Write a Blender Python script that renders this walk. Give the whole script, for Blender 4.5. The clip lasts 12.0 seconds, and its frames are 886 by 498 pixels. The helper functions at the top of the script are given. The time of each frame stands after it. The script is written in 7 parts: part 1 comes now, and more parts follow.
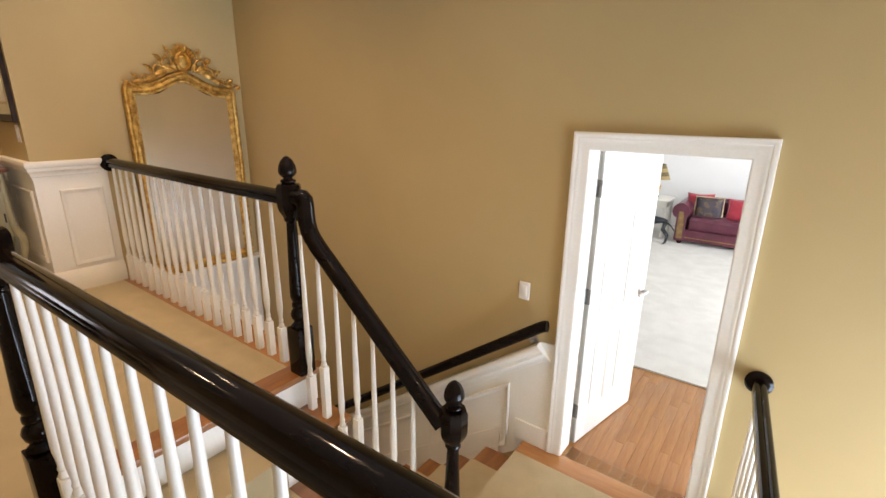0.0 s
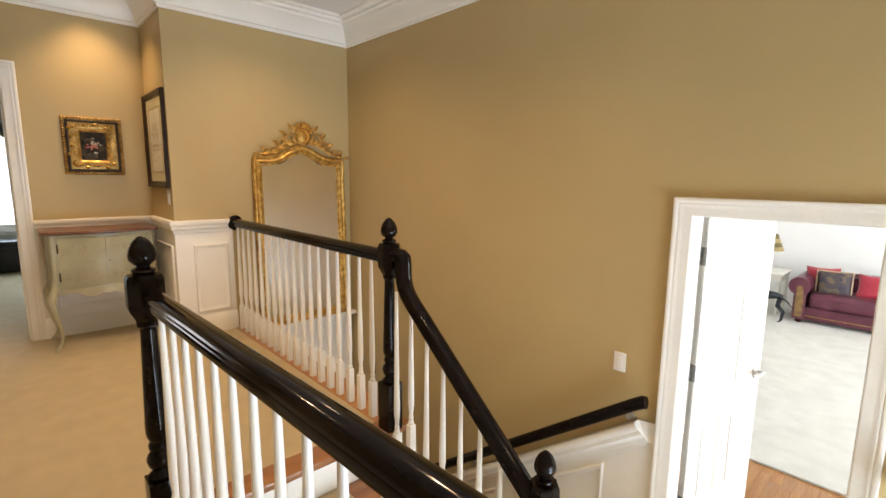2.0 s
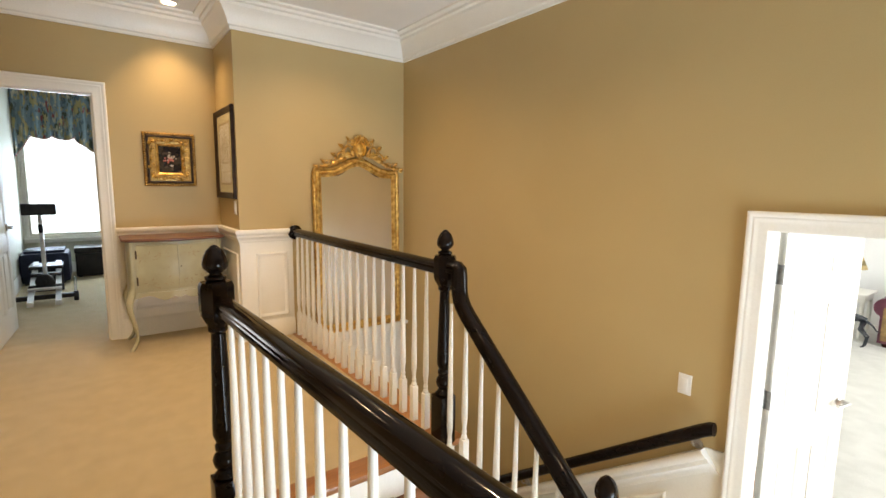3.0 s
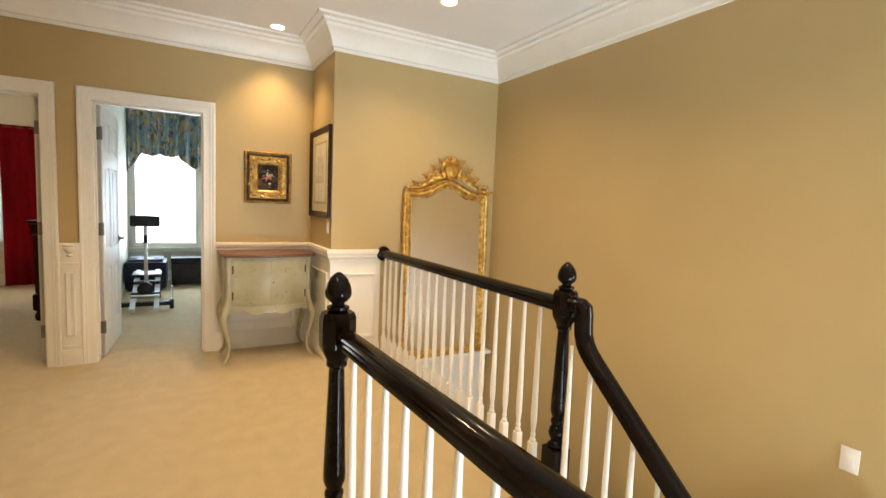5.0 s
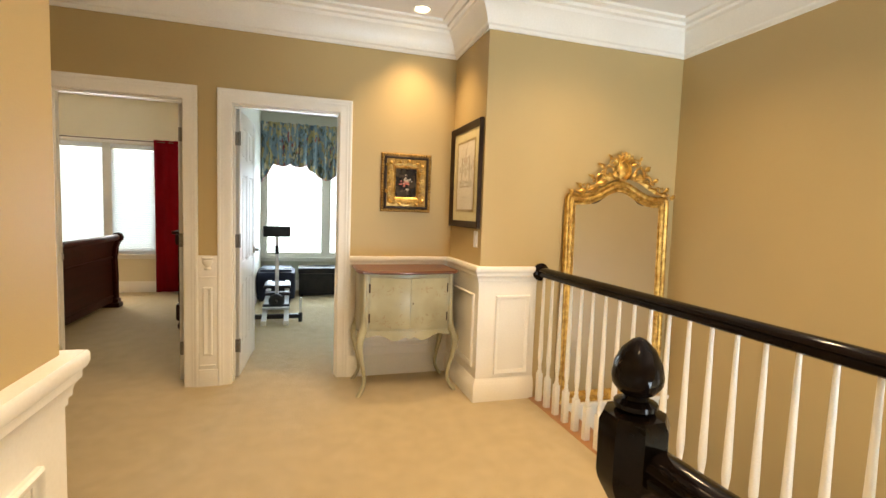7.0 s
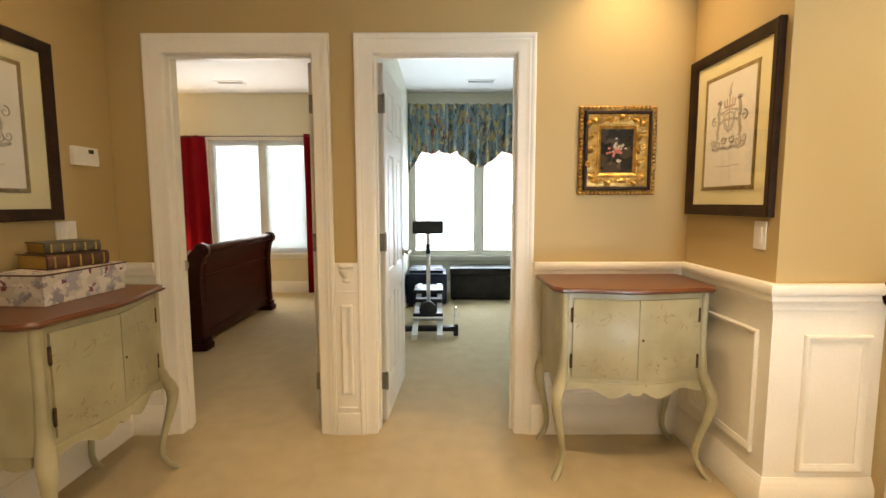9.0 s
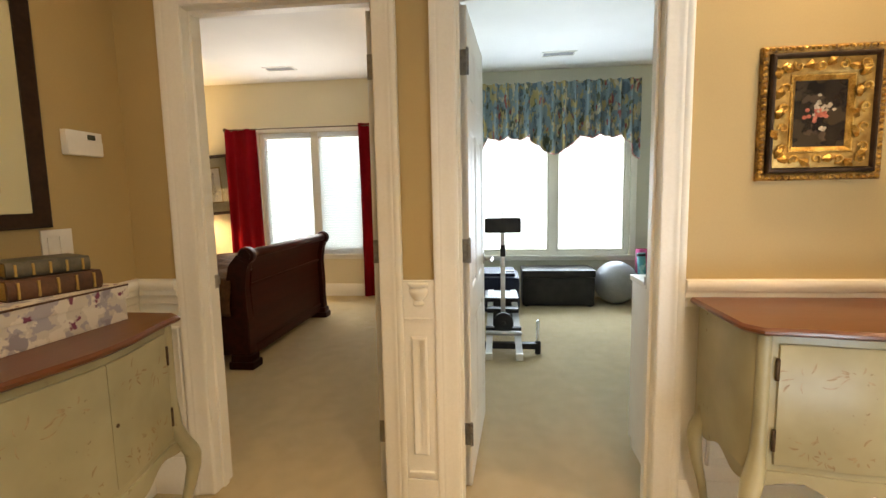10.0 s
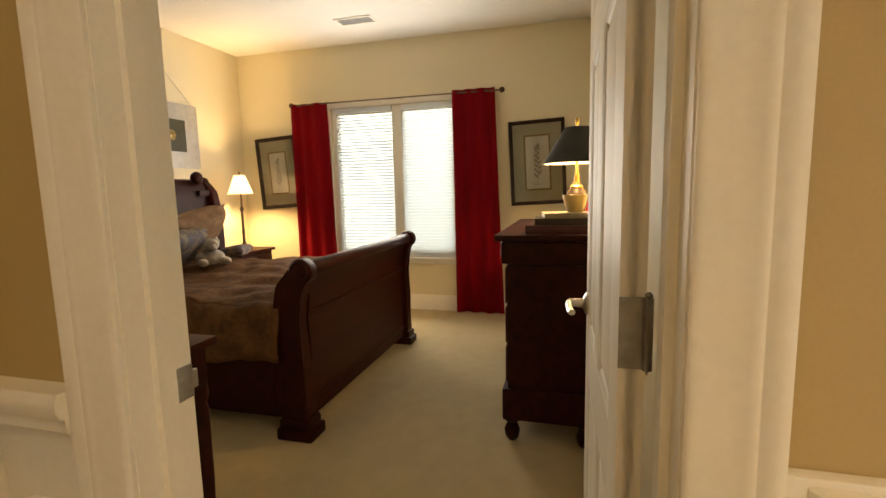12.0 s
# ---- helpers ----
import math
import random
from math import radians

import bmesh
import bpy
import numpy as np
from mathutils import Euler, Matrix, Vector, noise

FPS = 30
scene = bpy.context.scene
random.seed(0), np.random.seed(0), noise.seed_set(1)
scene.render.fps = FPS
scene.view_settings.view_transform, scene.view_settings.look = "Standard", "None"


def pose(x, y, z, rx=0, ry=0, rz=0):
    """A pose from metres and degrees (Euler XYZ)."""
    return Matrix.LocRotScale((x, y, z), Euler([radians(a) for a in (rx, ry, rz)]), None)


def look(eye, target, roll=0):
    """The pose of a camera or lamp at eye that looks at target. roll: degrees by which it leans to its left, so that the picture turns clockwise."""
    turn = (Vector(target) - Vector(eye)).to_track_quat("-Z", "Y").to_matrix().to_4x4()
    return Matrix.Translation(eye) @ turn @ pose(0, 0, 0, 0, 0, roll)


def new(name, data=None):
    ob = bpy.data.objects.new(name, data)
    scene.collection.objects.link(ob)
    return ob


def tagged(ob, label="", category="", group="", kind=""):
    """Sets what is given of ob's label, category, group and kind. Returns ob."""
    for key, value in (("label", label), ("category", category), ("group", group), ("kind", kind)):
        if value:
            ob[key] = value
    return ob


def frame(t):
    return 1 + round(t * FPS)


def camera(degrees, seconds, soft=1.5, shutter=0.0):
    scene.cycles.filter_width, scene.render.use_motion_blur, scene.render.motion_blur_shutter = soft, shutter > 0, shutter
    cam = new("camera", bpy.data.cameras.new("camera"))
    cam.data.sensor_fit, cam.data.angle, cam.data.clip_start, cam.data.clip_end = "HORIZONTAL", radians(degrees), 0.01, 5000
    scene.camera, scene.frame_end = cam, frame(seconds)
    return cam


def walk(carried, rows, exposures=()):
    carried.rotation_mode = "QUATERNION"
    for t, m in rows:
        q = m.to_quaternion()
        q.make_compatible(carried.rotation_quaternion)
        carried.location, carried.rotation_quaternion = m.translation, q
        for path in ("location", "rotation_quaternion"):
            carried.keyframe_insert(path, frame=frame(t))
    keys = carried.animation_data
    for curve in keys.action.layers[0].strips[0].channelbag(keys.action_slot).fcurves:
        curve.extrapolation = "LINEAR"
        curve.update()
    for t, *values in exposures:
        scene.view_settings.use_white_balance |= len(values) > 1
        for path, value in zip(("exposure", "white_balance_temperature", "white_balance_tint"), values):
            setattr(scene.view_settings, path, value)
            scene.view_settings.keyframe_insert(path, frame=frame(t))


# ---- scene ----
cam = camera(86.8, 12.0)
PATH = [
    (0, (0.347, 0.445, 1.345), (-0.796, 1.985, 0.775), 0.8),
    (0.5, (0.341, 0.424, 1.32), (-0.866, 1.951, 0.862), 0.8),
    (1, (0.339, 0.404, 1.321), (-0.943, 1.892, 0.94), 0.8),
    (1.5, (0.34, 0.397, 1.327), (-1.03, 1.815, 0.994), 0.6),
    (2, (0.345, 0.384, 1.332), (-1.104, 1.729, 1.03), 0.6),
    (2.5, (0.331, 0.377, 1.331), (-1.191, 1.644, 1.054), 0.6),
    (3, (0.311, 0.363, 1.336), (-1.276, 1.553, 1.078), 0.7),
    (3.2, (0.298, 0.358, 1.323), (-1.311, 1.521, 1.083), 0.9),
    (4.8, (0.058, 0.269, 1.347), (-1.662, 1.273, 1.166), 2.3),
    (5, (-0.001, 0.253, 1.35), (-1.737, 1.23, 1.175), 2.4),
    (5.5, (-0.152, 0.216, 1.357), (-1.93, 1.116, 1.194), 2.5),
    (6, (-0.336, 0.202, 1.354), (-2.157, 1.014, 1.198), 2.4),
    (6.5, (-0.549, 0.199, 1.344), (-2.415, 0.903, 1.192), 2.2),
    (7, (-0.815, 0.145, 1.329), (-2.722, 0.728, 1.175), 2.0),
    (7.2, (-0.906, 0.132, 1.321), (-2.828, 0.664, 1.163), 1.9),
    (8.8, (-1.878, 0.085, 1.291), (-3.868, 0.118, 1.096), 0.1),
    (9, (-2.013, 0.033, 1.286), (-4.003, 0.032, 1.089), -0.1),
    (9.5, (-2.353, -0.048, 1.286), (-4.339, -0.167, 1.074), -0.8),
    (10, (-2.703, -0.188, 1.291), (-4.679, -0.408, 1.069), -1.1),
    (10.5, (-3.065, -0.328, 1.294), (-5.026, -0.638, 1.058), -1.2),
    (11, (-3.414, -0.498, 1.287), (-5.361, -0.881, 1.043), -1.3),
    (11.5, (-3.712, -0.654, 1.274), (-5.644, -1.11, 1.027), -1.2),
    (12, (-3.995, -0.772, 1.26), (-5.91, -1.291, 1.013), -1.3),
]
BED_W, GYM_W, FOYER_W, LIVING_W, LAMP_W, SKY_GLOW = 50, 84, 600, 800, 95, 2.6
# first two lamps are known; the other six are added to light the hall
CANS_AND_FILLS = [(-4.25, 0.975, 78), (-3.02, 1.92, 80), (-2.75, 0.45, 125), (-3.55, -1.15, 27), (-1.5, 1.5, 140), (-0.6, 0.05, 44), (1.6, 0.3, 14), (1.2, 1.95, 45)]
EXPOSURES = [(0, -0.60, 6650, 17), (3, -0.34, 6950, 12), (5, -0.06, 7000, 10), (9, 0.07, 7350, 10), (10.5, 0.03, 7350, 11), (11.5, 0.0, 7900, 12), (12, -0.04, 8500, 11)]
walk(cam, [(t, look(eye, target, roll)) for t, eye, target, roll in PATH], EXPOSURES)

# ---- plan, in metres ----
XW = -4.535          # hall face of the wall with the two bedroom doors
XP = -3.84           # face of the pier beside the stairwell
YN = 1.345           # north alcove wall
YT = 2.955           # tall stairwell wall
YS = -1.72           # south alcove wall
XS, YH = -2.10, -0.392  # corner of the south hall wall
XE = 2.8             # end wall behind
ZC = 2.80            # ceiling
ZL = -0.80           # half landing
ZF = -3.08           # foyer floor
XB = -8.70           # window wall of both bedrooms
CW = 0.094            # width of the door casings
D1, D2, DH = (-1.425, -0.65), (-0.334, 0.424), 2.06
RISE, GOING = 0.20, 0.235
YR = 1.80            # wall end of the stair balustrade
N1, N2, N3 = (-1.46, 0.695), (-1.553, 1.775), (-0.585, 1.79)

# ---- world and lamps ----
world = bpy.data.worlds.new("sky")
scene.world = world
world.use_nodes = True
sky = world.node_tree.nodes.new("ShaderNodeTexSky")
sky.sky_type, sky.sun_disc = "NISHITA", False
sky.sun_elevation, sky.sun_rotation = radians(40), radians(90)
world.node_tree.links.new(sky.outputs[0], world.node_tree.nodes["Background"].inputs[0])
world.node_tree.nodes["Background"].inputs[1].default_value = 0.1

WARM, DAY = (1.0, 0.72, 0.445), (0.82, 0.92, 1.0)


def area(name, m, sx, sy, watts, colour):
    lamp = bpy.data.lights.new(name, "AREA")
    lamp.shape, lamp.size, lamp.size_y, lamp.energy, lamp.color = "RECTANGLE", sx, sy, watts, colour
    ob = new(name, lamp)
    ob.matrix_world = m
    return ob


def spot(name, x, y, z, watts, colour=WARM, angle=118):
    lamp = bpy.data.lights.new(name, "SPOT")
    lamp.energy, lamp.color, lamp.spot_size, lamp.spot_blend, lamp.shadow_soft_size = watts, colour, radians(angle), 1.0, 0.045
    ob = new(name, lamp)
    ob.location = (x, y, z)
    return ob


def bulb(name, x, y, z, watts, size=0.04):
    lamp = bpy.data.lights.new(name, "POINT")
    lamp.energy, lamp.color, lamp.shadow_soft_size = watts, (1.0, 0.70, 0.36), size
    ob = new(name, lamp)
    ob.location = (x, y, z)
    return ob


for cx, cy, watts in CANS_AND_FILLS:
    spot("downlight_and_fill_lamp", cx, cy, ZC - 0.03, watts, WARM, 98 if cx < -4 else 135)
area("bedroom_daylight", look((XB + 0.13, -2.57, 1.36), (-6.6, -2.57, 1.6)), 1.3, 1.5, BED_W, (0.93, 0.95, 1.0))
area("gym_daylight", look((XB + 0.19, 0.53, 1.15), (-6, 0.53, 1.45)), 1.8, 1.2, GYM_W, (0.58, 0.75, 1.0))
area("foyer_daylight", look((XE + 0.3, 1.85, -1.3), (-3, 1.85, 0.4)), 2.1, 2.6, FOYER_W, (0.66, 0.82, 1.0))
# added lamp outside an unseen opening, to brighten the sitting room
area("living_fill_daylight", look((4.35, 6.6, 0.5), (0, 6.6, 0.3)), 5.0, 2.0, LIVING_W, DAY)

# ---- materials ----


def nodes_of(name):
    m = bpy.data.materials.new(name)
    m.use_nodes = True
    return m, m.node_tree.nodes, m.node_tree.links, m.node_tree.nodes["Principled BSDF"]


def surface(name, c1, c2, scale=6.0, rough=0.5, metal=0.0, bump=0.0, fine=60.0, stretch=(1, 1, 1), coat=0.0, vary=0.0, sheen=0.0, detail=4.0, spec=0.5):
    """Two colours mixed by noise at two scales, with fine relief; vary: by how much pieces of it differ."""
    m, n, l, b = nodes_of(name)
    tc, mp = n.new("ShaderNodeTexCoord"), n.new("ShaderNodeMapping")
    l.new(tc.outputs["Object"], mp.inputs[0])
    mp.inputs["Scale"].default_value = stretch
    big, small = n.new("ShaderNodeTexNoise"), n.new("ShaderNodeTexNoise")
    big.inputs["Scale"].default_value, small.inputs["Scale"].default_value = scale, fine
    big.inputs["Detail"].default_value = small.inputs["Detail"].default_value = detail
    l.new(mp.outputs[0], big.inputs[0]), l.new(mp.outputs[0], small.inputs[0])
    add = n.new("ShaderNodeMath")
    add.operation = "ADD"
    l.new(big.outputs[0], add.inputs[0])
    half = n.new("ShaderNodeMath")
    half.operation = "MULTIPLY_ADD"
    half.inputs[1].default_value, half.inputs[2].default_value = 0.6, -0.3
    l.new(small.outputs[0], half.inputs[0]), l.new(half.outputs[0], add.inputs[1])
    ramp = n.new("ShaderNodeValToRGB")
    ramp.color_ramp.elements[0].position, ramp.color_ramp.elements[1].position = 0.3, 0.7
    ramp.color_ramp.elements[0].color, ramp.color_ramp.elements[1].color = (*c1, 1), (*c2, 1)
    l.new(add.outputs[0], ramp.inputs[0])
    out = ramp.outputs[0]
    if vary:
        info, hsv, ma = n.new("ShaderNodeObjectInfo"), n.new("ShaderNodeHueSaturation"), n.new("ShaderNodeMapRange")
        ma.inputs[3].default_value, ma.inputs[4].default_value = 1 - vary, 1 + vary
        l.new(info.outputs["Random"], ma.inputs[0]), l.new(ma.outputs[0], hsv.inputs["Value"]), l.new(out, hsv.inputs["Color"])
        out = hsv.outputs[0]
    l.new(out, b.inputs["Base Color"])
    b.inputs["Metallic"].default_value = metal
    b.inputs["Specular IOR Level"].default_value = spec
    mr = n.new("ShaderNodeMapRange")
    mr.inputs[3].default_value, mr.inputs[4].default_value = max(0.02, rough * 0.85), min(1, rough * 1.15)
    l.new(small.outputs[0], mr.inputs[0]), l.new(mr.outputs[0], b.inputs["Roughness"])
    b.inputs["Coat Weight"].default_value = coat
    b.inputs["Coat Roughness"].default_value = 0.08
    b.inputs["Sheen Weight"].default_value = sheen
    if bump:
        bp = n.new("ShaderNodeBump")
        bp.inputs["Strength"].default_value, bp.inputs["Distance"].default_value = bump, 0.01
        l.new(small.outputs[0], bp.inputs["Height"]), l.new(bp.outputs[0], b.inputs["Normal"])
    return m


TAN = surface("tan_wall_paint", (0.452, 0.336, 0.153), (0.487, 0.364, 0.169), 1.2, 0.55, bump=0.05, fine=220)
WHITE = surface("white_trim_paint", (0.80, 0.775, 0.70), (0.86, 0.835, 0.765), 2.5, 0.38, bump=0.02, fine=90)
CEIL = surface("ceiling_paint", (0.74, 0.72, 0.68), (0.80, 0.78, 0.74), 1.5, 0.75, bump=0.06, fine=260)
CREAM = surface("cream_wall_paint", (0.73, 0.66, 0.48), (0.77, 0.70, 0.52), 1.2, 0.6, bump=0.05, fine=220)
SAGE = surface("pale_sage_wall_paint", (0.575, 0.565, 0.455), (0.615, 0.605, 0.49), 1.2, 0.6, bump=0.05, fine=220)
OFFWHITE = surface("off_white_wall_paint", (0.78, 0.77, 0.74), (0.83, 0.82, 0.79), 1.2, 0.6, bump=0.05, fine=220)
CARPET = surface("beige_carpet", (0.52, 0.398, 0.198), (0.60, 0.468, 0.248), 9.0, 0.95, bump=0.9, fine=420, sheen=0.25)
CARPET_PALE = surface("pale_carpet", (0.66, 0.63, 0.56), (0.78, 0.75, 0.68), 5.0, 0.95, bump=0.9, fine=380, sheen=0.25)
OAK = surface("honey_oak", (0.33, 0.14, 0.042), (0.44, 0.205, 0.066), 6.0, 0.32, bump=0.03, fine=30, stretch=(0.3, 2.5, 2.5), coat=0.3, vary=0.09)
OAK_Y = surface("honey_oak_lengthwise", (0.21, 0.08, 0.023), (0.32, 0.135, 0.04), 6.0, 0.32, bump=0.05, fine=40, stretch=(3.5, 0.25, 3.5), coat=0.3, vary=0.1)
BLACK = surface("black_lacquered_wood", (0.005, 0.0034, 0.003), (0.010, 0.006, 0.0045), 9.0, 0.10, bump=0.012, fine=30, stretch=(0.5, 3, 3), spec=0.15)
GOLD = surface("antique_gilt", (0.38, 0.19, 0.035), (0.83, 0.56, 0.17), 26, 0.34, metal=0.9, bump=0.35, fine=160)
GOLD_DARK = surface("dark_worn_gilt", (0.07, 0.03, 0.012), (0.55, 0.32, 0.09), 30, 0.42, metal=0.75, bump=0.4, fine=140)
STEEL = surface("brushed_nickel", (0.42, 0.40, 0.37), (0.55, 0.53, 0.49), 30, 0.32, metal=0.9)
CHROME = surface("chrome", (0.75, 0.75, 0.76), (0.85, 0.85, 0.86), 20, 0.1, metal=1.0)
PLASTIC_W = surface("white_plastic", (0.78, 0.76, 0.71), (0.82, 0.80, 0.75), 12, 0.35)
PLASTIC_K = surface("black_plastic", (0.010, 0.010, 0.012), (0.020, 0.020, 0.023), 14, 0.5, bump=0.06, spec=0.3)
LEATHER_K = surface("black_leather", (0.012, 0.011, 0.011), (0.028, 0.026, 0.026), 9, 0.36, bump=0.12, fine=190, spec=0.25)
m, n, l, b = nodes_of("mirror_silver")
b.inputs["Base Color"].default_value, b.inputs["Metallic"].default_value, b.inputs["Roughness"].default_value = (0.86, 0.87, 0.86, 1), 1.0, 0.015
MIRROR = m
m, n, l, b = nodes_of("window_glass")
b.inputs["Base Color"].default_value, b.inputs["Roughness"].default_value = (0.95, 0.98, 0.98, 1), 0.0
b.inputs["Transmission Weight"].default_value, b.inputs["IOR"].default_value = 1.0, 1.45
GLASS = m


def glow(name, colour, strength):
    m, n, l, b = nodes_of(name)
    b.inputs["Base Color"].default_value = (*colour, 1)
    b.inputs["Emission Color"].default_value, b.inputs["Emission Strength"].default_value = (*colour, 1), strength
    return m


CAN_GLOW = glow("frosted_lamp_glow", (1.0, 0.86, 0.62), 9.0)

# ---- mesh helpers ----


def box(bm, x0, x1, y0, y1, z0, z1, bev=0.0, m=None):
    mat4 = Matrix.Translation(((x0 + x1) / 2, (y0 + y1) / 2, (z0 + z1) / 2)) @ Matrix.Diagonal((abs(x1 - x0), abs(y1 - y0), abs(z1 - z0), 1))
    vs = bmesh.ops.create_cube(bm, size=1, matrix=(m @ mat4) if m else mat4)["verts"]
    if bev:
        es = list({e for v in vs for e in v.link_edges})
        bmesh.ops.bevel(bm, geom=es, offset=bev, segments=2, affect="EDGES", profile=0.7)
    return bm


def lathe(bm, prof, seg=16, m=None, flat=0.0):
    """A turned shape from (radius, height) pairs. flat: turn of the facets, in degrees."""
    m = m or Matrix()
    rings = []
    for r, z in prof:
        rings.append([bm.verts.new(m @ Vector((r * math.cos(2 * math.pi * k / seg + radians(flat)), r * math.sin(2 * math.pi * k / seg + radians(flat)), z))) for k in range(seg)])
    for a, c in zip(rings, rings[1:]):
        for k in range(seg):
            bm.faces.new((a[k], a[(k + 1) % seg], c[(k + 1) % seg], c[k]))
    bm.faces.new(rings[0][::-1]), bm.faces.new(rings[-1])
    return bm


def sweep(bm, prof, pts, n, closed=False, scale=None):
    """The profile (across, along n) carried along pts, mitred, in the plane whose normal is n."""
    pts, n = [Vector(p) for p in pts], Vector(n).normalized()
    k, rings = len(pts), []
    for i, p in enumerate(pts):
        before = (p - pts[i - 1]).normalized() if i or closed else None
        after = (pts[(i + 1) % k] - p).normalized() if i < k - 1 or closed else None
        a = n.cross(before or after).normalized()
        c = n.cross(after or before).normalized()
        across = (a + c).normalized()
        across *= 1 / max(0.3, across.dot(a))
        f = scale[i] if scale else 1.0
        rings.append([bm.verts.new(p + f * u * across + f * v * n) for u, v in prof])
    q = len(prof)
    for i in range(k if closed else k - 1):
        a, c = rings[i], rings[(i + 1) % k]
        for j in range(q):
            bm.faces.new((a[j], a[(j + 1) % q], c[(j + 1) % q], c[j]))
    if not closed:
        bm.faces.new(rings[0][::-1]), bm.faces.new(rings[-1])
    return bm


def prism(bm, outline, z0, z1, m=None):
    m = m or Matrix()
    lo = [bm.verts.new(m @ Vector((x, y, z0))) for x, y in outline]
    hi = [bm.verts.new(m @ Vector((x, y, z1))) for x, y in outline]
    bm.faces.new(lo[::-1]), bm.faces.new(hi)
    for i in range(len(lo)):
        j = (i + 1) % len(lo)
        bm.faces.new((lo[i], lo[j], hi[j], hi[i]))
    return bm


def ball(bm, x, y, z, rx, ry=None, rz=None, m=None, sub=2):
    g = Matrix.Translation((x, y, z)) @ Matrix.Diagonal((rx, ry or rx, rz or rx, 1))
    bmesh.ops.create_icosphere(bm, subdivisions=sub, radius=1, matrix=(m @ g) if m else g)
    return bm


def round_prof(w, h, k=10):
    return [(h / 2 * math.cos(2 * math.pi * i / k), w / 2 * math.sin(2 * math.pi * i / k)) for i in range(k)]


def mesh_of(name, bm, mat, angle=38):
    bmesh.ops.recalc_face_normals(bm, faces=bm.faces)
    me = bpy.data.meshes.new(name)
    bm.to_mesh(me)
    bm.free()
    me.materials.append(mat)
    me.shade_smooth()
    me.set_sharp_from_angle(angle=radians(angle))
    return me


def part(name, bm, mat, parent=None, label="", m=None):
    ob = new(name, bm if isinstance(bm, bpy.types.Mesh) else mesh_of(name, bm, mat))
    if parent:
        ob.parent = parent
    if m:
        ob.matrix_basis = m
    return tagged(ob, label)


def thing(name, label, category, m=None, group="", kind=""):
    ob = new(name)
    ob.empty_display_size = 0.1
    if m:
        ob.matrix_basis = m
    return tagged(ob, label, category, group, kind)


def structure(name, bm, mat, label, category="wall"):
    return tagged(new(name, mesh_of(name, bm, mat)), label, category, "", "structure")


B = bmesh.new
Z = (0, 0, 1)


def wall_y(bm, x0, x1, y0, y1, z0, z1, holes):
    """A wall that runs along y, with holes (y0, y1, z0, z1)."""
    at = y0
    for a, c, lo, hi in sorted(holes):
        box(bm, x0, x1, at, a, z0, z1)
        if lo > z0:
            box(bm, x0, x1, a, c, z0, lo)
        if hi < z1:
            box(bm, x0, x1, a, c, hi, z1)
        at = c
    return box(bm, x0, x1, at, y1, z0, z1)


def wall_x(bm, x0, x1, y0, y1, z0, z1, holes):
    at = x0
    for a, c, lo, hi in sorted(holes):
        box(bm, at, a, y0, y1, z0, z1)
        if lo > z0:
            box(bm, a, c, y0, y1, z0, lo)
        if hi < z1:
            box(bm, a, c, y0, y1, hi, z1)
        at = c
    return box(bm, at, x1, y0, y1, z0, z1)


# ---- walls, floors, ceilings ----
BW, GW = (-3.27, -1.87, 0.56, 2.16), (-0.43, 1.47, 0.53, 2.45)
YB0, YB1, YG1 = -4.40, -0.50, 3.2
LD, LT = (-0.541, 0.188), 1.15
XWB = XW - 0.105
structure("wall_west", wall_y(B(), XWB + 0.004, XW, YS - 0.12, YN + 0.1, 0, ZC, [(*D1, 0, DH), (*D2, 0, DH)]), TAN, "tan painted wall with two bedroom doorways")
structure("wall_bedroom_inner", wall_y(B(), XWB - 0.012, XWB, YB0, YB1 - 0.05, 0, ZC, [(D1[0] - 0.02, D1[1] + 0.02, 0, DH + 0.02)]), CREAM, "cream painted bedroom wall round a doorway")
structure("wall_gym_inner", wall_y(B(), XWB - 0.012, XWB, YB1 + 0.05, YG1, 0, ZC, [(D2[0] - 0.02, D2[1] + 0.02, 0, DH + 0.02)]), SAGE, "pale sage painted wall round a doorway")
structure("wall_pier", box(B(), XW, XP, YN, YT + 0.12, ZF, ZC), TAN, "tan painted pier beside the stairwell")
structure("wall_stair", wall_x(B(), XP, XE + 0.12, YT, YT + 0.12, ZF, ZC, [(*LD, ZL, LT)]), TAN, "tall tan painted stairwell wall with a lower doorway")
structure("wall_south_alcove", box(B(), XW, XS, YS - 0.12, YS, 0, ZC), TAN, "tan painted alcove wall")
structure("wall_south_hall", box(B(), XS, XE, YS - 0.12, YH, 0, ZC), TAN, "tan painted hall wall with an outer corner")
structure("wall_east", wall_y(B(), XE, XE + 0.12, YH, YT, ZF, ZC, [(0.95, 2.75, -2.7, 0.05)]), TAN, "tan painted end wall with a low foyer window")
structure("wall_foyer_south", box(B(), -1.5, XE, 0.60, 0.75, ZF, -0.25), TAN, "tan painted wall below the hall floor")
structure("wall_foyer_stair", prism(B(), [(XP, ZF), (-0.85, ZF), (-0.85, ZL - 0.24), (-1.0, ZL - 0.2), (-1.62, -0.42), (XP, -0.25)], 1.66, 1.80, Matrix(((1, 0, 0, 0), (0, 0, 1, 0), (0, 1, 0, 0), (0, 0, 0, 1)))), WHITE, "white painted wall under the upper stair")
for nm, a in (("floor_hall", (XW, -1.60, YS, YN)), ("floor_hall_north", (XP, -1.60, YN, 1.76)), ("floor_hall_east", (-1.60, XE, YH, 0.66))):
    structure(nm, box(B(), *a, -0.25, 0), CARPET, "beige cut-pile carpet on the upper hall floor", "floor")
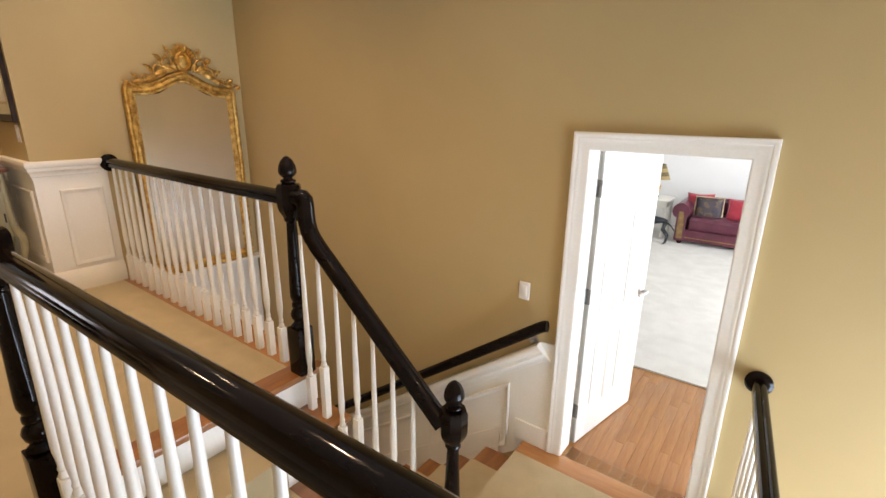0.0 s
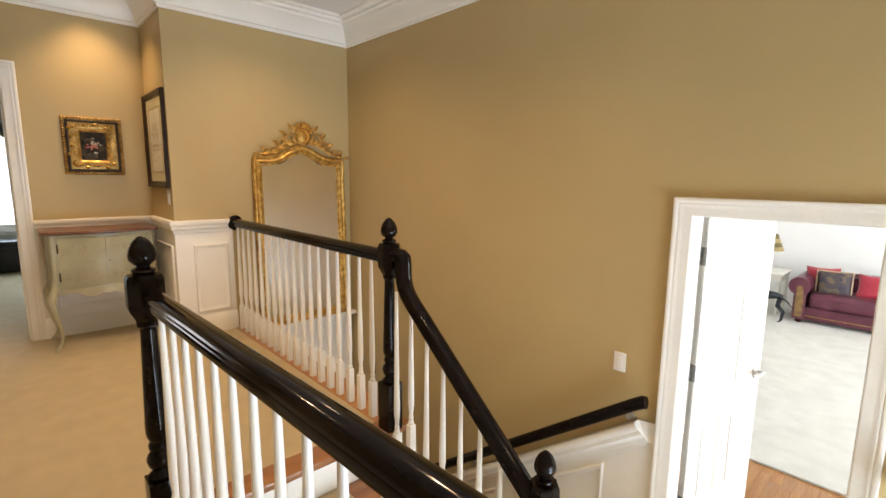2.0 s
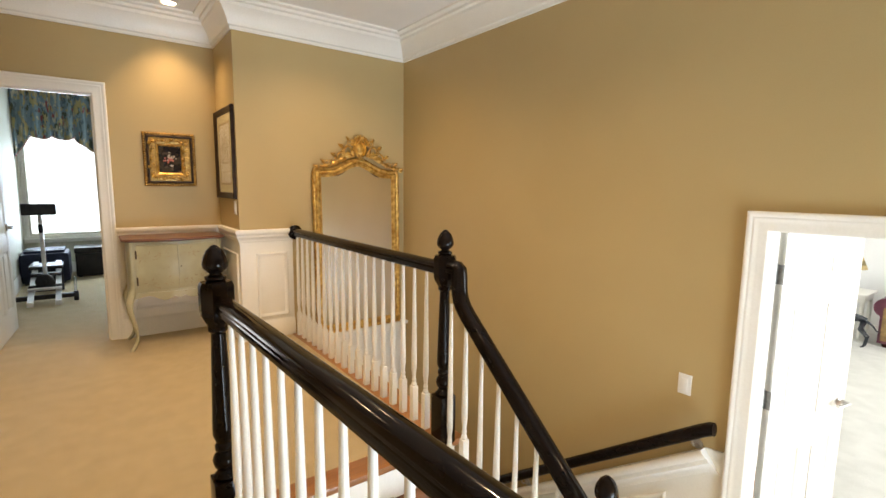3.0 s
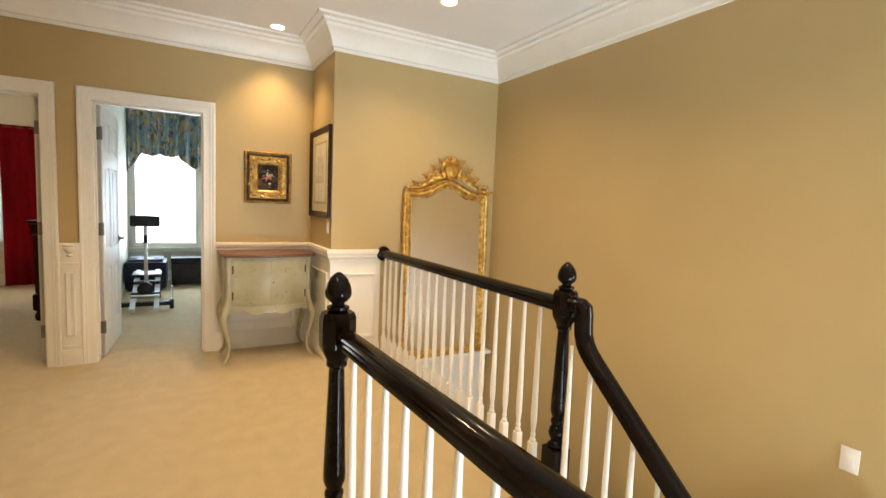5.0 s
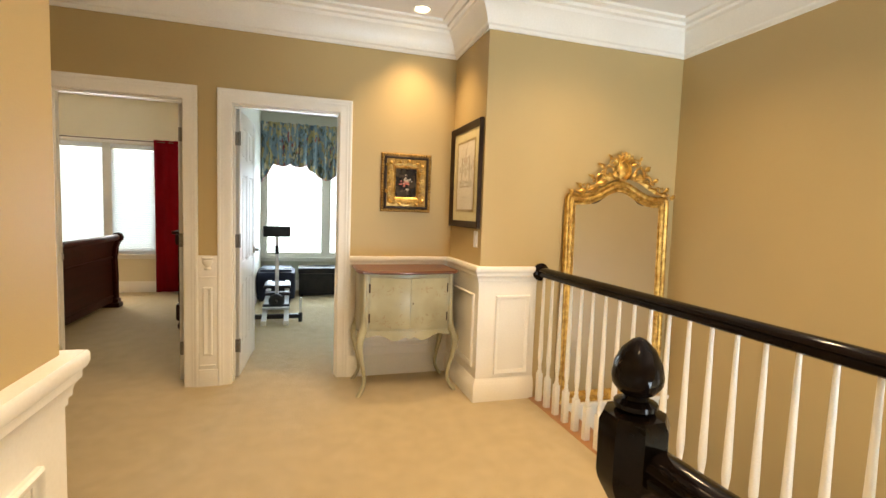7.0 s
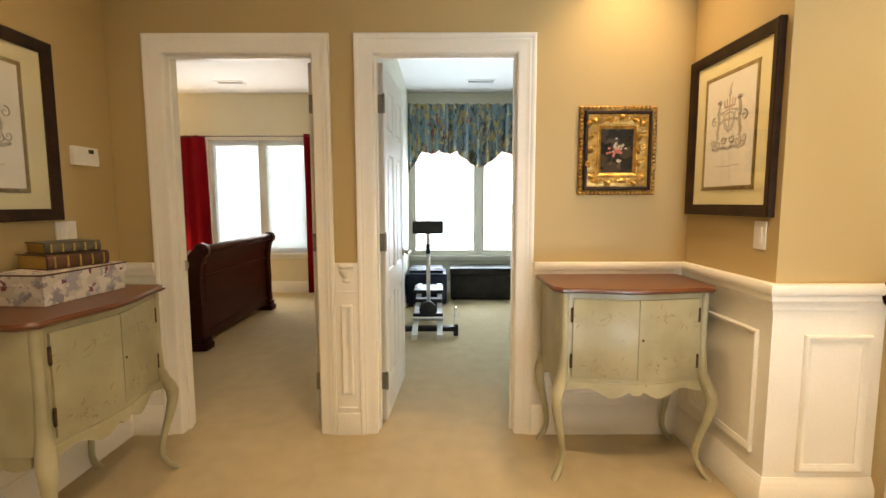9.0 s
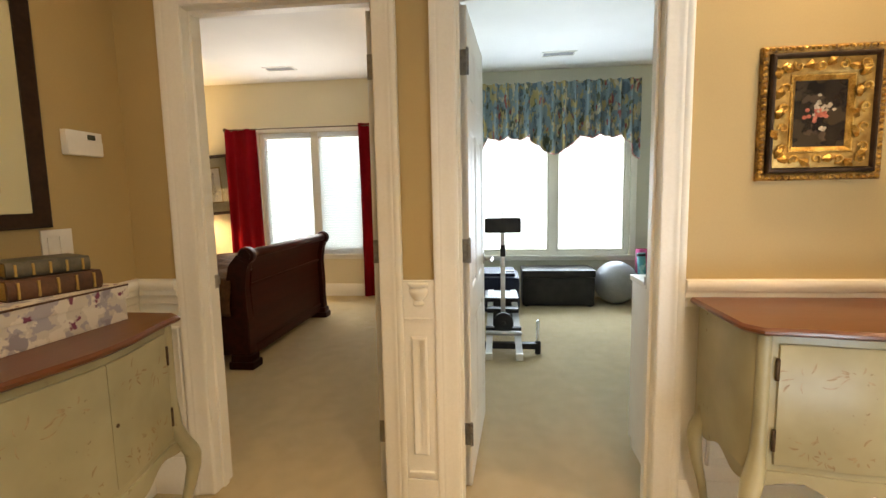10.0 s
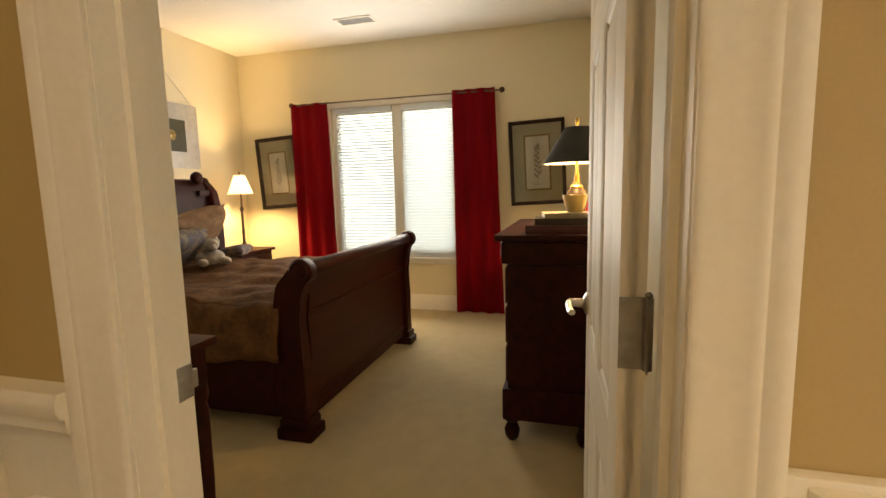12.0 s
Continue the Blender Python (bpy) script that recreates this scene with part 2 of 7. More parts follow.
structure("floor_bedroom", wall_y(B(), XB, XW, YB0, YB1, -0.25, 0, []), CARPET, "beige carpet on the bedroom floor", "floor")
structure("floor_gym", box(B(), XB, XW, YB1, YG1, -0.25, 0), CARPET, "beige carpet on the exercise room floor", "floor")
structure("floor_foyer", box(B(), XP, XE, 0.75, YT, ZF - 0.1, ZF), OAK, "oak foyer floor below the stairs", "floor")
structure("ceiling_hall", box(B(), XW, XE, YS, YT, ZC, ZC + 0.1), CEIL, "white painted hall ceiling", "ceiling")
structure("ceiling_bedroom", box(B(), XB, XW - 0.001, YB0, YB1, ZC + 0.001, ZC + 0.1), CEIL, "white painted bedroom ceiling", "ceiling")
structure("ceiling_gym", box(B(), XB, XW - 0.001, YB1, YG1, ZC + 0.001, ZC + 0.1), CEIL, "white painted exercise room ceiling", "ceiling")
structure("wall_bedroom_window", wall_y(B(), XB - 0.15, XB, YB0, YB1, 0, ZC + 0.09, [BW]), CREAM, "cream painted bedroom wall with a double window")
structure("wall_bedroom_bed", box(B(), XB, XWB, YB0 - 0.12, YB0, 0, ZC + 0.09), CREAM, "cream painted bedroom wall behind the bed")
structure("wall_between", box(B(), XB, XWB - 0.012, YB1 - 0.05, YB1, 0, ZC), CREAM, "cream painted bedroom partition wall")
structure("wall_between_gym", box(B(), XB, XWB - 0.012, YB1 + 0.001, YB1 + 0.05, 0, ZC), SAGE, "pale sage painted partition wall")
structure("wall_gym_window", wall_y(B(), XB - 0.15, XB, YB1, YG1, 0, ZC + 0.09, [GW]), SAGE, "pale sage painted wall with a double window")
structure("wall_gym_north", box(B(), XB, XWB, YG1, YG1 + 0.12, 0, ZC + 0.09), SAGE, "pale sage painted end wall")
# sitting room beyond the lower door
YL0, YL1, ZLC = YT + 0.12, 10.45, 1.95
structure("wall_living_back", box(B(), -4, 4, YL1, YL1 + 0.12, ZL, ZLC), OFFWHITE, "off-white painted sitting room wall")
structure("wall_living_west", box(B(), -4.12, -4, YL0, YL1, ZL, ZLC), OFFWHITE, "off-white painted sitting room wall")
# opening out of view, added to let the fill daylight in
structure("wall_living_east", wall_y(B(), 4, 4.12, YL0, YL1, ZL, ZLC, [(4.2, 9.0, -0.4, 1.6)]), OFFWHITE, "off-white sitting room wall with added wide opening for light")
structure("wall_living_front", wall_x(B(), -4, 4, YL0, YL0 + 0.012, ZL, ZLC, [(LD[0] - 0.02, LD[1] + 0.02, ZL, LT + 0.02)]), OFFWHITE, "off-white painted wall round the doorway")
structure("ceiling_living", box(B(), -4.12, 4.12, YL0, YL1 + 0.12, ZLC, ZLC + 0.1), CEIL, "white painted sitting room ceiling", "ceiling")
structure("floor_living", box(B(), -4, 4, 4.44, YL1, ZL - 0.12, ZL + 0.012), CARPET_PALE, "pale plush carpet on the sitting room floor", "floor")
structure("floor_living_subfloor", box(B(), -4, 4, YT + 0.002, 4.44, ZL - 0.12, ZL - 0.012), OAK, "oak board floor behind the doorway", "floor")

# ---- crown, chair rail, baseboard, wainscot ----
CROWN = [(0, 0), (0.014, 0), (0.016, 0.022), (0.03, 0.03), (0.034, 0.055), (0.055, 0.10), (0.085, 0.14), (0.10, 0.15), (0.104, 0.172), (0.126, 0.18), (0.13, 0.20), (0.175, 0.205), (0.18, 0.2195), (0, 0.2195)]
ring = [(XE, YT), (XP, YT), (XP, YN), (XW, YN), (XW, YS), (XS, YS), (XS, YH), (XE, YH)]
structure("crown_moulding", sweep(B(), [(u, v * 1.06 + ZC - 0.2332) for u, v in CROWN], [(x, y, 0) for x, y in ring], Z), WHITE, "white painted stepped crown moulding", "moulding")
RAIL = [(0.78 * u, v) for u, v in [(0, 0.842), (0.014, 0.842), (0.014, 0.860), (0.023, 0.863), (0.023, 0.875), (0.027, 0.888), (0.038, 0.898), (0.042, 0.901), (0.042, 0.922), (0.051, 0.925), (0.058, 0.938), (0.058, 0.957), (0.052, 0.966), (0, 0.966)]]
BASE = [(0, 0), (0.022, 0), (0.022, 0.12), (0.017, 0.128), (0.016, 0.138), (0.008, 0.15), (0.004, 0.162), (0, 0.162)]
north = [(XP, 1.785), (XP, YN), (XW, YN), (XW, D2[1] + CW)]
south = [(XW, D1[0] - CW), (XW, YS), (XS, YS), (XS, YH), (XE, YH)]
for nm, way in (("north", north), ("south", south)):
    run = [(x, y, 0) for x, y in way]
    structure("chair_rail_" + nm, sweep(B(), RAIL, run, Z), WHITE, "white painted stepped chair rail", "moulding")
    structure("baseboard_" + nm, sweep(B(), [(u + 0.006, v) for u, v in BASE], run, Z), WHITE, "white painted baseboard", "moulding")
    structure("wainscot_" + nm, sweep(B(), [(0, 0), (0.006, 0), (0.006, 0.85), (0, 0.85)], run, Z), WHITE, "white painted wainscot sheet below the chair rail", "wainscot")
PANEL = [(0, 0), (0, 0.010), (0.006, 0.016), (0.014, 0.014), (0.02, 0.008), (0.03, 0.004), (0.03, 0)]


def panel(origin, along, width, z0, z1, normal):
    """A rectangular applied moulding on a wall."""
    o, a, nn = Vector(origin) + 0.006 * Vector(normal), Vector(along), Vector(normal)
    pts = [o + Vector((0, 0, z0)), o + a * width + Vector((0, 0, z0)), o + a * width + Vector((0, 0, z1)), o + Vector((0, 0, z1))]
    if nn.cross(a).z < 0:
        pts = pts[::-1]
    return structure("panel_moulding", sweep(B(), PANEL, pts, nn, closed=True), WHITE, "white applied panel moulding on wainscot", "moulding")


panel((XP, 1.47, 0), (0, 1, 0), 0.265, 0.19, 0.76, (1, 0, 0))
panel((XW + 0.13, YN, 0), (1, 0, 0), 0.50, 0.23, 0.76, (0, -1, 0))
panel((XW, D2[1] + 0.2, 0), (0, 1, 0), 0.56, 0.23, 0.76, (1, 0, 0))
panel((XW, YS + 0.07, 0), (0, 1, 0), 0.12, 0.23, 0.76, (1, 0, 0))
for k in range(3):
    panel((XW + 0.12 + 0.78 * k, YS, 0), (1, 0, 0), 0.68, 0.23, 0.76, (0, 1, 0))
for k in range(5):
    panel((XS + 0.12 + 0.95 * k, YH, 0), (1, 0, 0), 0.84, 0.23, 0.76, (0, 1, 0))
panel((XS, YS + 0.14, 0), (0, 1, 0), 0.98, 0.23, 0.76, (-1, 0, 0))

# ---- door casings, jambs ----
CASING = [(0, 0), (0, 0.011), (0.004, 0.0145), (0.012, 0.016), (0.030, 0.0162), (0.040, 0.0178), (0.052, 0.0185), (0.062, 0.0215), (0.070, 0.0245), (0.076, 0.0235), (0.082, 0.0265), (0.090, 0.029), (0.100, 0.0295), (0.105, 0.027), (0.106, 0.022), (0.106, 0)]


def casing(name, a, c, top, floor, place, normal):
    """Casing round an opening from a to c; place turns (along, up) into the world."""
    pts = [place(c, floor), place(c, top), place(a, top), place(a, floor)]
    nn = Vector(normal)
    u = nn.cross(Vector(pts[1]) - Vector(pts[0]))
    if u.dot(Vector(pts[0]) - Vector(pts[3])) < 0:
        pts = pts[::-1]
    return structure(name, sweep(B(), [(u * CW / 0.106, v) for u, v in CASING], pts, nn), WHITE, "white painted stepped door casing", "door casing")


def jamb_y(name, a, c):
    bm = B()
    x0, x1 = XWB - 0.016, XW + 0.003
    box(bm, x0, x1, a - 0.018, a + 0.002, 0, DH), box(bm, x0, x1, c - 0.002, c + 0.018, 0, DH), box(bm, x0, x1, a - 0.018, c + 0.018, DH - 0.002, DH + 0.016)
    box(bm, x0 + 0.045, x0 + 0.08, a + 0.002, a + 0.014, 0, DH - 0.002), box(bm, x0 + 0.045, x0 + 0.08, c - 0.014, c - 0.002, 0, DH - 0.002), box(bm, x0 + 0.045, x0 + 0.08, a + 0.014, c - 0.014, DH - 0.014, DH - 0.002)
    return structure(name, bm, WHITE, "white painted door jamb with stop", "door frame")


for k, (a, c) in enumerate((D1, D2)):
    casing("casing_%d" % (k + 1), a, c, DH, 0, lambda s, z: (XW, s, z), (1, 0, 0))
    jamb_y("jamb_%d" % (k + 1), a, c)
casing("casing_3", *LD, LT, ZL, lambda s, z: (s, YT, z), (0, -1, 0))
bm = B()
for x0, x1 in ((LD[0] - 0.018, LD[0] + 0.002), (LD[1] - 0.002, LD[1] + 0.018)):
    box(bm, x0, x1, YT - 0.003, YT + 0.136, ZL, LT)
box(bm, LD[0] - 0.018, LD[1] + 0.018, YT - 0.003, YT + 0.136, LT - 0.002, LT + 0.016)
structure("jamb_3", bm, WHITE, "white painted door jamb", "door frame")
# narrow pilaster between the two doorways
ya, yb = D1[1] + CW, D2[0] - CW
bm = B()
box(bm, XW, XW + 0.018, ya, yb, 0, 0.962, 0.002), box(bm, XW + 0.018, XW + 0.03, ya, yb, 0, 0.125, 0.003)
structure("pilaster", bm, WHITE, "white narrow wainscot pilaster between two doorways", "pilaster")
ym = (ya + yb) / 2
panel((XW + 0.014, ym - 0.031, 0), (0, 1, 0), 0.062, 0.235, 0.735, (1, 0, 0))
structure("pilaster_sill", box(B(), XW + 0.018, XW + 0.032, ya + 0.012, yb - 0.012, 0.148, 0.16, 0.003), WHITE, "white small moulding strip on pilaster", "moulding")
structure("pilaster_band", box(B(), XW + 0.018, XW + 0.026, ya + 0.002, yb - 0.002, 0.80, 0.81, 0.002), WHITE, "white small moulding strip on pilaster", "moulding")
bm = B()
lathe(bm, [(0.012, 0.856), (0.021, 0.859), (0.025, 0.867), (0.022, 0.875), (0.018, 0.880), (0.021, 0.886), (0.030, 0.896), (0.037, 0.909), (0.040, 0.922), (0.037, 0.929), (0.033, 0.933), (0.036, 0.938), (0.044, 0.942), (0.044, 0.951), (0.040, 0.954)], 12, Matrix.Translation((XW + 0.012, ym, 0)) @ Matrix.Diagonal((0.85, 1, 1, 1)), 15)
structure("pilaster_corbel", bm, WHITE, "white carved corbel block on pilaster", "corbel")

# ---- stairs ----
stair = thing("upper_stair", "short carpeted oak stair with white risers down to a landing", "stairs", kind="structure")
NOSE = -1.55
for k in range(4):
    z, x0 = -RISE * k, NOSE + GOING * (k - 1)
    if k:
        part("tread", box(B(), x0 - 0.005, x0 + GOING + 0.028, 0.76, 1.86, z - 0.03, z, 0.008), OAK_Y, stair, "honey oak tread")
        part("stair_carpet", box(B(), x0, x0 + GOING + 0.036, 0.97, 1.47, z - 0.036, z + 0.012, 0.008), CARPET, stair, "beige carpet runner")
        part("carpet_fall", box(B(), x0 + GOING, x0 + GOING + 0.012, 0.97, 1.47, z - RISE + 0.012, z - 0.036, 0.003), CARPET, stair, "beige carpet runner")
    part("riser", box(B(), x0 + GOING - 0.02, x0 + GOING, 0.76, 1.83, z - RISE, z - 0.03), WHITE, stair, "white painted riser")
part("nosing", box(B(), -1.66, NOSE + 0.028, 0.67, 1.90, -0.03, 0.004, 0.01), OAK_Y, stair, "honey oak landing nosing")
part("side_nosing", box(B(), XP + 0.012, -1.66, 1.75, 1.925, -0.03, 0.004, 0.01), OAK, stair, "honey oak edge board under the balusters")
part("side_nosing", box(B(), NOSE + 0.028, XE, 0.655, 0.785, -0.03, 0.004, 0.01), OAK, stair, "honey oak edge board under the balusters")
part("fascia", box(B(), XP + 0.022, -1.56, 1.80, 1.86, -0.26, -0.03), WHITE, stair, "white fascia board")
part("fascia", box(B(), NOSE, XE, 0.74, 0.765, -0.26, -0.03), WHITE, stair, "white fascia board")
bm = B()
side = [(-1.56, -0.03)]
for k in range(4):
    side += [(NOSE + GOING * k, -0.03 - RISE * k), (NOSE + GOING * k, -0.03 - RISE * (k + 1))]
side += [(NOSE + GOING * 3 + 0.02, ZL - 0.25), (-1.56, -0.45)]
prism(bm, side, 1.80, 1.83, Matrix(((1, 0, 0, 0), (0, 0, 1, 0), (0, 1, 0, 0), (0, 0, 0, 1))))
part("stringer", bm, WHITE, stair, "white painted stringer")
landing = thing("half_landing", "half landing with beige carpet framed by oak", "landing", kind="structure")
RX, RS = 0.393, 0.10  # wall end of the landing rail and its slant
part("slab", prism(B(), [(-0.80, 0.765), (RX + 0.05 + 2.19 * RS, 0.765), (RX + 0.05, YT - 0.001), (-0.80, YT - 0.001)], ZL - 0.22, ZL - 0.012), WHITE, landing)
part("landing_carpet", box(B(), -0.79, 0.30, 0.80, 2.80, ZL - 0.0118, ZL + 0.012, 0.005), CARPET, landing, "beige carpet")
part("oak_border", box(B(), -0.80, RX + 0.05, 2.803, YT + 0.001, ZL - 0.0118, ZL, 0.002), OAK, landing, "honey oak border")
part("oak_edge", prism(B(), [(0.303, 0.77), (RX + 0.07 + 2.18 * RS, 0.77), (RX + 0.07 + 0.155 * RS, 2.80), (0.303, 2.80)], ZL - 0.0118, ZL + 0.002), OAK_Y, landing, "honey oak edge board")
lower = thing("lower_stair", "long carpeted oak stair going down to the foyer", "stairs", kind="structure")
LG, LR, x0 = 0.26, 0.19, -0.80
for k in range(11):
    z, x = ZL - LR * (k + 1), x0 - LG * k
    part("riser", box(B(), x - 0.0, x + 0.02, 1.83, YT, z, z + LR - 0.03), WHITE, lower, "white painted riser")
    part("tread", box(B(), x - LG - 0.028, x + 0.005, 1.83, YT - 0.012, z - 0.03, z, 0.008), OAK_Y, lower, "honey oak tread")
    part("stair_carpet", box(B(), x - LG - 0.036, x, 2.08, 2.76, z - 0.036, z + 0.012, 0.008), CARPET, lower, "beige carpet runner")
    part("carpet_fall", box(B(), x - 0.012, x, 2.08, 2.76, z + 0.012, z + LR - 0.036, 0.003), CARPET, lower, "beige carpet runner")

# ---- balustrades ----
HR = [(-0.028, -0.022), (-0.022, -0.03), (-0.008, -0.031), (0.0, -0.026), (0.008, -0.033), (0.02, -0.03), (0.03, -0.018), (0.034, 0.0), (0.03, 0.018), (0.02, 0.03), (0.008, 0.033), (0.0, 0.026), (-0.008, 0.031), (-0.022, 0.03), (-0.028, 0.022)]

HR1 = [(0.99 * u, 0.99 * v) for u, v in HR]
HR2 = [(1.12 * u, 1.1 * v) for u, v in HR]


def baluster_mesh(h, low=0.205):
    bm = B()
    s = 0.018
    box(bm, -s, s, -s, s, 0, low, 0.003)
    a = low
    prof = [(0.012, a - 0.002), (0.0155, a + 0.006), (0.0165, a + 0.012), (0.0125, a + 0.02), (0.0105, a + 0.028), (0.0135, a + 0.034), (0.0135, a + 0.041), (0.0105, a + 0.047), (0.0115, a + 0.065), (0.0165, a + 0.11), (0.0165, a + 0.16), (0.0145, a + 0.28), (0.0085, h)]
    lathe(bm, prof, 10)
    return mesh_of("baluster", bm, WHITE)


def newel(parent, x, y, z0, tip, box_low=0.26, m=None):
    """A turned newel post whose foot stands at z0; tip is the top of its finial."""
    h = tip - z0
    bm = B()
    box(bm, -0.046, 0.046, -0.046, 0.046, 0, box_low, 0.006)
    c0, c1 = h - 0.285, h - 0.125
    prof = [(0.034, box_low - 0.002), (0.043, box_low + 0.012), (0.03, box_low + 0.026), (0.024, box_low + 0.034), (0.036, box_low + 0.05), (0.042, box_low + 0.072), (0.036, box_low + 0.092), (0.024, box_low + 0.105), (0.032, box_low + 0.115), (0.032, box_low + 0.13), (0.026, box_low + 0.14), (0.037, box_low + 0.17), (0.037, box_low + 0.20), (0.025, c0 - 0.03), (0.034, c0 - 0.02), (0.034, c0 - 0.006), (0.03, c0)]
    lathe(bm, prof, 12, None, 15)
    lathe(bm, [(0.034, c0 - 0.004), (0.055, c0 + 0.034), (0.059, c0 + 0.05), (0.059, c1 - 0.02), (0.052, c1 - 0.004), (0.03, c1)], 8, None, 22.5)
    post = part("newel_post", bm, BLACK, parent, "black lacquered turned newel", Matrix.Translation((x, y, z0)))
    bm = B()
    lathe(bm, [(0.026, c1 - 0.002), (0.036, c1 + 0.006), (0.036, c1 + 0.014), (0.022, c1 + 0.02), (0.02, c1 + 0.026), (0.03, c1 + 0.032), (0.041, c1 + 0.046), (0.043, c1 + 0.06), (0.039, c1 + 0.082), (0.028, c1 + 0.105), (0.012, c1 + 0.121), (0.004, c1 + 0.125)], 16)
    part("finial", bm, BLACK, post, "acorn finial")
    return post


BAL = baluster_mesh(0.913)
RT = 0.93
# along the hall, beside the upper flight
rail1 = thing("hall_balustrade", "black handrail on white turned balusters along the hall", "balustrade")
newel(rail1, *N1, 0.004, 1.131)
part("handrail", sweep(B(), HR1, [(N1[0] + 0.03, N1[1] + 0.012, RT - 0.008), (0.1, N1[1] + 0.06, RT - 0.004), (XE, N1[1] + 0.06, RT - 0.004)], (0, -1, 0)), BLACK, rail1, "black lacquered handrail")
x = N1[0] + 0.125
while x < XE - 0.03:
    part("baluster", BAL, None, rail1, m=Matrix.Translation((x, N1[1] + 0.012 + 0.048 * min(1, (x - N1[0]) / 1.56), 0.004)))
    x += 0.1175
# from the pier to the head of the stair, then down to the landing
rail2 = thing("stair_balustrade", "black handrail on white balusters turning down the stair", "balustrade")
newel(rail2, *N2, 0.004, 1.13)
part("handrail", sweep(B(), HR2, [(XP + 0.02, YR, RT), (N2[0] - 0.04, N2[1], RT)], (0, -1, 0)), BLACK, rail2, "black lacquered handrail")
part("rosette", lathe(B(), [(0.045, 0), (0.045, 0.024), (0.062, 0.026), (0.064, 0.036), (0.052, 0.046), (0.04, 0.052)], 20, Matrix.Translation((XP, YR, RT)) @ pose(0, 0, 0, 0, 90, 0)), BLACK, rail2, "round black wall rosette")
for k in range(18):
    part("baluster", BAL, None, rail2, m=Matrix.Translation((XP + 0.09 + 0.1195 * k, YR + (N2[1] - YR) * (0.09 + 0.1195 * k) / 2.275, 0.004)))
slope = RISE / GOING
drop = [(-1.52, 0.946), (-1.456, 0.946), (-1.440, 0.936), (-1.435, 0.91), (-1.434, 0.868), (-1.430, 0.828), (-1.418, 0.793), (-1.398, 0.763), (-1.363, 0.728)]
xe = N3[0] - 0.04
drop.append((xe, 0.728 - slope * (xe + 1.363)))
part("handrail", sweep(B(), HR2, [(a, N2[1], c) for a, c in drop], (0, -1, 0)), BLACK, rail2, "black lacquered gooseneck handrail")
newel(rail2, *N3, ZL, 0.313, 0.3)
for k in range(7):
    x = NOSE + 0.055 + GOING * 0.5 * k
    z = -RISE * (1 + int((x - NOSE) / GOING))
    top = 0.728 - slope * (x + 1.363) - 0.02
    if x < -1.41:
        top = 0.76
    low = 0.195 if k % 2 == 0 else 0.295
    part("baluster", baluster_mesh(top - z, low), None, rail2, m=Matrix.Translation((x, N2[1], max(z, ZL))))
# landing edge
rail3 = thing("landing_balustrade", "black handrail on white balusters along the landing edge", "balustrade")
part("handrail", sweep(B(), HR, [(RX, YT - 0.02, 0.105), (RX + 2.15 * RS, 0.805, 0.105)], Z), BLACK, rail3, "black lacquered handrail")
part("rosette", lathe(B(), [(0.06, 0), (0.06, 0.012), (0.05, 0.02), (0.04, 0.026)], 20, Matrix.Translation((RX, YT, 0.105)) @ pose(0, 0, 0, 90, 0, 0)), BLACK, rail3, "round black wall rosette")
BAL_L = baluster_mesh(0.89)
for k in range(17):
    part("baluster", BAL_L, None, rail3, m=Matrix.Translation((RX + (0.09 + 0.122 * k) * RS, YT - 0.09 - 0.122 * k, ZL + 0.002)))
# wall rail over the lower flight
wall_rail = thing("wall_handrail", "black handrail on brackets sloping along the stairwell wall", "handrail")
ws = LR / LG
part("handrail", sweep(B(), round_prof(0.058, 0.072, 14), [(-0.672, YT - 0.075, 0.106), (-0.688, YT - 0.075, 0.104), (-0.735, YT - 0.075, 0.074), (-3.4, YT - 0.075, 0.085 - ws * 2.68)], (0, -1, 0)), BLACK, wall_rail)
for x in (-0.78, -2.0, -3.1):
    z = 0.085 + ws * (x + 0.72)
    bm = sweep(B(), round_prof(0.012, 0.012, 8), [(x, YT, z - 0.085), (x, YT - 0.05, z - 0.08), (x, YT - 0.07, z - 0.06), (x, YT - 0.075, z - 0.02)], (1, 0, 0))
    lathe(bm, [(0.028, 0), (0.026, 0.008), (0.012, 0.012)], 14, Matrix.Translation((x, YT, z - 0.085)) @ pose(0, 0, 0, 90, 0, 0))
    part("bracket", bm, STEEL, wall_rail, "nickel bracket")
# sloping dado over the lower flight
dx0, dx1 = -0.735, XP
zt = lambda x: -0.045 + ws * (x + 0.735)
YZ = Matrix(((1, 0, 0, 0), (0, 0, 1, 0), (0, 1, 0, 0), (0, 0, 0, 1)))
structure("dado_stair", prism(B(), [(dx0, zt(dx0)), (LD[0] - CW - 0.001, zt(dx0) + 0.012), (LD[0] - CW - 0.001, ZL), (dx0, ZL - 0.02), (dx1, ZL - ws * 3.1 - 0.2), (dx1, zt(dx1))], YT - 0.008, YT, YZ), WHITE, "white painted sloping dado on stairwell wall", "wainscot")
structure("dado_cap", sweep(B(), [((0.966 - u) * 1.1, v * 1.2) for v, u in RAIL], [(dx0 - 0.004, YT - 0.008, zt(dx0)), (dx1, YT - 0.008, zt(dx1))], (0, -1, 0)), WHITE, "white sloping chair rail", "moulding")
for xa, xb in ((-1.62, -0.93), (-2.5, -1.78), (-3.4, -2.66)):
    pts = [(xa, YT - 0.008, zt(xa) - 0.72), (xb, YT - 0.008, zt(xb) - 0.72), (xb, YT - 0.008, zt(xb) - 0.22), (xa, YT - 0.008, zt(xa) - 0.22)]
    structure("panel_moulding", sweep(B(), PANEL, pts, (0, -1, 0), closed=True), WHITE, "white sloping panel moulding on dado", "moulding")
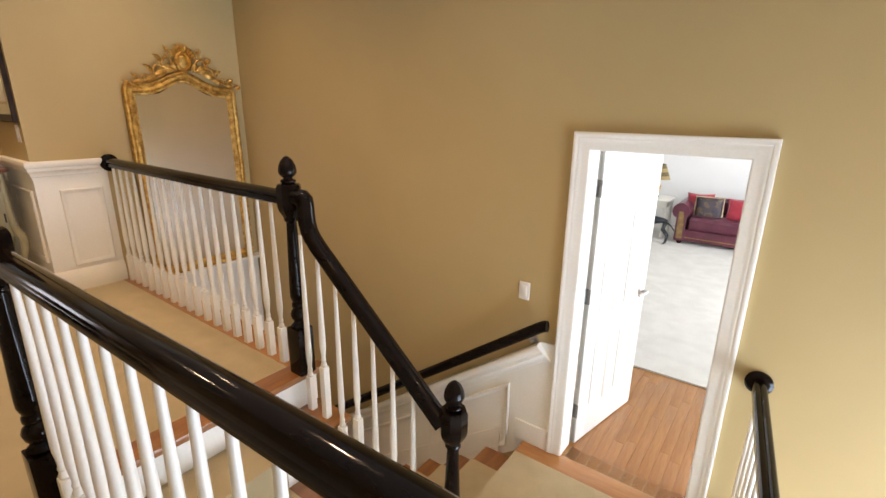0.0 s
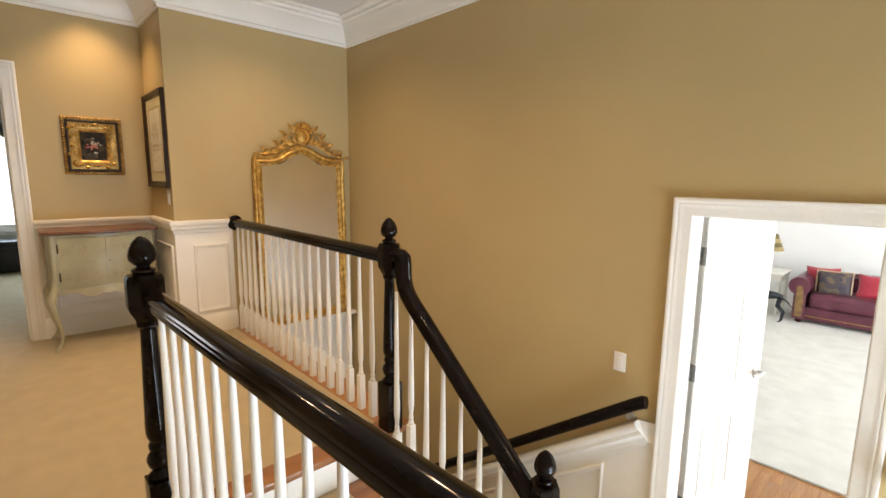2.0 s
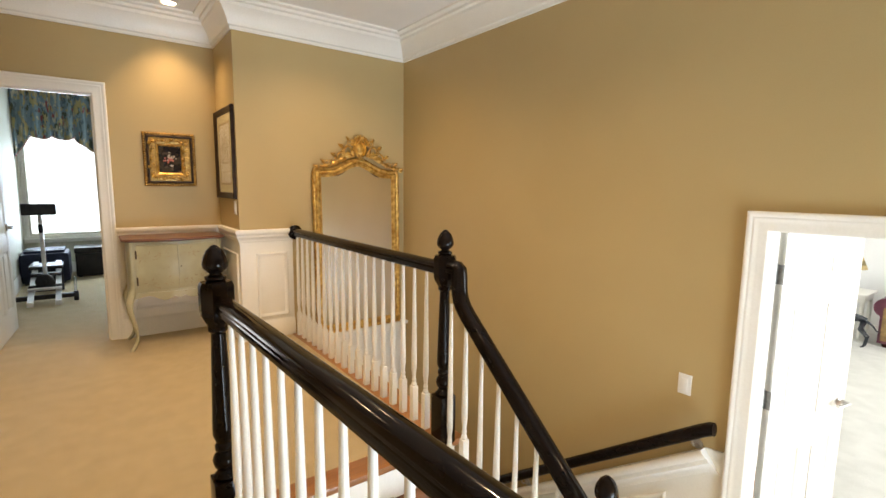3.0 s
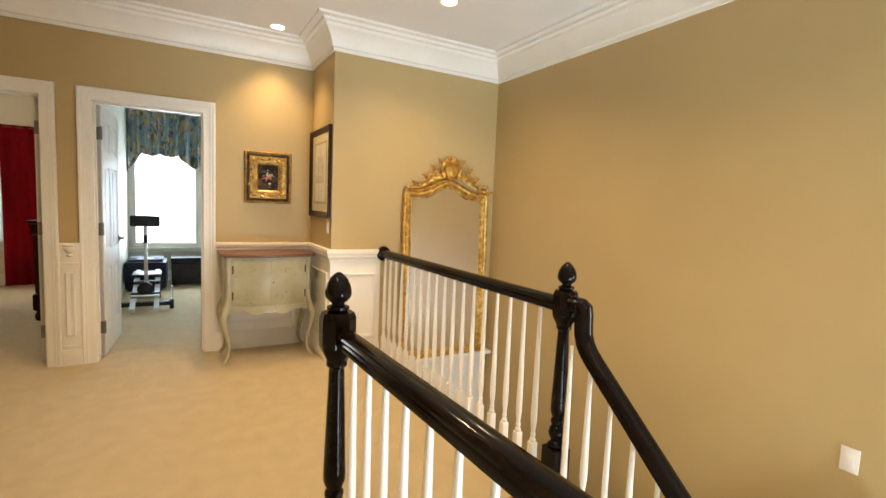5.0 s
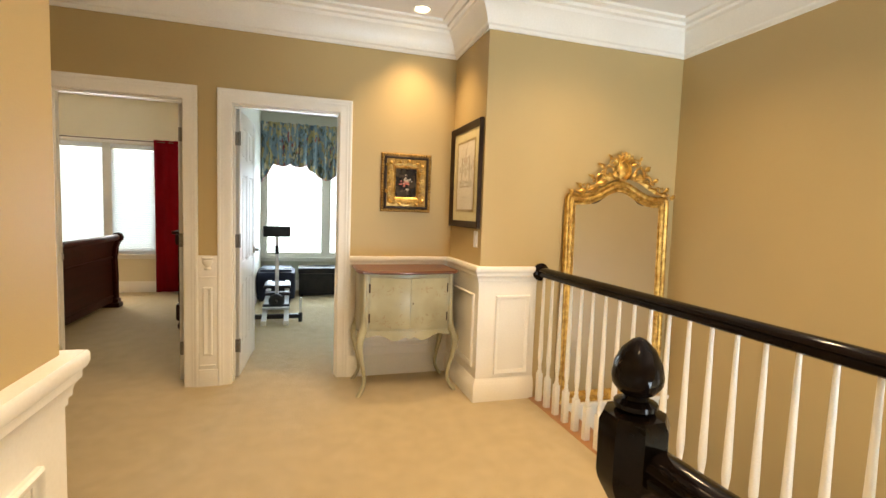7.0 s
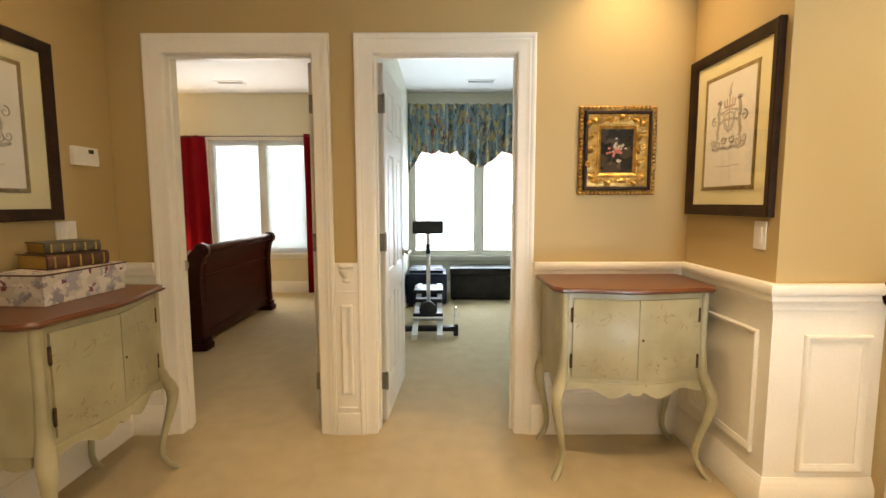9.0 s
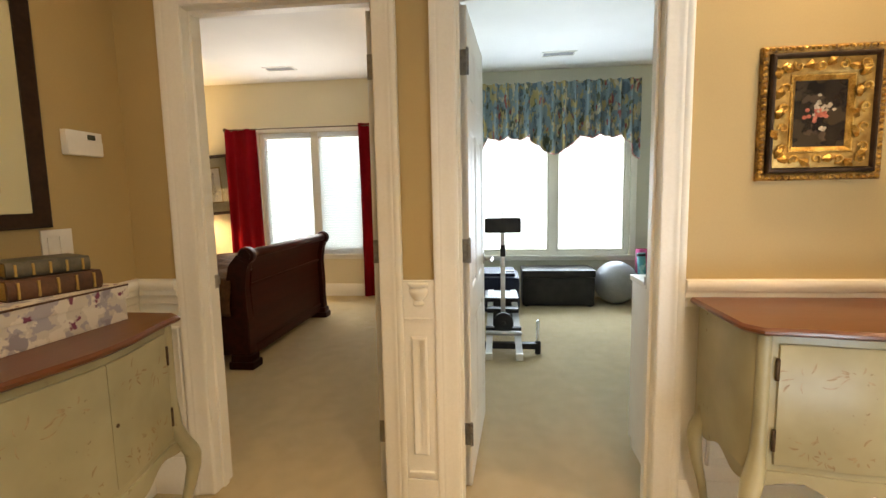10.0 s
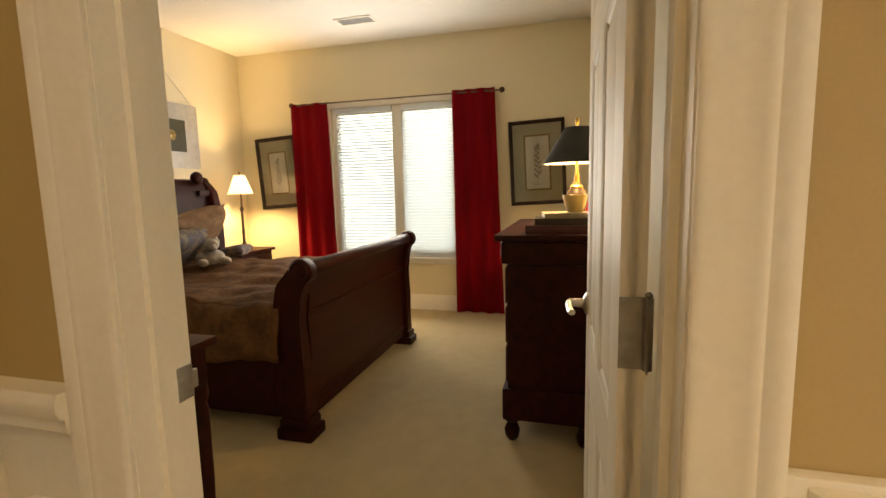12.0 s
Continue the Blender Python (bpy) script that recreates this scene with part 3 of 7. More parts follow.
structure("skirt_stair", prism(B(), [(dx0 - 0.25, ZL + 0.02), (dx1, ZL + 0.02 - ws * (XP + 0.985) * -1), (dx1, ZL - 0.36 - ws * 2.86), (dx0 - 0.25, ZL - 0.36)], YT - 0.02, YT - 0.009, YZ), WHITE, "white stair skirt board", "moulding")
structure("baseboard_landing", box(B(), -0.87, LD[0] - CW, YT - 0.024, YT - 0.0085, ZL, ZL + 0.145, 0.004), WHITE, "white baseboard on the landing", "moulding")
structure("baseboard_landing_2", box(B(), LD[1] + CW + 0.001, XE, YT - 0.02, YT, ZL, ZL + 0.14, 0.004), WHITE, "white baseboard on the landing", "moulding")
# white ledge of the stairwell under the mirror
structure("stairwell_panel", box(B(), XP, XP + 0.02, 1.865, YT - 0.02, -1.6, -0.08), WHITE, "white painted panel below the mirror ledge", "wainscot")
structure("stairwell_ledge", box(B(), XP, XP + 0.10, 1.93, YT - 0.001, -0.08, -0.05, 0.006), WHITE, "white painted ledge under the mirror", "ledge")

# ---- recessed lamps: two known, six added as fill ----
for cx, cy, watts in CANS_AND_FILLS:
    can = thing("recessed_and_fill_lamp", "lit recessed ceiling lamp with white trim ring, six added as fill", "ceiling lamp", Matrix.Translation((cx, cy, ZC)), "recessed lamps in the hall ceiling")
    part("trim_ring", lathe(B(), [(0.068, 0), (0.075, -0.002), (0.075, -0.006), (0.062, -0.008), (0.056, -0.002)], 28), WHITE, can)
    part("lens", lathe(B(), [(0.054, -0.001), (0.05, -0.0045), (0.02, -0.006)], 24), CAN_GLOW, can, "glowing frosted lens")

# ---- more materials ----


def patina(name, base, light, worn, scale=9.0, cover=0.62, rough=0.55):
    """Painted wood rubbed through in flecks, with a soft cloudy wash."""
    m, n, l, b = nodes_of(name)
    tc = n.new("ShaderNodeTexCoord")
    cloud, fleck, mask = n.new("ShaderNodeTexNoise"), n.new("ShaderNodeTexNoise"), n.new("ShaderNodeTexNoise")
    for t, s, d in ((cloud, scale * 0.5, 4), (fleck, scale * 5, 6), (mask, scale * 0.9, 2)):
        t.inputs["Scale"].default_value, t.inputs["Detail"].default_value = s, d
        l.new(tc.outputs["Object"], t.inputs[0])
    r1, r2, r3 = (n.new("ShaderNodeValToRGB") for _ in range(3))
    r1.color_ramp.elements[0].color, r1.color_ramp.elements[1].color = (*base, 1), (*light, 1)
    r1.color_ramp.elements[0].position, r1.color_ramp.elements[1].position = 0.35, 0.68
    r2.color_ramp.elements[0].position, r2.color_ramp.elements[1].position = cover, cover + 0.05
    r3.color_ramp.elements[0].position, r3.color_ramp.elements[1].position = 0.5, 0.62
    l.new(cloud.outputs[0], r1.inputs[0]), l.new(fleck.outputs[0], r2.inputs[0]), l.new(mask.outputs[0], r3.inputs[0])
    mul, mix = n.new("ShaderNodeMath"), n.new("ShaderNodeMixRGB")
    mul.operation = "MULTIPLY"
    l.new(r2.outputs[0], mul.inputs[0]), l.new(r3.outputs[0], mul.inputs[1]), l.new(mul.outputs[0], mix.inputs[0])
    l.new(r1.outputs[0], mix.inputs[1])
    mix.inputs[2].default_value = (*worn, 1)
    l.new(mix.outputs[0], b.inputs["Base Color"])
    b.inputs["Roughness"].default_value = rough
    bp = n.new("ShaderNodeBump")
    bp.inputs["Strength"].default_value, bp.inputs["Distance"].default_value, bp.invert = 0.25, 0.004, True
    l.new(mul.outputs[0], bp.inputs["Height"]), l.new(bp.outputs[0], b.inputs["Normal"])
    return m


def marks(name, ground, blobs, scale=18.0, rough=0.6, detail=3.0, warp=(1, 1, 1)):
    """A ground with irregular patches of several colours: (colour, threshold, seed)."""
    m, n, l, b = nodes_of(name)
    tc = n.new("ShaderNodeTexCoord")
    col = None
    for colour, cut, seed in blobs:
        mp, t, r, mix = n.new("ShaderNodeMapping"), n.new("ShaderNodeTexNoise"), n.new("ShaderNodeValToRGB"), n.new("ShaderNodeMixRGB")
        mp.inputs["Location"].default_value, mp.inputs["Scale"].default_value = (seed, seed * 1.7, seed * 0.6), warp
        t.inputs["Scale"].default_value, t.inputs["Detail"].default_value = scale, detail
        l.new(tc.outputs["Object"], mp.inputs[0]), l.new(mp.outputs[0], t.inputs[0]), l.new(t.outputs[0], r.inputs[0])
        r.color_ramp.elements[0].position, r.color_ramp.elements[1].position = cut, cut + 0.035
        l.new(r.outputs[0], mix.inputs[0])
        if col is None:
            mix.inputs[1].default_value = (*ground, 1)
        else:
            l.new(col, mix.inputs[1])
        mix.inputs[2].default_value = (*colour, 1)
        col = mix.outputs[0]
    l.new(col, b.inputs["Base Color"])
    b.inputs["Roughness"].default_value = rough
    return m


PATINA = patina("worn_sage_paint", (0.30, 0.275, 0.165), (0.43, 0.40, 0.26), (0.20, 0.13, 0.06), 7.0, 0.66, 0.36)
UMBER = surface("faded_umber_paint", (0.24, 0.165, 0.085), (0.37, 0.30, 0.18), 70, 0.5)
CHERRY = surface("cherry_top", (0.105, 0.031, 0.010), (0.145, 0.044, 0.014), 5, 0.30, bump=0.04, fine=40, stretch=(0.3, 4, 4), coat=0.1)
FRAME_K = surface("dark_espresso_frame", (0.016, 0.007, 0.003), (0.038, 0.018, 0.008), 10, 0.42, bump=0.04, spec=0.25)
MAT_CREAM = surface("cream_mat_board", (0.62, 0.53, 0.30), (0.66, 0.57, 0.33), 4, 0.8, bump=0.05, fine=300)
FILLET = surface("bronze_fillet", (0.20, 0.13, 0.04), (0.34, 0.23, 0.08), 30, 0.4, metal=0.6)
PAPER = surface("aged_paper", (0.66, 0.60, 0.52), (0.73, 0.67, 0.59), 5, 0.8)
INK = surface("grey_ink", (0.24, 0.21, 0.18), (0.48, 0.43, 0.37), 90, 0.8)
INK_RED = surface("faded_red_ink", (0.36, 0.25, 0.21), (0.46, 0.33, 0.28), 40, 0.8)
BLUE_BLACK = surface("brown_black_moulding", (0.022, 0.011, 0.006), (0.05, 0.026, 0.013), 20, 0.4, spec=0.3)
ROSE_GREY = surface("worn_gold_gesso", (0.32, 0.18, 0.045), (0.56, 0.36, 0.11), 25, 0.42, metal=0.6, bump=0.2)
CANVAS = marks("dark_flower_painting", (0.018, 0.012, 0.010), [((0.05, 0.035, 0.022), 0.50, 3.0), ((0.09, 0.06, 0.04), 0.62, 7.0)], 14, 0.18)
PETAL_RED = surface("red_oil_paint", (0.30, 0.05, 0.03), (0.55, 0.15, 0.09), 80, 0.35)
PETAL_PALE = surface("pale_oil_paint", (0.34, 0.27, 0.18), (0.55, 0.46, 0.34), 80, 0.35)
IRON = surface("dark_bronze_hinge", (0.05, 0.03, 0.018), (0.11, 0.07, 0.04), 60, 0.45, metal=0.6)
DOOR_PAINT = surface("white_door_paint", (0.75, 0.73, 0.68), (0.80, 0.78, 0.73), 2.5, 0.48, bump=0.02, fine=90, spec=0.3)
HINGE = surface("dull_grey_hinge_steel", (0.20, 0.19, 0.18), (0.30, 0.29, 0.27), 40, 0.42, metal=0.85)

# ---- doors ----


def door_leaf(name, w, h, m, label, handle_side=1, swing=1):
    """A six-panel leaf hinged at its origin, running along +x; swing: side of the hinge knuckles."""
    door = thing(name, label, "door", m, kind="")
    bm = B()
    t = 0.0175
    box(bm, 0.0, w, -t + 0.008, t - 0.008, 0.0, h)
    xs = [0, 0.105, w / 2 - 0.05, w / 2 + 0.05, w - 0.105, w]
    zs = [0, 0.21, 0.73, 0.87, 1.56, 1.67, h - 0.11, h]
    for x0, x1 in ((xs[0], xs[1]), (xs[4], xs[5])):
        box(bm, x0, x1, -t, t, 0.0, h, 0.0015)
    for z0, z1 in ((0.0, zs[1]), (zs[2], zs[3]), (zs[4], zs[5]), (zs[6], h)):
        box(bm, xs[1], xs[4], -t + 0.0003, t - 0.0003, z0, z1, 0.001)
    for z0, z1 in ((zs[1], zs[2]), (zs[3], zs[4]), (zs[5], zs[6])):
        box(bm, xs[2], xs[3], -t + 0.0003, t - 0.0003, z0, z1, 0.001)
        for x0, x1 in ((xs[1], xs[2]), (xs[3], xs[4])):
            for s in (1, -1):
                rim = [(x0, s * (t - 0.008), z0), (x1, s * (t - 0.008), z0), (x1, s * (t - 0.008), z1), (x0, s * (t - 0.008), z1)]
                if s > 0:
                    rim = rim[::-1]
                sweep(bm, [(0, 0), (0, 0.007), (0.005, 0.006), (0.013, 0.0005), (0.013, 0)], rim, (0, s, 0), closed=True)
                box(bm, x0 + 0.032, x1 - 0.032, s * (t - 0.009), s * (t - 0.003), z0 + 0.032, z1 - 0.032, 0.004)
    part("leaf", bm, DOOR_PAINT, door, "white painted six-panel leaf")
    for s in (1, -1):
        bm = B()
        turn = Matrix.Translation((w - 0.065, s * t, 0.93)) @ pose(0, 0, 0, -90 * s, 0, 0)
        lathe(bm, [(0.031, 0), (0.031, 0.005), (0.024, 0.010), (0.013, 0.014), (0.011, 0.045), (0.013, 0.05)], 18, turn)
        sweep(bm, round_prof(0.016, 0.018, 10), [(w - 0.058, s * (t + 0.05), 0.93), (w - 0.10, s * (t + 0.052), 0.933), (w - 0.14, s * (t + 0.05), 0.928), (w - 0.172, s * (t + 0.046), 0.93)], (0, 0, 1))
        part("handle", bm, STEEL, door, "brushed nickel lever handle")
    for z in (0.24, 1.05, h - 0.22):
        bm = B()
        lathe(bm, [(0.0065, z - 0.05), (0.0065, z + 0.05)], 10, Matrix.Translation((-0.004, swing * (t + 0.002), 0)))
        lathe(bm, [(0.004, z + 0.05), (0.0055, z + 0.054), (0.002, z + 0.058)], 10, Matrix.Translation((-0.004, swing * (t + 0.002), 0)))
        box(bm, -0.0015, 0.0, -t, t, z - 0.05, z + 0.05, 0.0)
        box(bm, -0.022, -0.004, swing * (t - 0.002), swing * t, z - 0.05, z + 0.05, 0.0005)
        part("hinge", bm, HINGE, door, "brushed nickel butt hinge")
    return door


HX = XWB - 0.018
door_leaf("door_1", 0.73, 2.035, Matrix.Translation((HX, D1[1] - 0.038, 0.012)) @ pose(0, 0, 0, 0, 0, 181.2), "white six-panel bedroom door standing open", swing=-1)
door_leaf("door_2", 0.73, 2.035, Matrix.Translation((HX, D2[0] + 0.022, 0.012)) @ pose(0, 0, 0, 0, 0, 176.5), "white six-panel door standing open into exercise room", swing=-1)
door_leaf("door_3", 0.735, 1.935, Matrix.Translation((LD[0] + 0.014, YT + 0.158, ZL + 0.01)) @ pose(0, 0, 0, 0, 0, 78.5), "white six-panel door standing open into sitting room", swing=1)
for nm, y in (("strike_plate", D1[0] + 0.003), ("strike_plate_2", D2[1] - 0.005)):
    bm = box(B(), XWB - 0.014, XWB + 0.034, y - 0.001, y + 0.003, 0.905, 0.965, 0.0008)
    box(bm, XWB - 0.026, XWB - 0.012, y - 0.004, y + 0.002, 0.918, 0.952, 0.0015)
    structure(nm, bm, STEEL, "nickel strike plate on the door jamb", "strike plate")

# ---- console cabinets ----


def bow(u):
    """How far the front stands out at u, from -1 to 1 across."""
    return 0.046 * (0.5 + 0.5 * math.cos(math.pi * u))


def console_outline(w, d, grow=0.0, n=28):
    """Plan of the bowed front with canted corners, back edge straight; the front is towards -y."""
    pts = [(w / 2 + grow, 0.0), (w / 2 + grow, -d * 0.5), (w / 2 + grow, -d + 0.034 - grow * 0.4)]
    for k in range(n + 1):
        u = 1 - 2 * k / n
        pts.append((u * (w / 2 - 0.026 + grow * 0.6), -d - bow(u) - grow))
    pts += [(-w / 2 - grow, -d + 0.034 - grow * 0.4), (-w / 2 - grow, -d * 0.5), (-w / 2 - grow, 0.0)]
    return pts


def front_y(u, w, d):
    return -d - bow(u)


def sprig(bm, at, x, z, size, rnd):
    """A spray of brushed strokes; at(x, z) lies on the painted face."""
    for k in range(8):
        a = rnd.uniform(0, 2 * math.pi)
        r0, ln, bend, wd = size * rnd.uniform(0.1, 0.9), size * rnd.uniform(0.25, 0.8), rnd.uniform(-1.2, 1.2), rnd.uniform(0.0012, 0.0028)
        px, pz, rows = x + r0 * math.cos(a), z + 0.8 * r0 * math.sin(a), []
        for j in range(6):
            t = j / 5
            ang = a + bend * t
            px, pz = px + ln / 5 * math.cos(ang), pz + ln / 5 * math.sin(ang)
            half = wd * (0.25 + math.sin(math.pi * (0.1 + 0.85 * t)))
            rows.append([bm.verts.new(at(px - half * math.sin(ang), pz + half * math.cos(ang))), bm.verts.new(at(px + half * math.sin(ang), pz - half * math.cos(ang)))])
        for p, q in zip(rows, rows[1:]):
            bm.faces.new((p[0], p[1], q[1], q[0]))


def console(m, label):
    w, d, h = 0.72, 0.405, 0.885
    c = thing("console_cabinet", label, "console cabinet", m, "pair of consoles in the hall")
    bm = B()
    prism(bm, console_outline(w, d), 0.44, h - 0.025)
    part("body", bm, PATINA, c, "worn sage painted carcass")
    bm = B()
    lo, mid, hi = (console_outline(w, d, g) for g in (0.022, 0.034, 0.026))
    rings = [[bm.verts.new((x, min(y, 0.0), z)) for x, y in o] for o, z in ((lo, h - 0.024), (mid, h - 0.016), (mid, h - 0.008), (hi, h))]
    for a, e in zip(rings, rings[1:]):
        for i in range(len(a)):
            j = (i + 1) % len(a)
            bm.faces.new((a[i], a[j], e[j], e[i]))
    bm.faces.new(rings[0][::-1]), bm.faces.new(rings[-1])
    part("top", bm, CHERRY, c, "polished cherry wood top")
    for s in (1, -1):
        bm = B()
        n, z0, z1 = 10, 0.475, 0.835
        us = [s * (0.004 + (0.86 - 0.004) * k / n) for k in range(n + 1)]
        half = w / 2 - 0.016
        cols = []
        for u in us:
            y = front_y(u, w, d)
            cols.append([bm.verts.new((u * half, y + o, z)) for o, z in ((0.004, z0), (-0.007, z0 + 0.002), (-0.009, z0 + 0.006), (-0.009, z1 - 0.006), (-0.007, z1 - 0.002), (0.004, z1))])
        for a, e in zip(cols, cols[1:]):
            for i in range(5):
                bm.faces.new((a[i], a[i + 1], e[i + 1], e[i]))
        bm.faces.new(cols[0]), bm.faces.new(cols[-1][::-1])
        leaf = part("door", bm, PATINA, c, "bowed sage painted door")
        bm, rnd = B(), random.Random(11 + s)
        on_face = lambda x, z: Vector((x, front_y(x / half, w, d) - 0.0097, z))
        for fx, z, size in ((0.22, 0.53, 0.036), (0.62, 0.54, 0.045), (0.30, 0.76, 0.040), (0.66, 0.74, 0.055), (0.48, 0.51, 0.028)):
            sprig(bm, on_face, s * fx * half, z, size, rnd)
        tagged(part("painted_sprays", bm, UMBER, leaf, "faded brown painted sprays"), "faded brown painted sprays", kind="stuff")
        for z in (0.55, 0.76):
            part("hinge", lathe(B(), [(0.005, z - 0.032), (0.006, z - 0.03), (0.006, z + 0.03), (0.005, z + 0.032)], 8, Matrix.Translation((s * half * 0.873, front_y(0.87, w, d) - 0.008, 0))), IRON, leaf, "dark bronze hinge")
        if s > 0:
            part("keyhole", lathe(B(), [(0.006, 0), (0.006, 0.002), (0.003, 0.003)], 8, Matrix.Translation((0.02, front_y(0.03, w, d) - 0.009, 0.655)) @ pose(0, 0, 0, 90, 0, 0)), IRON, leaf, "dark keyhole plate")
    # scalloped apron
    bm = B()
    n = 40
    cols = []
    for k in range(n + 1):
        u = -1 + 2 * k / n
        zb = 0.405 + 0.022 * math.cos(3 * math.pi * u) * (1 - 0.4 * abs(u)) + 0.020 * abs(u) ** 3 - (0.022 if abs(u) < 0.08 else 0)
        y = front_y(u, w, d)
        x = u * (w / 2 - 0.016)
        cols.append([bm.verts.new(p) for p in ((x, y - 0.006, zb), (x, y - 0.006, 0.455), (x, y + 0.016, 0.455), (x, y + 0.016, zb))])
    for a, e in zip(cols, cols[1:]):
        for i in range(4):
            bm.faces.new((a[i], a[(i + 1) % 4], e[(i + 1) % 4], e[i]))
    bm.faces.new(cols[0]), bm.faces.new(cols[-1][::-1])
    part("apron", bm, PATINA, c, "scalloped apron")
    for s in (1, -1):
        bm = B()
        prof = [(-0.02, 0.44)]
        for k in range(13):
            u = k / 12
            prof.append((-0.02 - u * (d - 0.06), 0.40 - 0.03 * math.sin(math.pi * u) + 0.055 * math.sin(math.pi * u) ** 4))
        prof.append((-d + 0.04, 0.44))
        g = Matrix(((0, 0, 1, 0), (1, 0, 0, 0), (0, 1, 0, 0), (0, 0, 0, 1)))
        prism(bm, prof, s * (w / 2 - 0.022), s * (w / 2 - 0.004), g)
        part("side_apron", bm, PATINA, c, "scalloped side apron")
    # cabriole legs and corner stiles
    for sx in (1, -1):
        for front in (1, 0):
            bm = B()
            x0, y0 = sx * (w / 2 - 0.030), (-d + 0.012 if front else -0.035)
            dx, dy = sx * 0.72, (-0.70 if front else 0.0)
            run = [(0.0, 0.865, 0.021), (0.0, 0.60, 0.021), (0.004, 0.50, 0.024), (0.012, 0.455, 0.030), (0.024, 0.42, 0.032), (0.032, 0.385, 0.029), (0.032, 0.34, 0.025), (0.022, 0.27, 0.021), (0.008, 0.20, 0.017), (-0.002, 0.13, 0.0145), (-0.002, 0.08, 0.014), (0.010, 0.04, 0.016), (0.026, 0.015, 0.019), (0.034, 0.0, 0.017)]
            rings = []
            for o, z, r in run:
                cx, cy = x0 + dx * o * 1.75, y0 + dy * o * 1.75
                if not front:
                    cy = y0
                rings.append([bm.verts.new((cx + r * math.cos(a), cy + r * math.sin(a), z)) for a in (2 * math.pi * (j + 0.5) / 10 for j in range(10))])
            for a, e in zip(rings, rings[1:]):
                for j in range(10):
                    bm.faces.new((a[j], a[(j + 1) % 10], e[(j + 1) % 10], e[j]))
            bm.faces.new(rings[0]), bm.faces.new(rings[-1][::-1])
            part("leg", bm, PATINA, c, "sage painted cabriole leg")
    return c


LEAN = Matrix.Diagonal((0.96, 0.95, 1.022, 1))
console(Matrix.Translation((XW + 0.04, 0.908, 0)) @ pose(0, 0, 0, 0, 0, 90) @ LEAN, "distressed sage green bow-front console with cherry wood top")
console(Matrix.Translation((-3.828, YS + 0.04, 0)) @ pose(0, 0, 0, 0, 0, 180) @ LEAN, "distressed sage console under stacked books, beside doorway")

# books and box on the south console
FLORAL_BOX = marks("faded_floral_paper", (0.60, 0.55, 0.47), [((0.40, 0.37, 0.40), 0.53, 2.0), ((0.72, 0.67, 0.58), 0.52, 6.0), ((0.30, 0.27, 0.30), 0.60, 15.0), ((0.20, 0.04, 0.09), 0.63, 11.0)], 19, 0.6)
GILT_EDGE = surface("gilt_page_edges", (0.36, 0.22, 0.05), (0.50, 0.33, 0.09), 60, 0.5, bump=0.2, stretch=(1, 1, 14))
HIDE = surface("old_brown_leather", (0.05, 0.022, 0.012), (0.12, 0.05, 0.025), 14, 0.5, bump=0.2)
HIDE_2 = surface("old_grey_leather", (0.045, 0.045, 0.035), (0.12, 0.105, 0.07), 14, 0.5, bump=0.2)


def old_book(m, w, d, h, mat, label):
    """A leather book lying flat; the spine is towards +x."""
    k = thing("old_book", label, "book", m, "books on the south console")
    part("page_block", box(B(), -w / 2 + 0.006, w / 2 - 0.012, -d / 2 + 0.006, d / 2 - 0.006, 0.004, h - 0.004), GILT_EDGE, k, "gilt page block")
    for z in (0, h - 0.004):
        part("cover", box(B(), -w / 2, w / 2 - 0.008, -d / 2, d / 2, z, z + 0.004, 0.001), mat, k)
    spine = B()
    rings = []
    for j in range(9):
        a = -math.pi / 2 + math.pi * j / 8
        rings.append((w / 2 - 0.012 + 0.014 * math.cos(a), h / 2 + h / 2 * math.sin(a)))
    prism(spine, [(y, x) for x, y in rings][::-1] + [], -d / 2, d / 2, Matrix(((0, 1, 0, 0), (0, 0, 1, 0), (1, 0, 0, 0), (0, 0, 0, 1))))
    sp = part("spine", spine, mat, k, "rounded leather spine")
    for j in range(5):
        y = -d / 2 + d * (j + 0.5) / 5
        part("spine_band", box(B(), w / 2 - 0.002, w / 2 + 0.004, y - 0.003, y + 0.003, 0.006, h - 0.006, 0.001), GILT_EDGE, sp, "gilt raised band")
    return k


bx = thing("keepsake_box", "faded floral paper covered keepsake box on the console", "box", Matrix.Translation((-3.915, -1.53, 0.9055)) @ pose(0, 0, 0, 0, 0, -4))
part("base", box(B(), -0.20, 0.20, -0.11, 0.11, 0, 0.075, 0.002), FLORAL_BOX, bx)
part("lid", box(B(), -0.206, 0.206, -0.116, 0.116, 0.075, 0.12, 0.003), FLORAL_BOX, bx)
part("lid_edge", box(B(), -0.2075, 0.2075, -0.1175, 0.1175, 0.113, 0.1195, 0.002), HIDE, bx, "dark worn edge")
old_book(Matrix.Translation((-3.955, -1.55, 1.0258)) @ pose(0, 0, 0, 0, 0, 72), 0.19, 0.24, 0.058, HIDE, "brown leather bound book with gilt edges lying flat")
bx3 = old_book(Matrix.Translation((-3.965, -1.555, 1.0842)) @ pose(0, 0, 0, 0, 0, 64), 0.155, 0.20, 0.046, HIDE_2, "small grey leather book with gilt edges on top")

# ---- tall gilt mirror on the pier ----


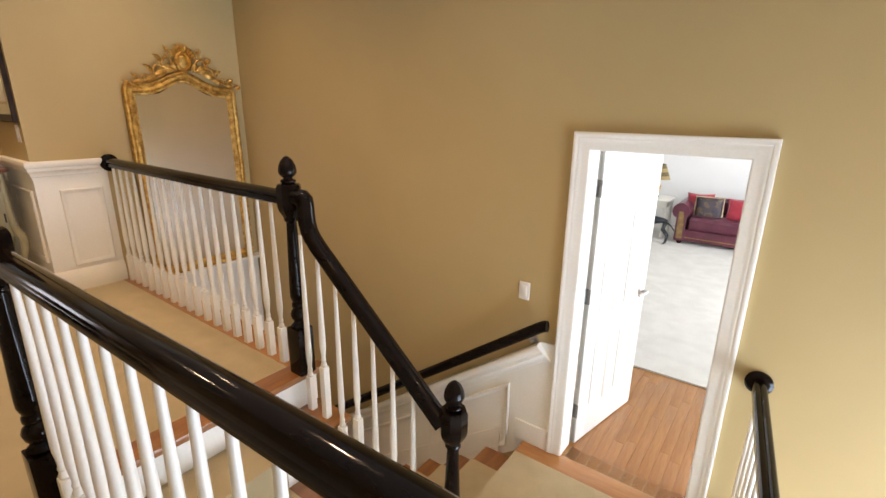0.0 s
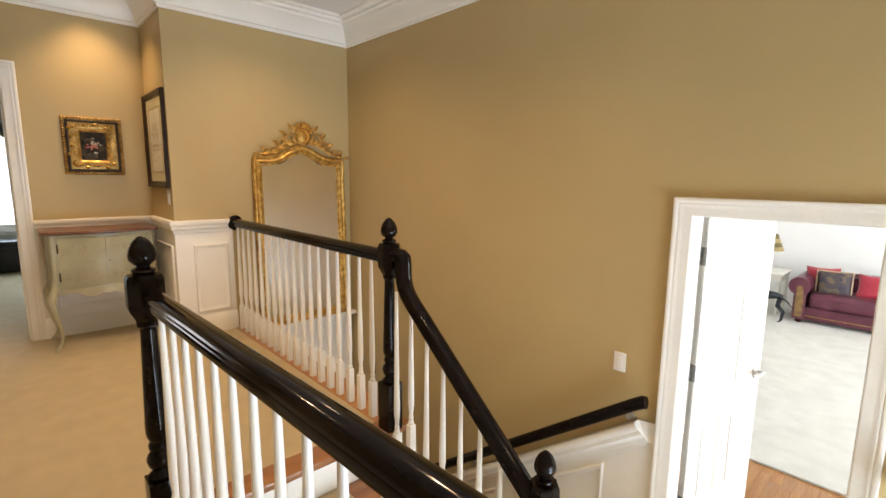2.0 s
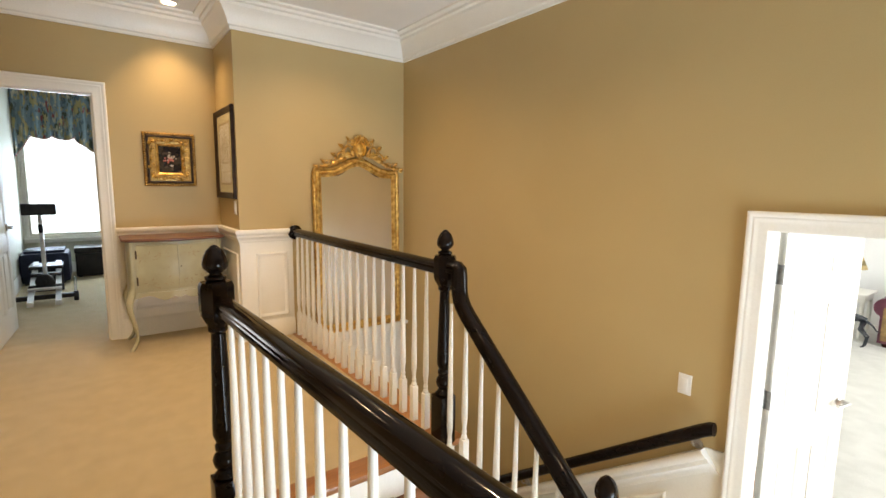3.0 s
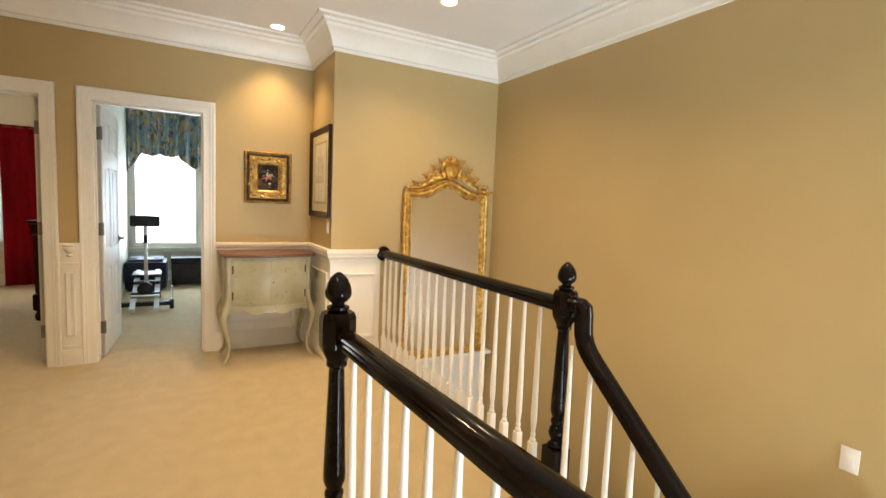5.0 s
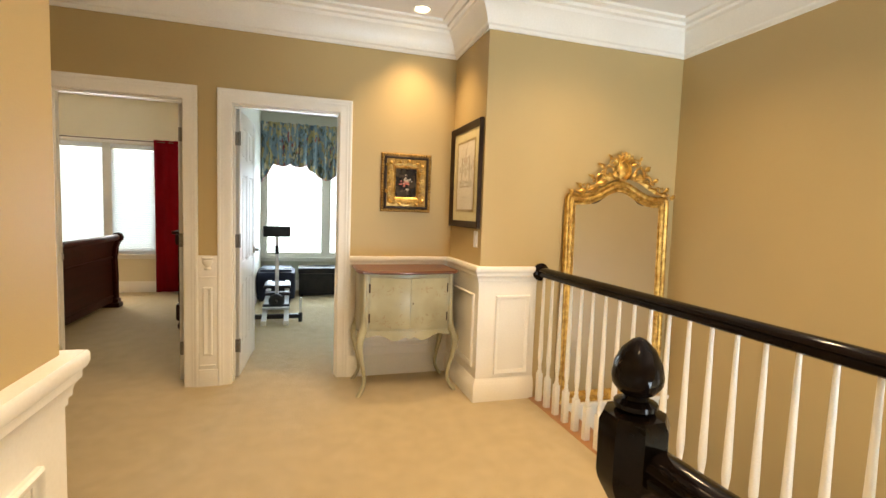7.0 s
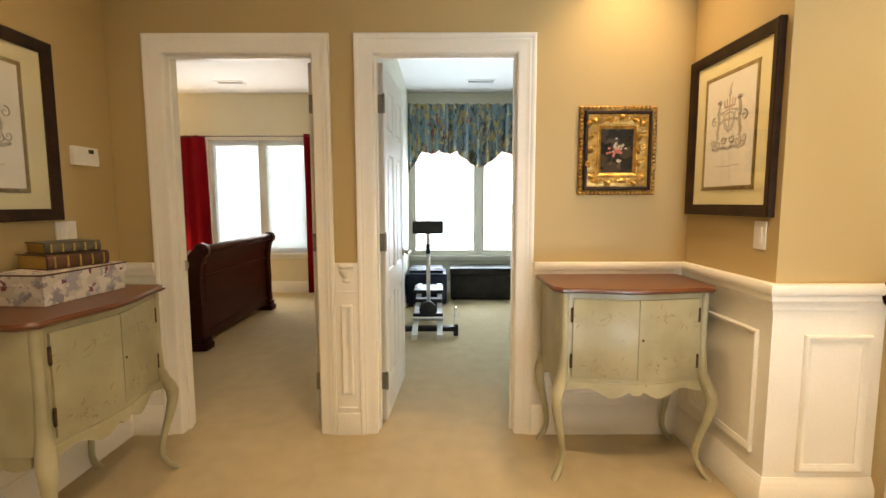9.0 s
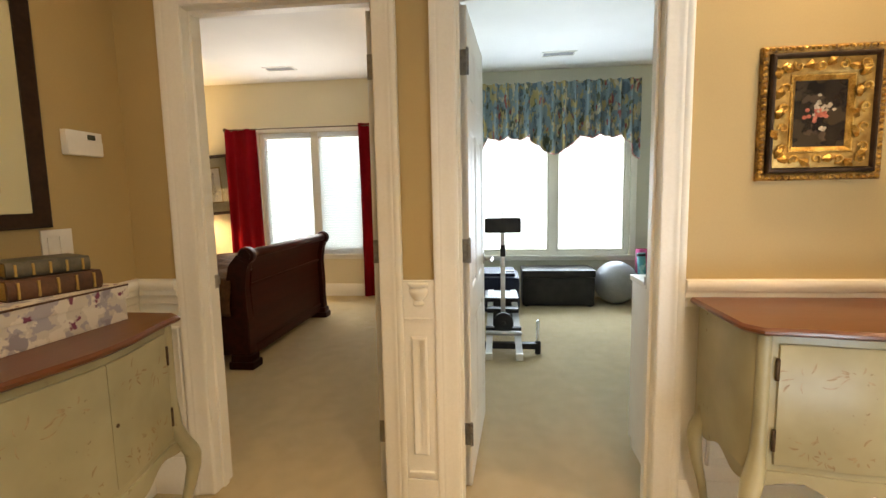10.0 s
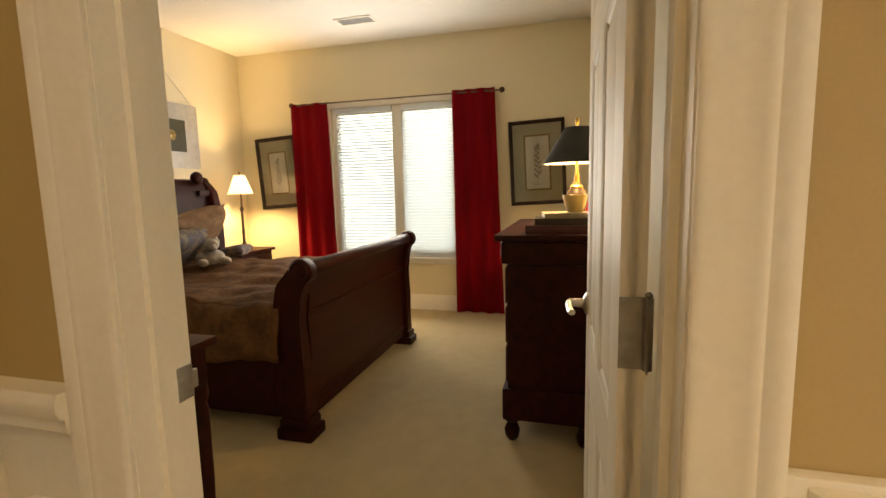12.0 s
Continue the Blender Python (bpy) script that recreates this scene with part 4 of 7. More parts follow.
def mirror_edge(w, h, arch, inset=0.0, n=16):
    """Outline in (across, up): straight sides, rounded shoulders, swept arch."""
    a, pts = w / 2 - inset, [(-w / 2 + inset, inset), (w / 2 - inset, inset)]
    pts += [(a, h - 0.05 - inset), (a - 0.012, h - 0.018 - inset), (a - 0.04, h - inset), (a - 0.10, h - 0.006 - inset)]
    for k in range(n + 1):
        u = 1 - 2 * k / n
        pts.append((u * (a - 0.15), h - 0.004 - inset + arch * (0.5 + 0.5 * math.cos(math.pi * u)) ** 0.9))
    pts += [(-a + 0.10, h - 0.006 - inset), (-a + 0.04, h - inset), (-a + 0.012, h - 0.018 - inset), (-a, h - 0.05 - inset)]
    return pts


def scroll(bm, x, y, r, turns, r0, m, flip=1, start=0.0, thick=0.016):
    """A tapering spiral scroll in the plane of m."""
    k, pts, sc = int(14 * turns), [], []
    for i in range(k + 1):
        u = i / k
        a = radians(start) + flip * 2 * math.pi * turns * u
        rr = r * (1 - u) + r0 * u
        pts.append(m @ Vector((x + rr * math.cos(a), y + rr * math.sin(a), 0.012)))
        sc.append(1.0 - 0.55 * u)
    return sweep(bm, round_prof(thick, thick, 7), pts, m.to_3x3() @ Vector((0, 0, 1)), scale=sc)


def leaf_blade(bm, x, y, length, width, turn, m, lift=0.02):
    """A carved acanthus leaf."""
    g = m @ Matrix.Translation((x, y, 0)) @ Matrix.Rotation(radians(turn), 4, "Z")
    n = 6
    rows = []
    for i in range(n + 1):
        u = i / n
        wv = width * math.sin(math.pi * min(1, u * 0.9 + 0.1)) ** 0.8 * (1 + 0.22 * math.sin(9 * u * math.pi))
        zz = 0.004 + lift * math.sin(math.pi * u)
        rows.append([bm.verts.new(g @ Vector((length * u, s * wv / 2, zz + (0.010 if s == 0 else 0)))) for s in (-1, 0, 1)])
    for a, e in zip(rows, rows[1:]):
        for j in range(2):
            bm.faces.new((a[j], a[j + 1], e[j + 1], e[j]))
    return bm


mir = thing("gilt_mirror", "tall ornate gilt framed mirror with carved crest against wall", "mirror", Matrix.Translation((XP + 0.055, 2.42, -0.048)) @ pose(0, 0, 0, 90, 0, 90) @ pose(0, 0, 0, -1.2, 0, 0))
MW, MH, MA = 0.90, 1.56, 0.105
part("back_board", prism(B(), mirror_edge(MW, MH, MA, 0.02), -0.012, 0.004), FRAME_K, mir, "dark wooden backing")
part("mirror_glass", prism(B(), mirror_edge(MW, MH, MA, 0.075), 0.0045, 0.009), MIRROR, mir, "silvered mirror glass")
prof = [(0, 0.0), (0, 0.022), (0.006, 0.03), (0.016, 0.032), (0.026, 0.022), (0.034, 0.020), (0.044, 0.027), (0.055, 0.029), (0.066, 0.022), (0.070, 0.016), (0.080, 0.015), (0.084, 0.010), (0.084, 0.0)]
part("frame", sweep(B(), prof, [(x, y, 0) for x, y in mirror_edge(MW, MH, MA)], (0, 0, 1), closed=True), GOLD, mir, "carved gilt frame")
bm = B()
edge = mirror_edge(MW, MH, MA, 0.05)
for (xa, ya_), (xb_, yb_) in zip(edge, edge[1:] + edge[:1]):
    ln = math.hypot(xb_ - xa, yb_ - ya_)
    for j in range(max(1, int(ln / 0.024))):
        u = (j + 0.5) / max(1, int(ln / 0.024))
        ball(bm, xa + (xb_ - xa) * u, ya_ + (yb_ - ya_) * u, 0.027, 0.0095, 0.0075, 0.009, sub=1)
part("beading", bm, GOLD, mir, "gilt beaded moulding")
I4 = Matrix.Translation((0, 0, 0.018))
top = MH + MA
bm = lathe(B(), [(0.082, 0.0), (0.080, 0.02), (0.062, 0.034), (0.056, 0.022), (0.05, 0.012)], 20, Matrix.Translation((0.0, top + 0.075, 0.004)) @ Matrix.Diagonal((0.85, 1.05, 1, 1)))
crest = part("crest", bm, GOLD, mir, "carved gilt cartouche", Matrix.Translation((0.028, 0, 0)))
part("boss", ball(B(), 0, top + 0.075, 0.012, 0.05, 0.062, 0.022), GOLD, crest, "gilt shell boss")
part("bud", ball(B(), 0.0, top + 0.178, 0.03, 0.02, 0.03, 0.016), GOLD, crest, "gilt bud")
for k in range(9):
    a = 20 + 140 * k / 8
    part("leaf", leaf_blade(B(), 0.06 * math.cos(radians(a)), top + 0.085 + 0.07 * math.sin(radians(a)), 0.055, 0.034, a, I4), GOLD, crest)
for s in (1, -1):
    mm = I4 @ Matrix.Diagonal((s, 1, 1, 1))
    for x, y, r, tn, r0, fl_, st_, tk in ((0.125, 0.055, 0.065, 1.4, 0.012, 1, 200, 0.024), (0.20, -0.01, 0.05, 1.3, 0.010, -1, 120, 0.020), (0.30, -0.06, 0.034, 1.2, 0.008, 1, 180, 0.016), (0.115, 0.13, 0.032, 1.2, 0.006, -1, 240, 0.014)):
        part("scroll", scroll(B(), x, top + y, r, tn, r0, mm, fl_, st_, tk), GOLD, crest)
    for x, y, ln, wd, tr in ((0.08, 0.005, 0.12, 0.05, 8), (0.14, -0.01, 0.12, 0.045, -18), (0.22, -0.05, 0.11, 0.042, -22), (0.31, -0.085, 0.10, 0.036, -12), (0.17, 0.07, 0.075, 0.035, 35), (0.25, -0.005, 0.065, 0.03, 28), (0.36, -0.075, 0.06, 0.03, 40), (0.42, -0.12, 0.06, 0.03, 30), (0.12, 0.14, 0.05, 0.026, 60), (0.06, 0.0, 0.09, 0.04, 60)):
        part("leaf", leaf_blade(B(), x, top + y, ln, wd, tr, mm), GOLD, crest)
    for x, y, r in ((0.14, 0.10, 0.012), (0.19, 0.055, 0.011), (0.26, -0.02, 0.011), (0.345, -0.05, 0.010), (0.405, -0.095, 0.011), (0.44, -0.125, 0.013)):
        part("bead", ball(B(), s * x, top + y, 0.03, r, sub=1), GOLD, crest)
    for ln, wd, x, y, tr in ((0.09, 0.05, 0.38, 0.03, 60), (0.08, 0.045, 0.40, 0.02, 150)):
        part("corner_leaf", leaf_blade(B(), x, y, ln, wd, tr, mm), GOLD, mir)
    part("corner_scroll", scroll(B(), 0.415, 0.045, 0.03, 1.1, 0.007, mm, 1, 0, 0.014), GOLD, mir)

# ---- pictures ----


def rim(bm, prof, w, h, z=0.0):
    pts = [(-w / 2, -h / 2, z), (w / 2, -h / 2, z), (w / 2, h / 2, z), (-w / 2, h / 2, z)]
    return sweep(bm, prof, pts, (0, 0, 1), closed=True)


def print_picture(name, m, w, h, label, armorial=True, plate=(0.36, 0.50), frame_w=0.05, mat=None, inner=None):
    """A matted print under glass in a dark frame; local x across, y up, z off the wall."""
    p = thing(name, label, "picture", m)
    f = frame_w
    part("frame", rim(B(), [(0, 0), (0, 0.026), (0.006, 0.030), (f * 0.55, 0.024), (f * 0.8, 0.016), (f, 0.014), (f, 0)], w, h), FRAME_K, p, "dark espresso wood frame")
    part("mat_board", box(B(), -w / 2 + f - 0.004, w / 2 - f + 0.004, -h / 2 + f - 0.004, h / 2 - f + 0.004, 0.002, 0.007), mat or MAT_CREAM, p, "cream mat board")
    pw, ph = plate
    part("fillet", rim(B(), [(0, 0), (0, 0.003), (0.004, 0.004), (0.018, 0.002), (0.018, 0)], pw + 0.036, ph + 0.036, 0.007), inner or FILLET, p, "bronze fillet")
    sheet = part("print", box(B(), -pw / 2, pw / 2, -ph / 2, ph / 2, 0.007, 0.0085), PAPER, p, "aged paper print")
    g = Matrix.Translation((0, 0, 0.0085))
    flat = Matrix.Diagonal((1, 1, 0.08, 1))
    rnd = random.Random(5)
    bm, br = B(), B()
    if armorial:
        s = pw / 0.34

        def line(dst, pts, wd):
            sweep(dst, [(-wd, 0), (0, 0.0006), (wd, 0)], [(x * s, y * s, 0.0086) for x, y in pts], (0, 0, 1))

        shield = [(-0.04, 0.085), (0.0, 0.092), (0.04, 0.085), (0.042, 0.05), (0.028, 0.015), (0.0, -0.005), (-0.028, 0.015), (-0.042, 0.05)]
        for q in (1.0, 0.72):
            line(bm, [(x * q, 0.045 + (y - 0.045) * q) for x, y in shield + shield[:1]], 0.003)
        line(bm, [(0, 0.088), (0, 0.0)], 0.004), line(bm, [(-0.04, 0.05), (0.04, 0.05)], 0.004)
        for k in range(5):
            line(br, [(-0.034 + 0.017 * k, 0.108), (-0.04 + 0.02 * k, 0.132 + 0.008 * math.sin(math.pi * k / 4))], 0.005)
        line(br, [(-0.04, 0.106), (0.0, 0.102), (0.04, 0.106)], 0.005)
        line(bm, [(-0.006, 0.145), (0.004, 0.16), (-0.002, 0.185)], 0.008), line(bm, [(0.0, 0.18), (0.014, 0.20)], 0.006)
        sm = Matrix.Translation((0, 0, 0.0088)) @ Matrix.Diagonal((s, s, 0.03, 1))
        for sd in (1, -1):
            mm = sm @ Matrix.Diagonal((sd, 1, 1, 1))
            line(bm, [(sd * x, y) for x, y in ((0.07, 0.115), (0.078, 0.08), (0.07, 0.04), (0.082, 0.0), (0.074, -0.03))], 0.011)
            line(bm, [(sd * x, y) for x, y in ((0.075, 0.085), (0.055, 0.078), (0.046, 0.088))], 0.006)
            line(bm, [(sd * x, y) for x, y in ((0.074, 0.05), (0.056, 0.04), (0.046, 0.048))], 0.006)
            for x, y, r, tn, fl_, st_, tk in ((0.068, 0.125, 0.013, 0.9, 1, 0, 0.012), (0.105, 0.05, 0.022, 1.3, -1, 100, 0.007), (0.03, -0.035, 0.02, 1.3, 1, 160, 0.007), (0.07, -0.05, 0.022, 1.4, -1, 60, 0.007), (0.11, -0.04, 0.018, 1.3, 1, 200, 0.006)):
                scroll(bm, x, y, r, tn, 0.003, mm, fl_, st_, tk)
            line(bm, [(sd * x, y) for x, y in ((0.0, -0.075), (0.04, -0.068), (0.08, -0.078), (0.12, -0.066))], 0.007)
        for x0, x1, y in ((-0.085, -0.03, -0.15), (-0.02, 0.03, -0.152), (0.04, 0.085, -0.15)):
            part("caption", box(B(), x0 * s, x1 * s, y * s, (y + 0.003) * s, 0.0085, 0.009), INK, sheet)
    else:
        sweep(bm, [(-0.003, 0), (0, 0.001), (0.003, 0)], [(0.0, -ph * 0.34, 0.0086), (0.01, -ph * 0.1, 0.0086), (-0.004, ph * 0.1, 0.0086), (0.004, ph * 0.33, 0.0086)], (0, 0, 1))
        for k in range(12):
            u = k / 11
            leaf_blade(bm, 0.004 * math.sin(7 * u), -ph * 0.30 + ph * 0.55 * u, pw * (0.34 - 0.2 * u), pw * 0.09, 55 if k % 2 else 125, g @ Matrix.Diagonal((1, 1, 0.05, 1)))
        for k in range(9):
            ball(bm, rnd.uniform(-0.02, 0.02), ph * 0.30 + rnd.uniform(-0.025, 0.03), 0, 0.011, 0.010, 0.012, g @ flat, 1)
        box(bm, -pw * 0.2, pw * 0.2, -ph * 0.42, -ph * 0.41, 0.0085, 0.009)
    part("drawing", bm, INK, sheet, "grey ink drawing")
    pane = part("glass", box(B(), -w / 2 + f - 0.003, w / 2 - f + 0.003, -h / 2 + f - 0.003, h / 2 - f + 0.003, 0.0112, 0.0132), GLASS, p, "clear picture glass")
    pane.visible_shadow = False
    if len(br.faces):
        part("red_detail", br, INK_RED, sheet, "faded red crown")
    return p


NORTHWALL = Matrix.Translation((-4.195, YN, 1.61)) @ pose(0, 0, 0, 90, 0, 0)
print_picture("armorial_print", NORTHWALL, 0.645, 0.77, "framed armorial print with cream mat and dark frame")
print_picture("armorial_print", Matrix.Translation((-3.81, YS, 1.597)) @ pose(0, 0, 0, 90, 0, 180), 0.69, 0.77, "framed armorial print hanging above the book-laden console")


def carved_picture(m, w, h):
    p = thing("flower_painting", "small dark flower painting in ornate carved gilt frame", "painting", m)
    part("outer_frame", rim(B(), [(0, 0), (0, 0.018), (0.006, 0.024), (0.018, 0.022), (0.026, 0.014), (0.026, 0)], w, h), GOLD_DARK, p, "worn carved gilt edge")
    part("dark_band", rim(B(), [(0, 0), (0, 0.030), (0.005, 0.036), (0.012, 0.036), (0.018, 0.028), (0.018, 0)], w - 0.052, h - 0.052), BLUE_BLACK, p, "brown-black moulding")
    part("scooped_frame", rim(B(), [(0, 0), (0, 0.024), (0.02, 0.030), (0.045, 0.024), (0.055, 0.016), (0.055, 0)], w - 0.088, h - 0.088), ROSE_GREY, p, "worn gold gesso band")
    part("slip", rim(B(), [(0, 0), (0, 0.022), (0.004, 0.022), (0.018, 0.010), (0.018, 0)], w - 0.198, h - 0.198), GOLD, p, "bright gilt slip")
    bm = B()
    rnd = random.Random(3)
    for (sx, sy, ln, ax) in ((0, 1, w, 0), (0, -1, w, 0), (1, 0, h, 1), (-1, 0, h, 1)):
        cnt = int(ln / 0.021)
        for k in range(cnt):
            u = (k + 0.5) / cnt - 0.5
            e = (w if ax == 0 else h)
            x, y = (u * w, sy * (h / 2 - 0.010)) if ax == 0 else (sx * (w / 2 - 0.010), u * h)
            ball(bm, x, y, 0.020, 0.0095, 0.008, 0.010, sub=1)
        cnt = int((ln - 0.1) / 0.034)
        for k in range(cnt):
            u = (k + 0.5) / cnt - 0.5
            x, y = (u * (w - 0.12), sy * (h / 2 - 0.072)) if ax == 0 else (sx * (w / 2 - 0.072), u * (h - 0.12))
            g = Matrix.Translation((x, y, 0.022))
            if k % 2:
                scroll(bm, 0, 0, 0.017, 1.1, 0.005, g, rnd.choice((1, -1)), rnd.uniform(0, 360), 0.010)
            else:
                leaf_blade(bm, -0.018, 0, 0.042, 0.026, rnd.uniform(-50, 50) + 90 * ax, g, 0.012)
    part("carving", bm, GOLD, p, "gilt carved leaves and scrolls")
    iw, ih = w - 0.23, h - 0.23
    cv = part("canvas", box(B(), -iw / 2, iw / 2, -ih / 2, ih / 2, 0.004, 0.008), CANVAS, p, "dark painted canvas")
    bm, bp = B(), B()
    for k in range(16):
        ball(bm, -0.02 + rnd.gauss(0, 0.020), -0.005 + rnd.gauss(0, 0.010), 0.008, 0.009, 0.008, 0.0015, sub=1)
    for k in range(20):
        ball(bp, 0.012 + rnd.gauss(0, 0.017), 0.022 + rnd.gauss(0, 0.016), 0.008, 0.008, 0.006, 0.0015, sub=1)
    for k in range(5):
        ball(bp, 0.012 + rnd.gauss(0, 0.006), -0.055 + rnd.gauss(0, 0.008), 0.008, 0.006, 0.006, 0.001, sub=1)
    part("red_blooms", bm, PETAL_RED, cv, "red painted blooms"), part("pale_blooms", bp, PETAL_PALE, cv, "pale painted blooms")
    return p


carved_picture(Matrix.Translation((XW, 0.95, 1.556)) @ pose(0, 0, 0, 90, 0, 90), 0.405, 0.462)

# ---- switches and thermostat ----


def switch_plate(m, w, label, n=1):
    s = thing("light_switch", label, "light switch", m)
    part("plate", box(B(), -w / 2, w / 2, -0.058, 0.058, 0, 0.006, 0.0025), PLASTIC_W, s, "white plate")
    for k in range(n):
        x = (k - (n - 1) / 2) * 0.046
        part("rocker", box(B(), x - 0.0165, x + 0.0165, -0.033, 0.033, 0.006, 0.0095, 0.0015), PLASTIC_W, s, "white rocker")
    return s


switch_plate(Matrix.Translation((-0.874, YT, 0.266)) @ pose(0, 0, 0, 90, 0, 0), 0.072, "white rocker light switch on the tan stairwell wall")
switch_plate(Matrix.Translation((-3.945, YN, 1.15)) @ pose(0, 0, 0, 90, 0, 0), 0.072, "white rocker light switch below a framed print")
switch_plate(Matrix.Translation((-4.185, YS, 1.145)) @ pose(0, 0, 0, 90, 0, 180), 0.118, "white double rocker light switch behind stacked books", 2)
th = thing("thermostat", "white wall thermostat with a small grey display", "thermostat", Matrix.Translation((-4.32, YS, 1.512)) @ pose(0, 0, 0, 90, 0, 180))
part("case", box(B(), -0.078, 0.078, -0.045, 0.045, 0, 0.024, 0.006), PLASTIC_W, th)
part("cover", box(B(), -0.076, 0.076, -0.043, 0.008, 0.024, 0.027, 0.002), PLASTIC_W, th, "white hinged cover")
LCD = surface("grey_display", (0.05, 0.055, 0.04), (0.08, 0.085, 0.06), 20, 0.2)
part("display", box(B(), 0.012, 0.046, 0.015, 0.034, 0.0238, 0.0252, 0.0005), LCD, th, "dark display")

# ---- windows ----
DAYGLOW = glow("overcast_daylight", (0.84, 0.93, 1.0), SKY_GLOW)
SLAT, n, l, b = nodes_of("white_blind_slat")
b.inputs["Base Color"].default_value, b.inputs["Roughness"].default_value = (0.82, 0.82, 0.81, 1), 0.5
thin, mix = n.new("ShaderNodeBsdfTranslucent"), n.new("ShaderNodeMixShader")
thin.inputs[0].default_value, mix.inputs[0].default_value = (0.9, 0.92, 0.95, 1), 0.75
l.new(b.outputs[0], mix.inputs[1]), l.new(thin.outputs[0], mix.inputs[2]), l.new(mix.outputs[0], n["Material Output"].inputs[0])
WOOD_RED = surface("dark_mahogany", (0.018, 0.0026, 0.0015), (0.034, 0.0052, 0.0026), 4, 0.46, bump=0.012, fine=30, stretch=(0.3, 5, 5), spec=0.14)
CRIMSON = surface("crimson_cotton", (0.16, 0.0018, 0.006), (0.23, 0.003, 0.010), 6, 0.9, bump=0.15, fine=320, stretch=(1, 1, 0.3), spec=0.1)


def window(name, hole, mull, label, wall_mat, sill=True):
    """A pair of fixed sashes in an opening of the window wall, with casing and sill."""
    y0, y1, z0, z1 = hole
    wdw = tagged(new(name), label, "window", "", "structure")
    bm = B()
    t = 0.045
    for a, c in ((y0, y0 + t), (y1 - t, y1), (mull - 0.047, mull + 0.047)):
        box(bm, XB - 0.10, XB - 0.04, a, c, z0, z1, 0.003)
    for a, c in ((z0, z0 + t), (z1 - t, z1)):
        box(bm, XB - 0.0998, XB - 0.0402, y0 + t, y1 - t, a, c, 0.003)
    part("window_frame", bm, WHITE, wdw, "white painted frame")
    for a, c in ((y0 + t, mull - 0.047), (mull + 0.047, y1 - t)):
        sash = part("sash", sweep(B(), [(0, 0), (0, 0.02), (0.006, 0.026), (0.022, 0.022), (0.026, 0.012), (0.026, 0)], [(XB - 0.09, a, z0 + t), (XB - 0.09, c, z0 + t), (XB - 0.09, c, z1 - t), (XB - 0.09, a, z1 - t)], (1, 0, 0), closed=True), WHITE, wdw, "white sash")
        pane = part("pane", box(B(), XB - 0.086, XB - 0.082, a + 0.02, c - 0.02, z0 + t + 0.02, z1 - t - 0.02), GLASS, sash, "clear glass pane")
        pane.visible_shadow = False
    rimpts = [(XB, y0, z0), (XB, y1, z0), (XB, y1, z1), (XB, y0, z1)]
    part("window_casing", sweep(B(), [(-u * 0.62, v * 0.8) for u, v in CASING], rimpts, (1, 0, 0), closed=True), WHITE, wdw, "white window casing")
    part("window_sill", box(B(), XB - 0.04, XB + 0.05, y0 - 0.08, y1 + 0.08, z0 - 0.026, z0 + 0.001, 0.005), WHITE, wdw, "white window sill")
    part("daylight", box(B(), XB - 0.62, XB - 0.60, y0 - 0.9, y1 + 0.9, z0 - 0.9, z1 + 0.9), DAYGLOW, wdw, "bright overcast daylight")
    return wdw


window("window_1", BW, -2.526, "white double window with bright blinds in bedroom", CREAM)
window("window_2", GW, 0.544, "white double window full of daylight in exercise room", SAGE)
for a, c in ((BW[0] + 0.05, -2.578), (-2.474, BW[1] - 0.05)):
    bl = thing("window_blind", "lowered white slatted blind in bedroom window", "window blind", Matrix.Translation((XB - 0.028, (a + c) / 2, 0)), "blinds in the bedroom window")
    part("head_rail", box(B(), -0.014, 0.02, (a - c) / 2, (c - a) / 2, BW[3] - 0.055, BW[3] - 0.004, 0.003), SLAT, bl, "white head rail")
    slat = B()
    box(slat, -0.017, 0.017, (a - c) / 2 + 0.004, (c - a) / 2 - 0.004, -0.0012, 0.0012)
    slat = mesh_of("slat", slat, SLAT)
    nn = 46
    for k in range(nn):
        part("slat", slat, None, bl, m=Matrix.Translation((0, 0, BW[2] + 0.02 + (BW[3] - BW[2] - 0.09) * k / nn)) @ pose(0, 0, 0, 0, 44 if a < -3 else 60, 0))
    part("bottom_rail", box(B(), -0.014, 0.016, (a - c) / 2, (c - a) / 2, BW[2] + 0.002, BW[2] + 0.016, 0.003), SLAT, bl, "white bottom rail")


def cloth(bm, f, nu, nv, thick=0.004):
    """A hanging cloth: f(u, v) gives its face; the back follows it."""
    def sheet(off):
        return [[bm.verts.new(f(u / nu, v / nv) - Vector((off, 0, 0))) for u in range(nu + 1)] for v in range(nv + 1)]
    a, c = sheet(0), sheet(thick)
    for g, flip in ((a, False), (c, True)):
        for v in range(nv):
            for u in range(nu):
                q = (g[v][u], g[v][u + 1], g[v + 1][u + 1], g[v + 1][u])
                bm.faces.new(q[::-1] if flip else q)
    for v in range(nv):
        bm.faces.new((a[v][0], a[v + 1][0], c[v + 1][0], c[v][0])), bm.faces.new((a[v][nu], c[v][nu], c[v + 1][nu], a[v + 1][nu]))
    for u in range(nu):
        bm.faces.new((a[0][u], c[0][u], c[0][u + 1], a[0][u + 1])), bm.faces.new((a[nv][u], a[nv][u + 1], c[nv][u + 1], c[nv][u]))
    return bm


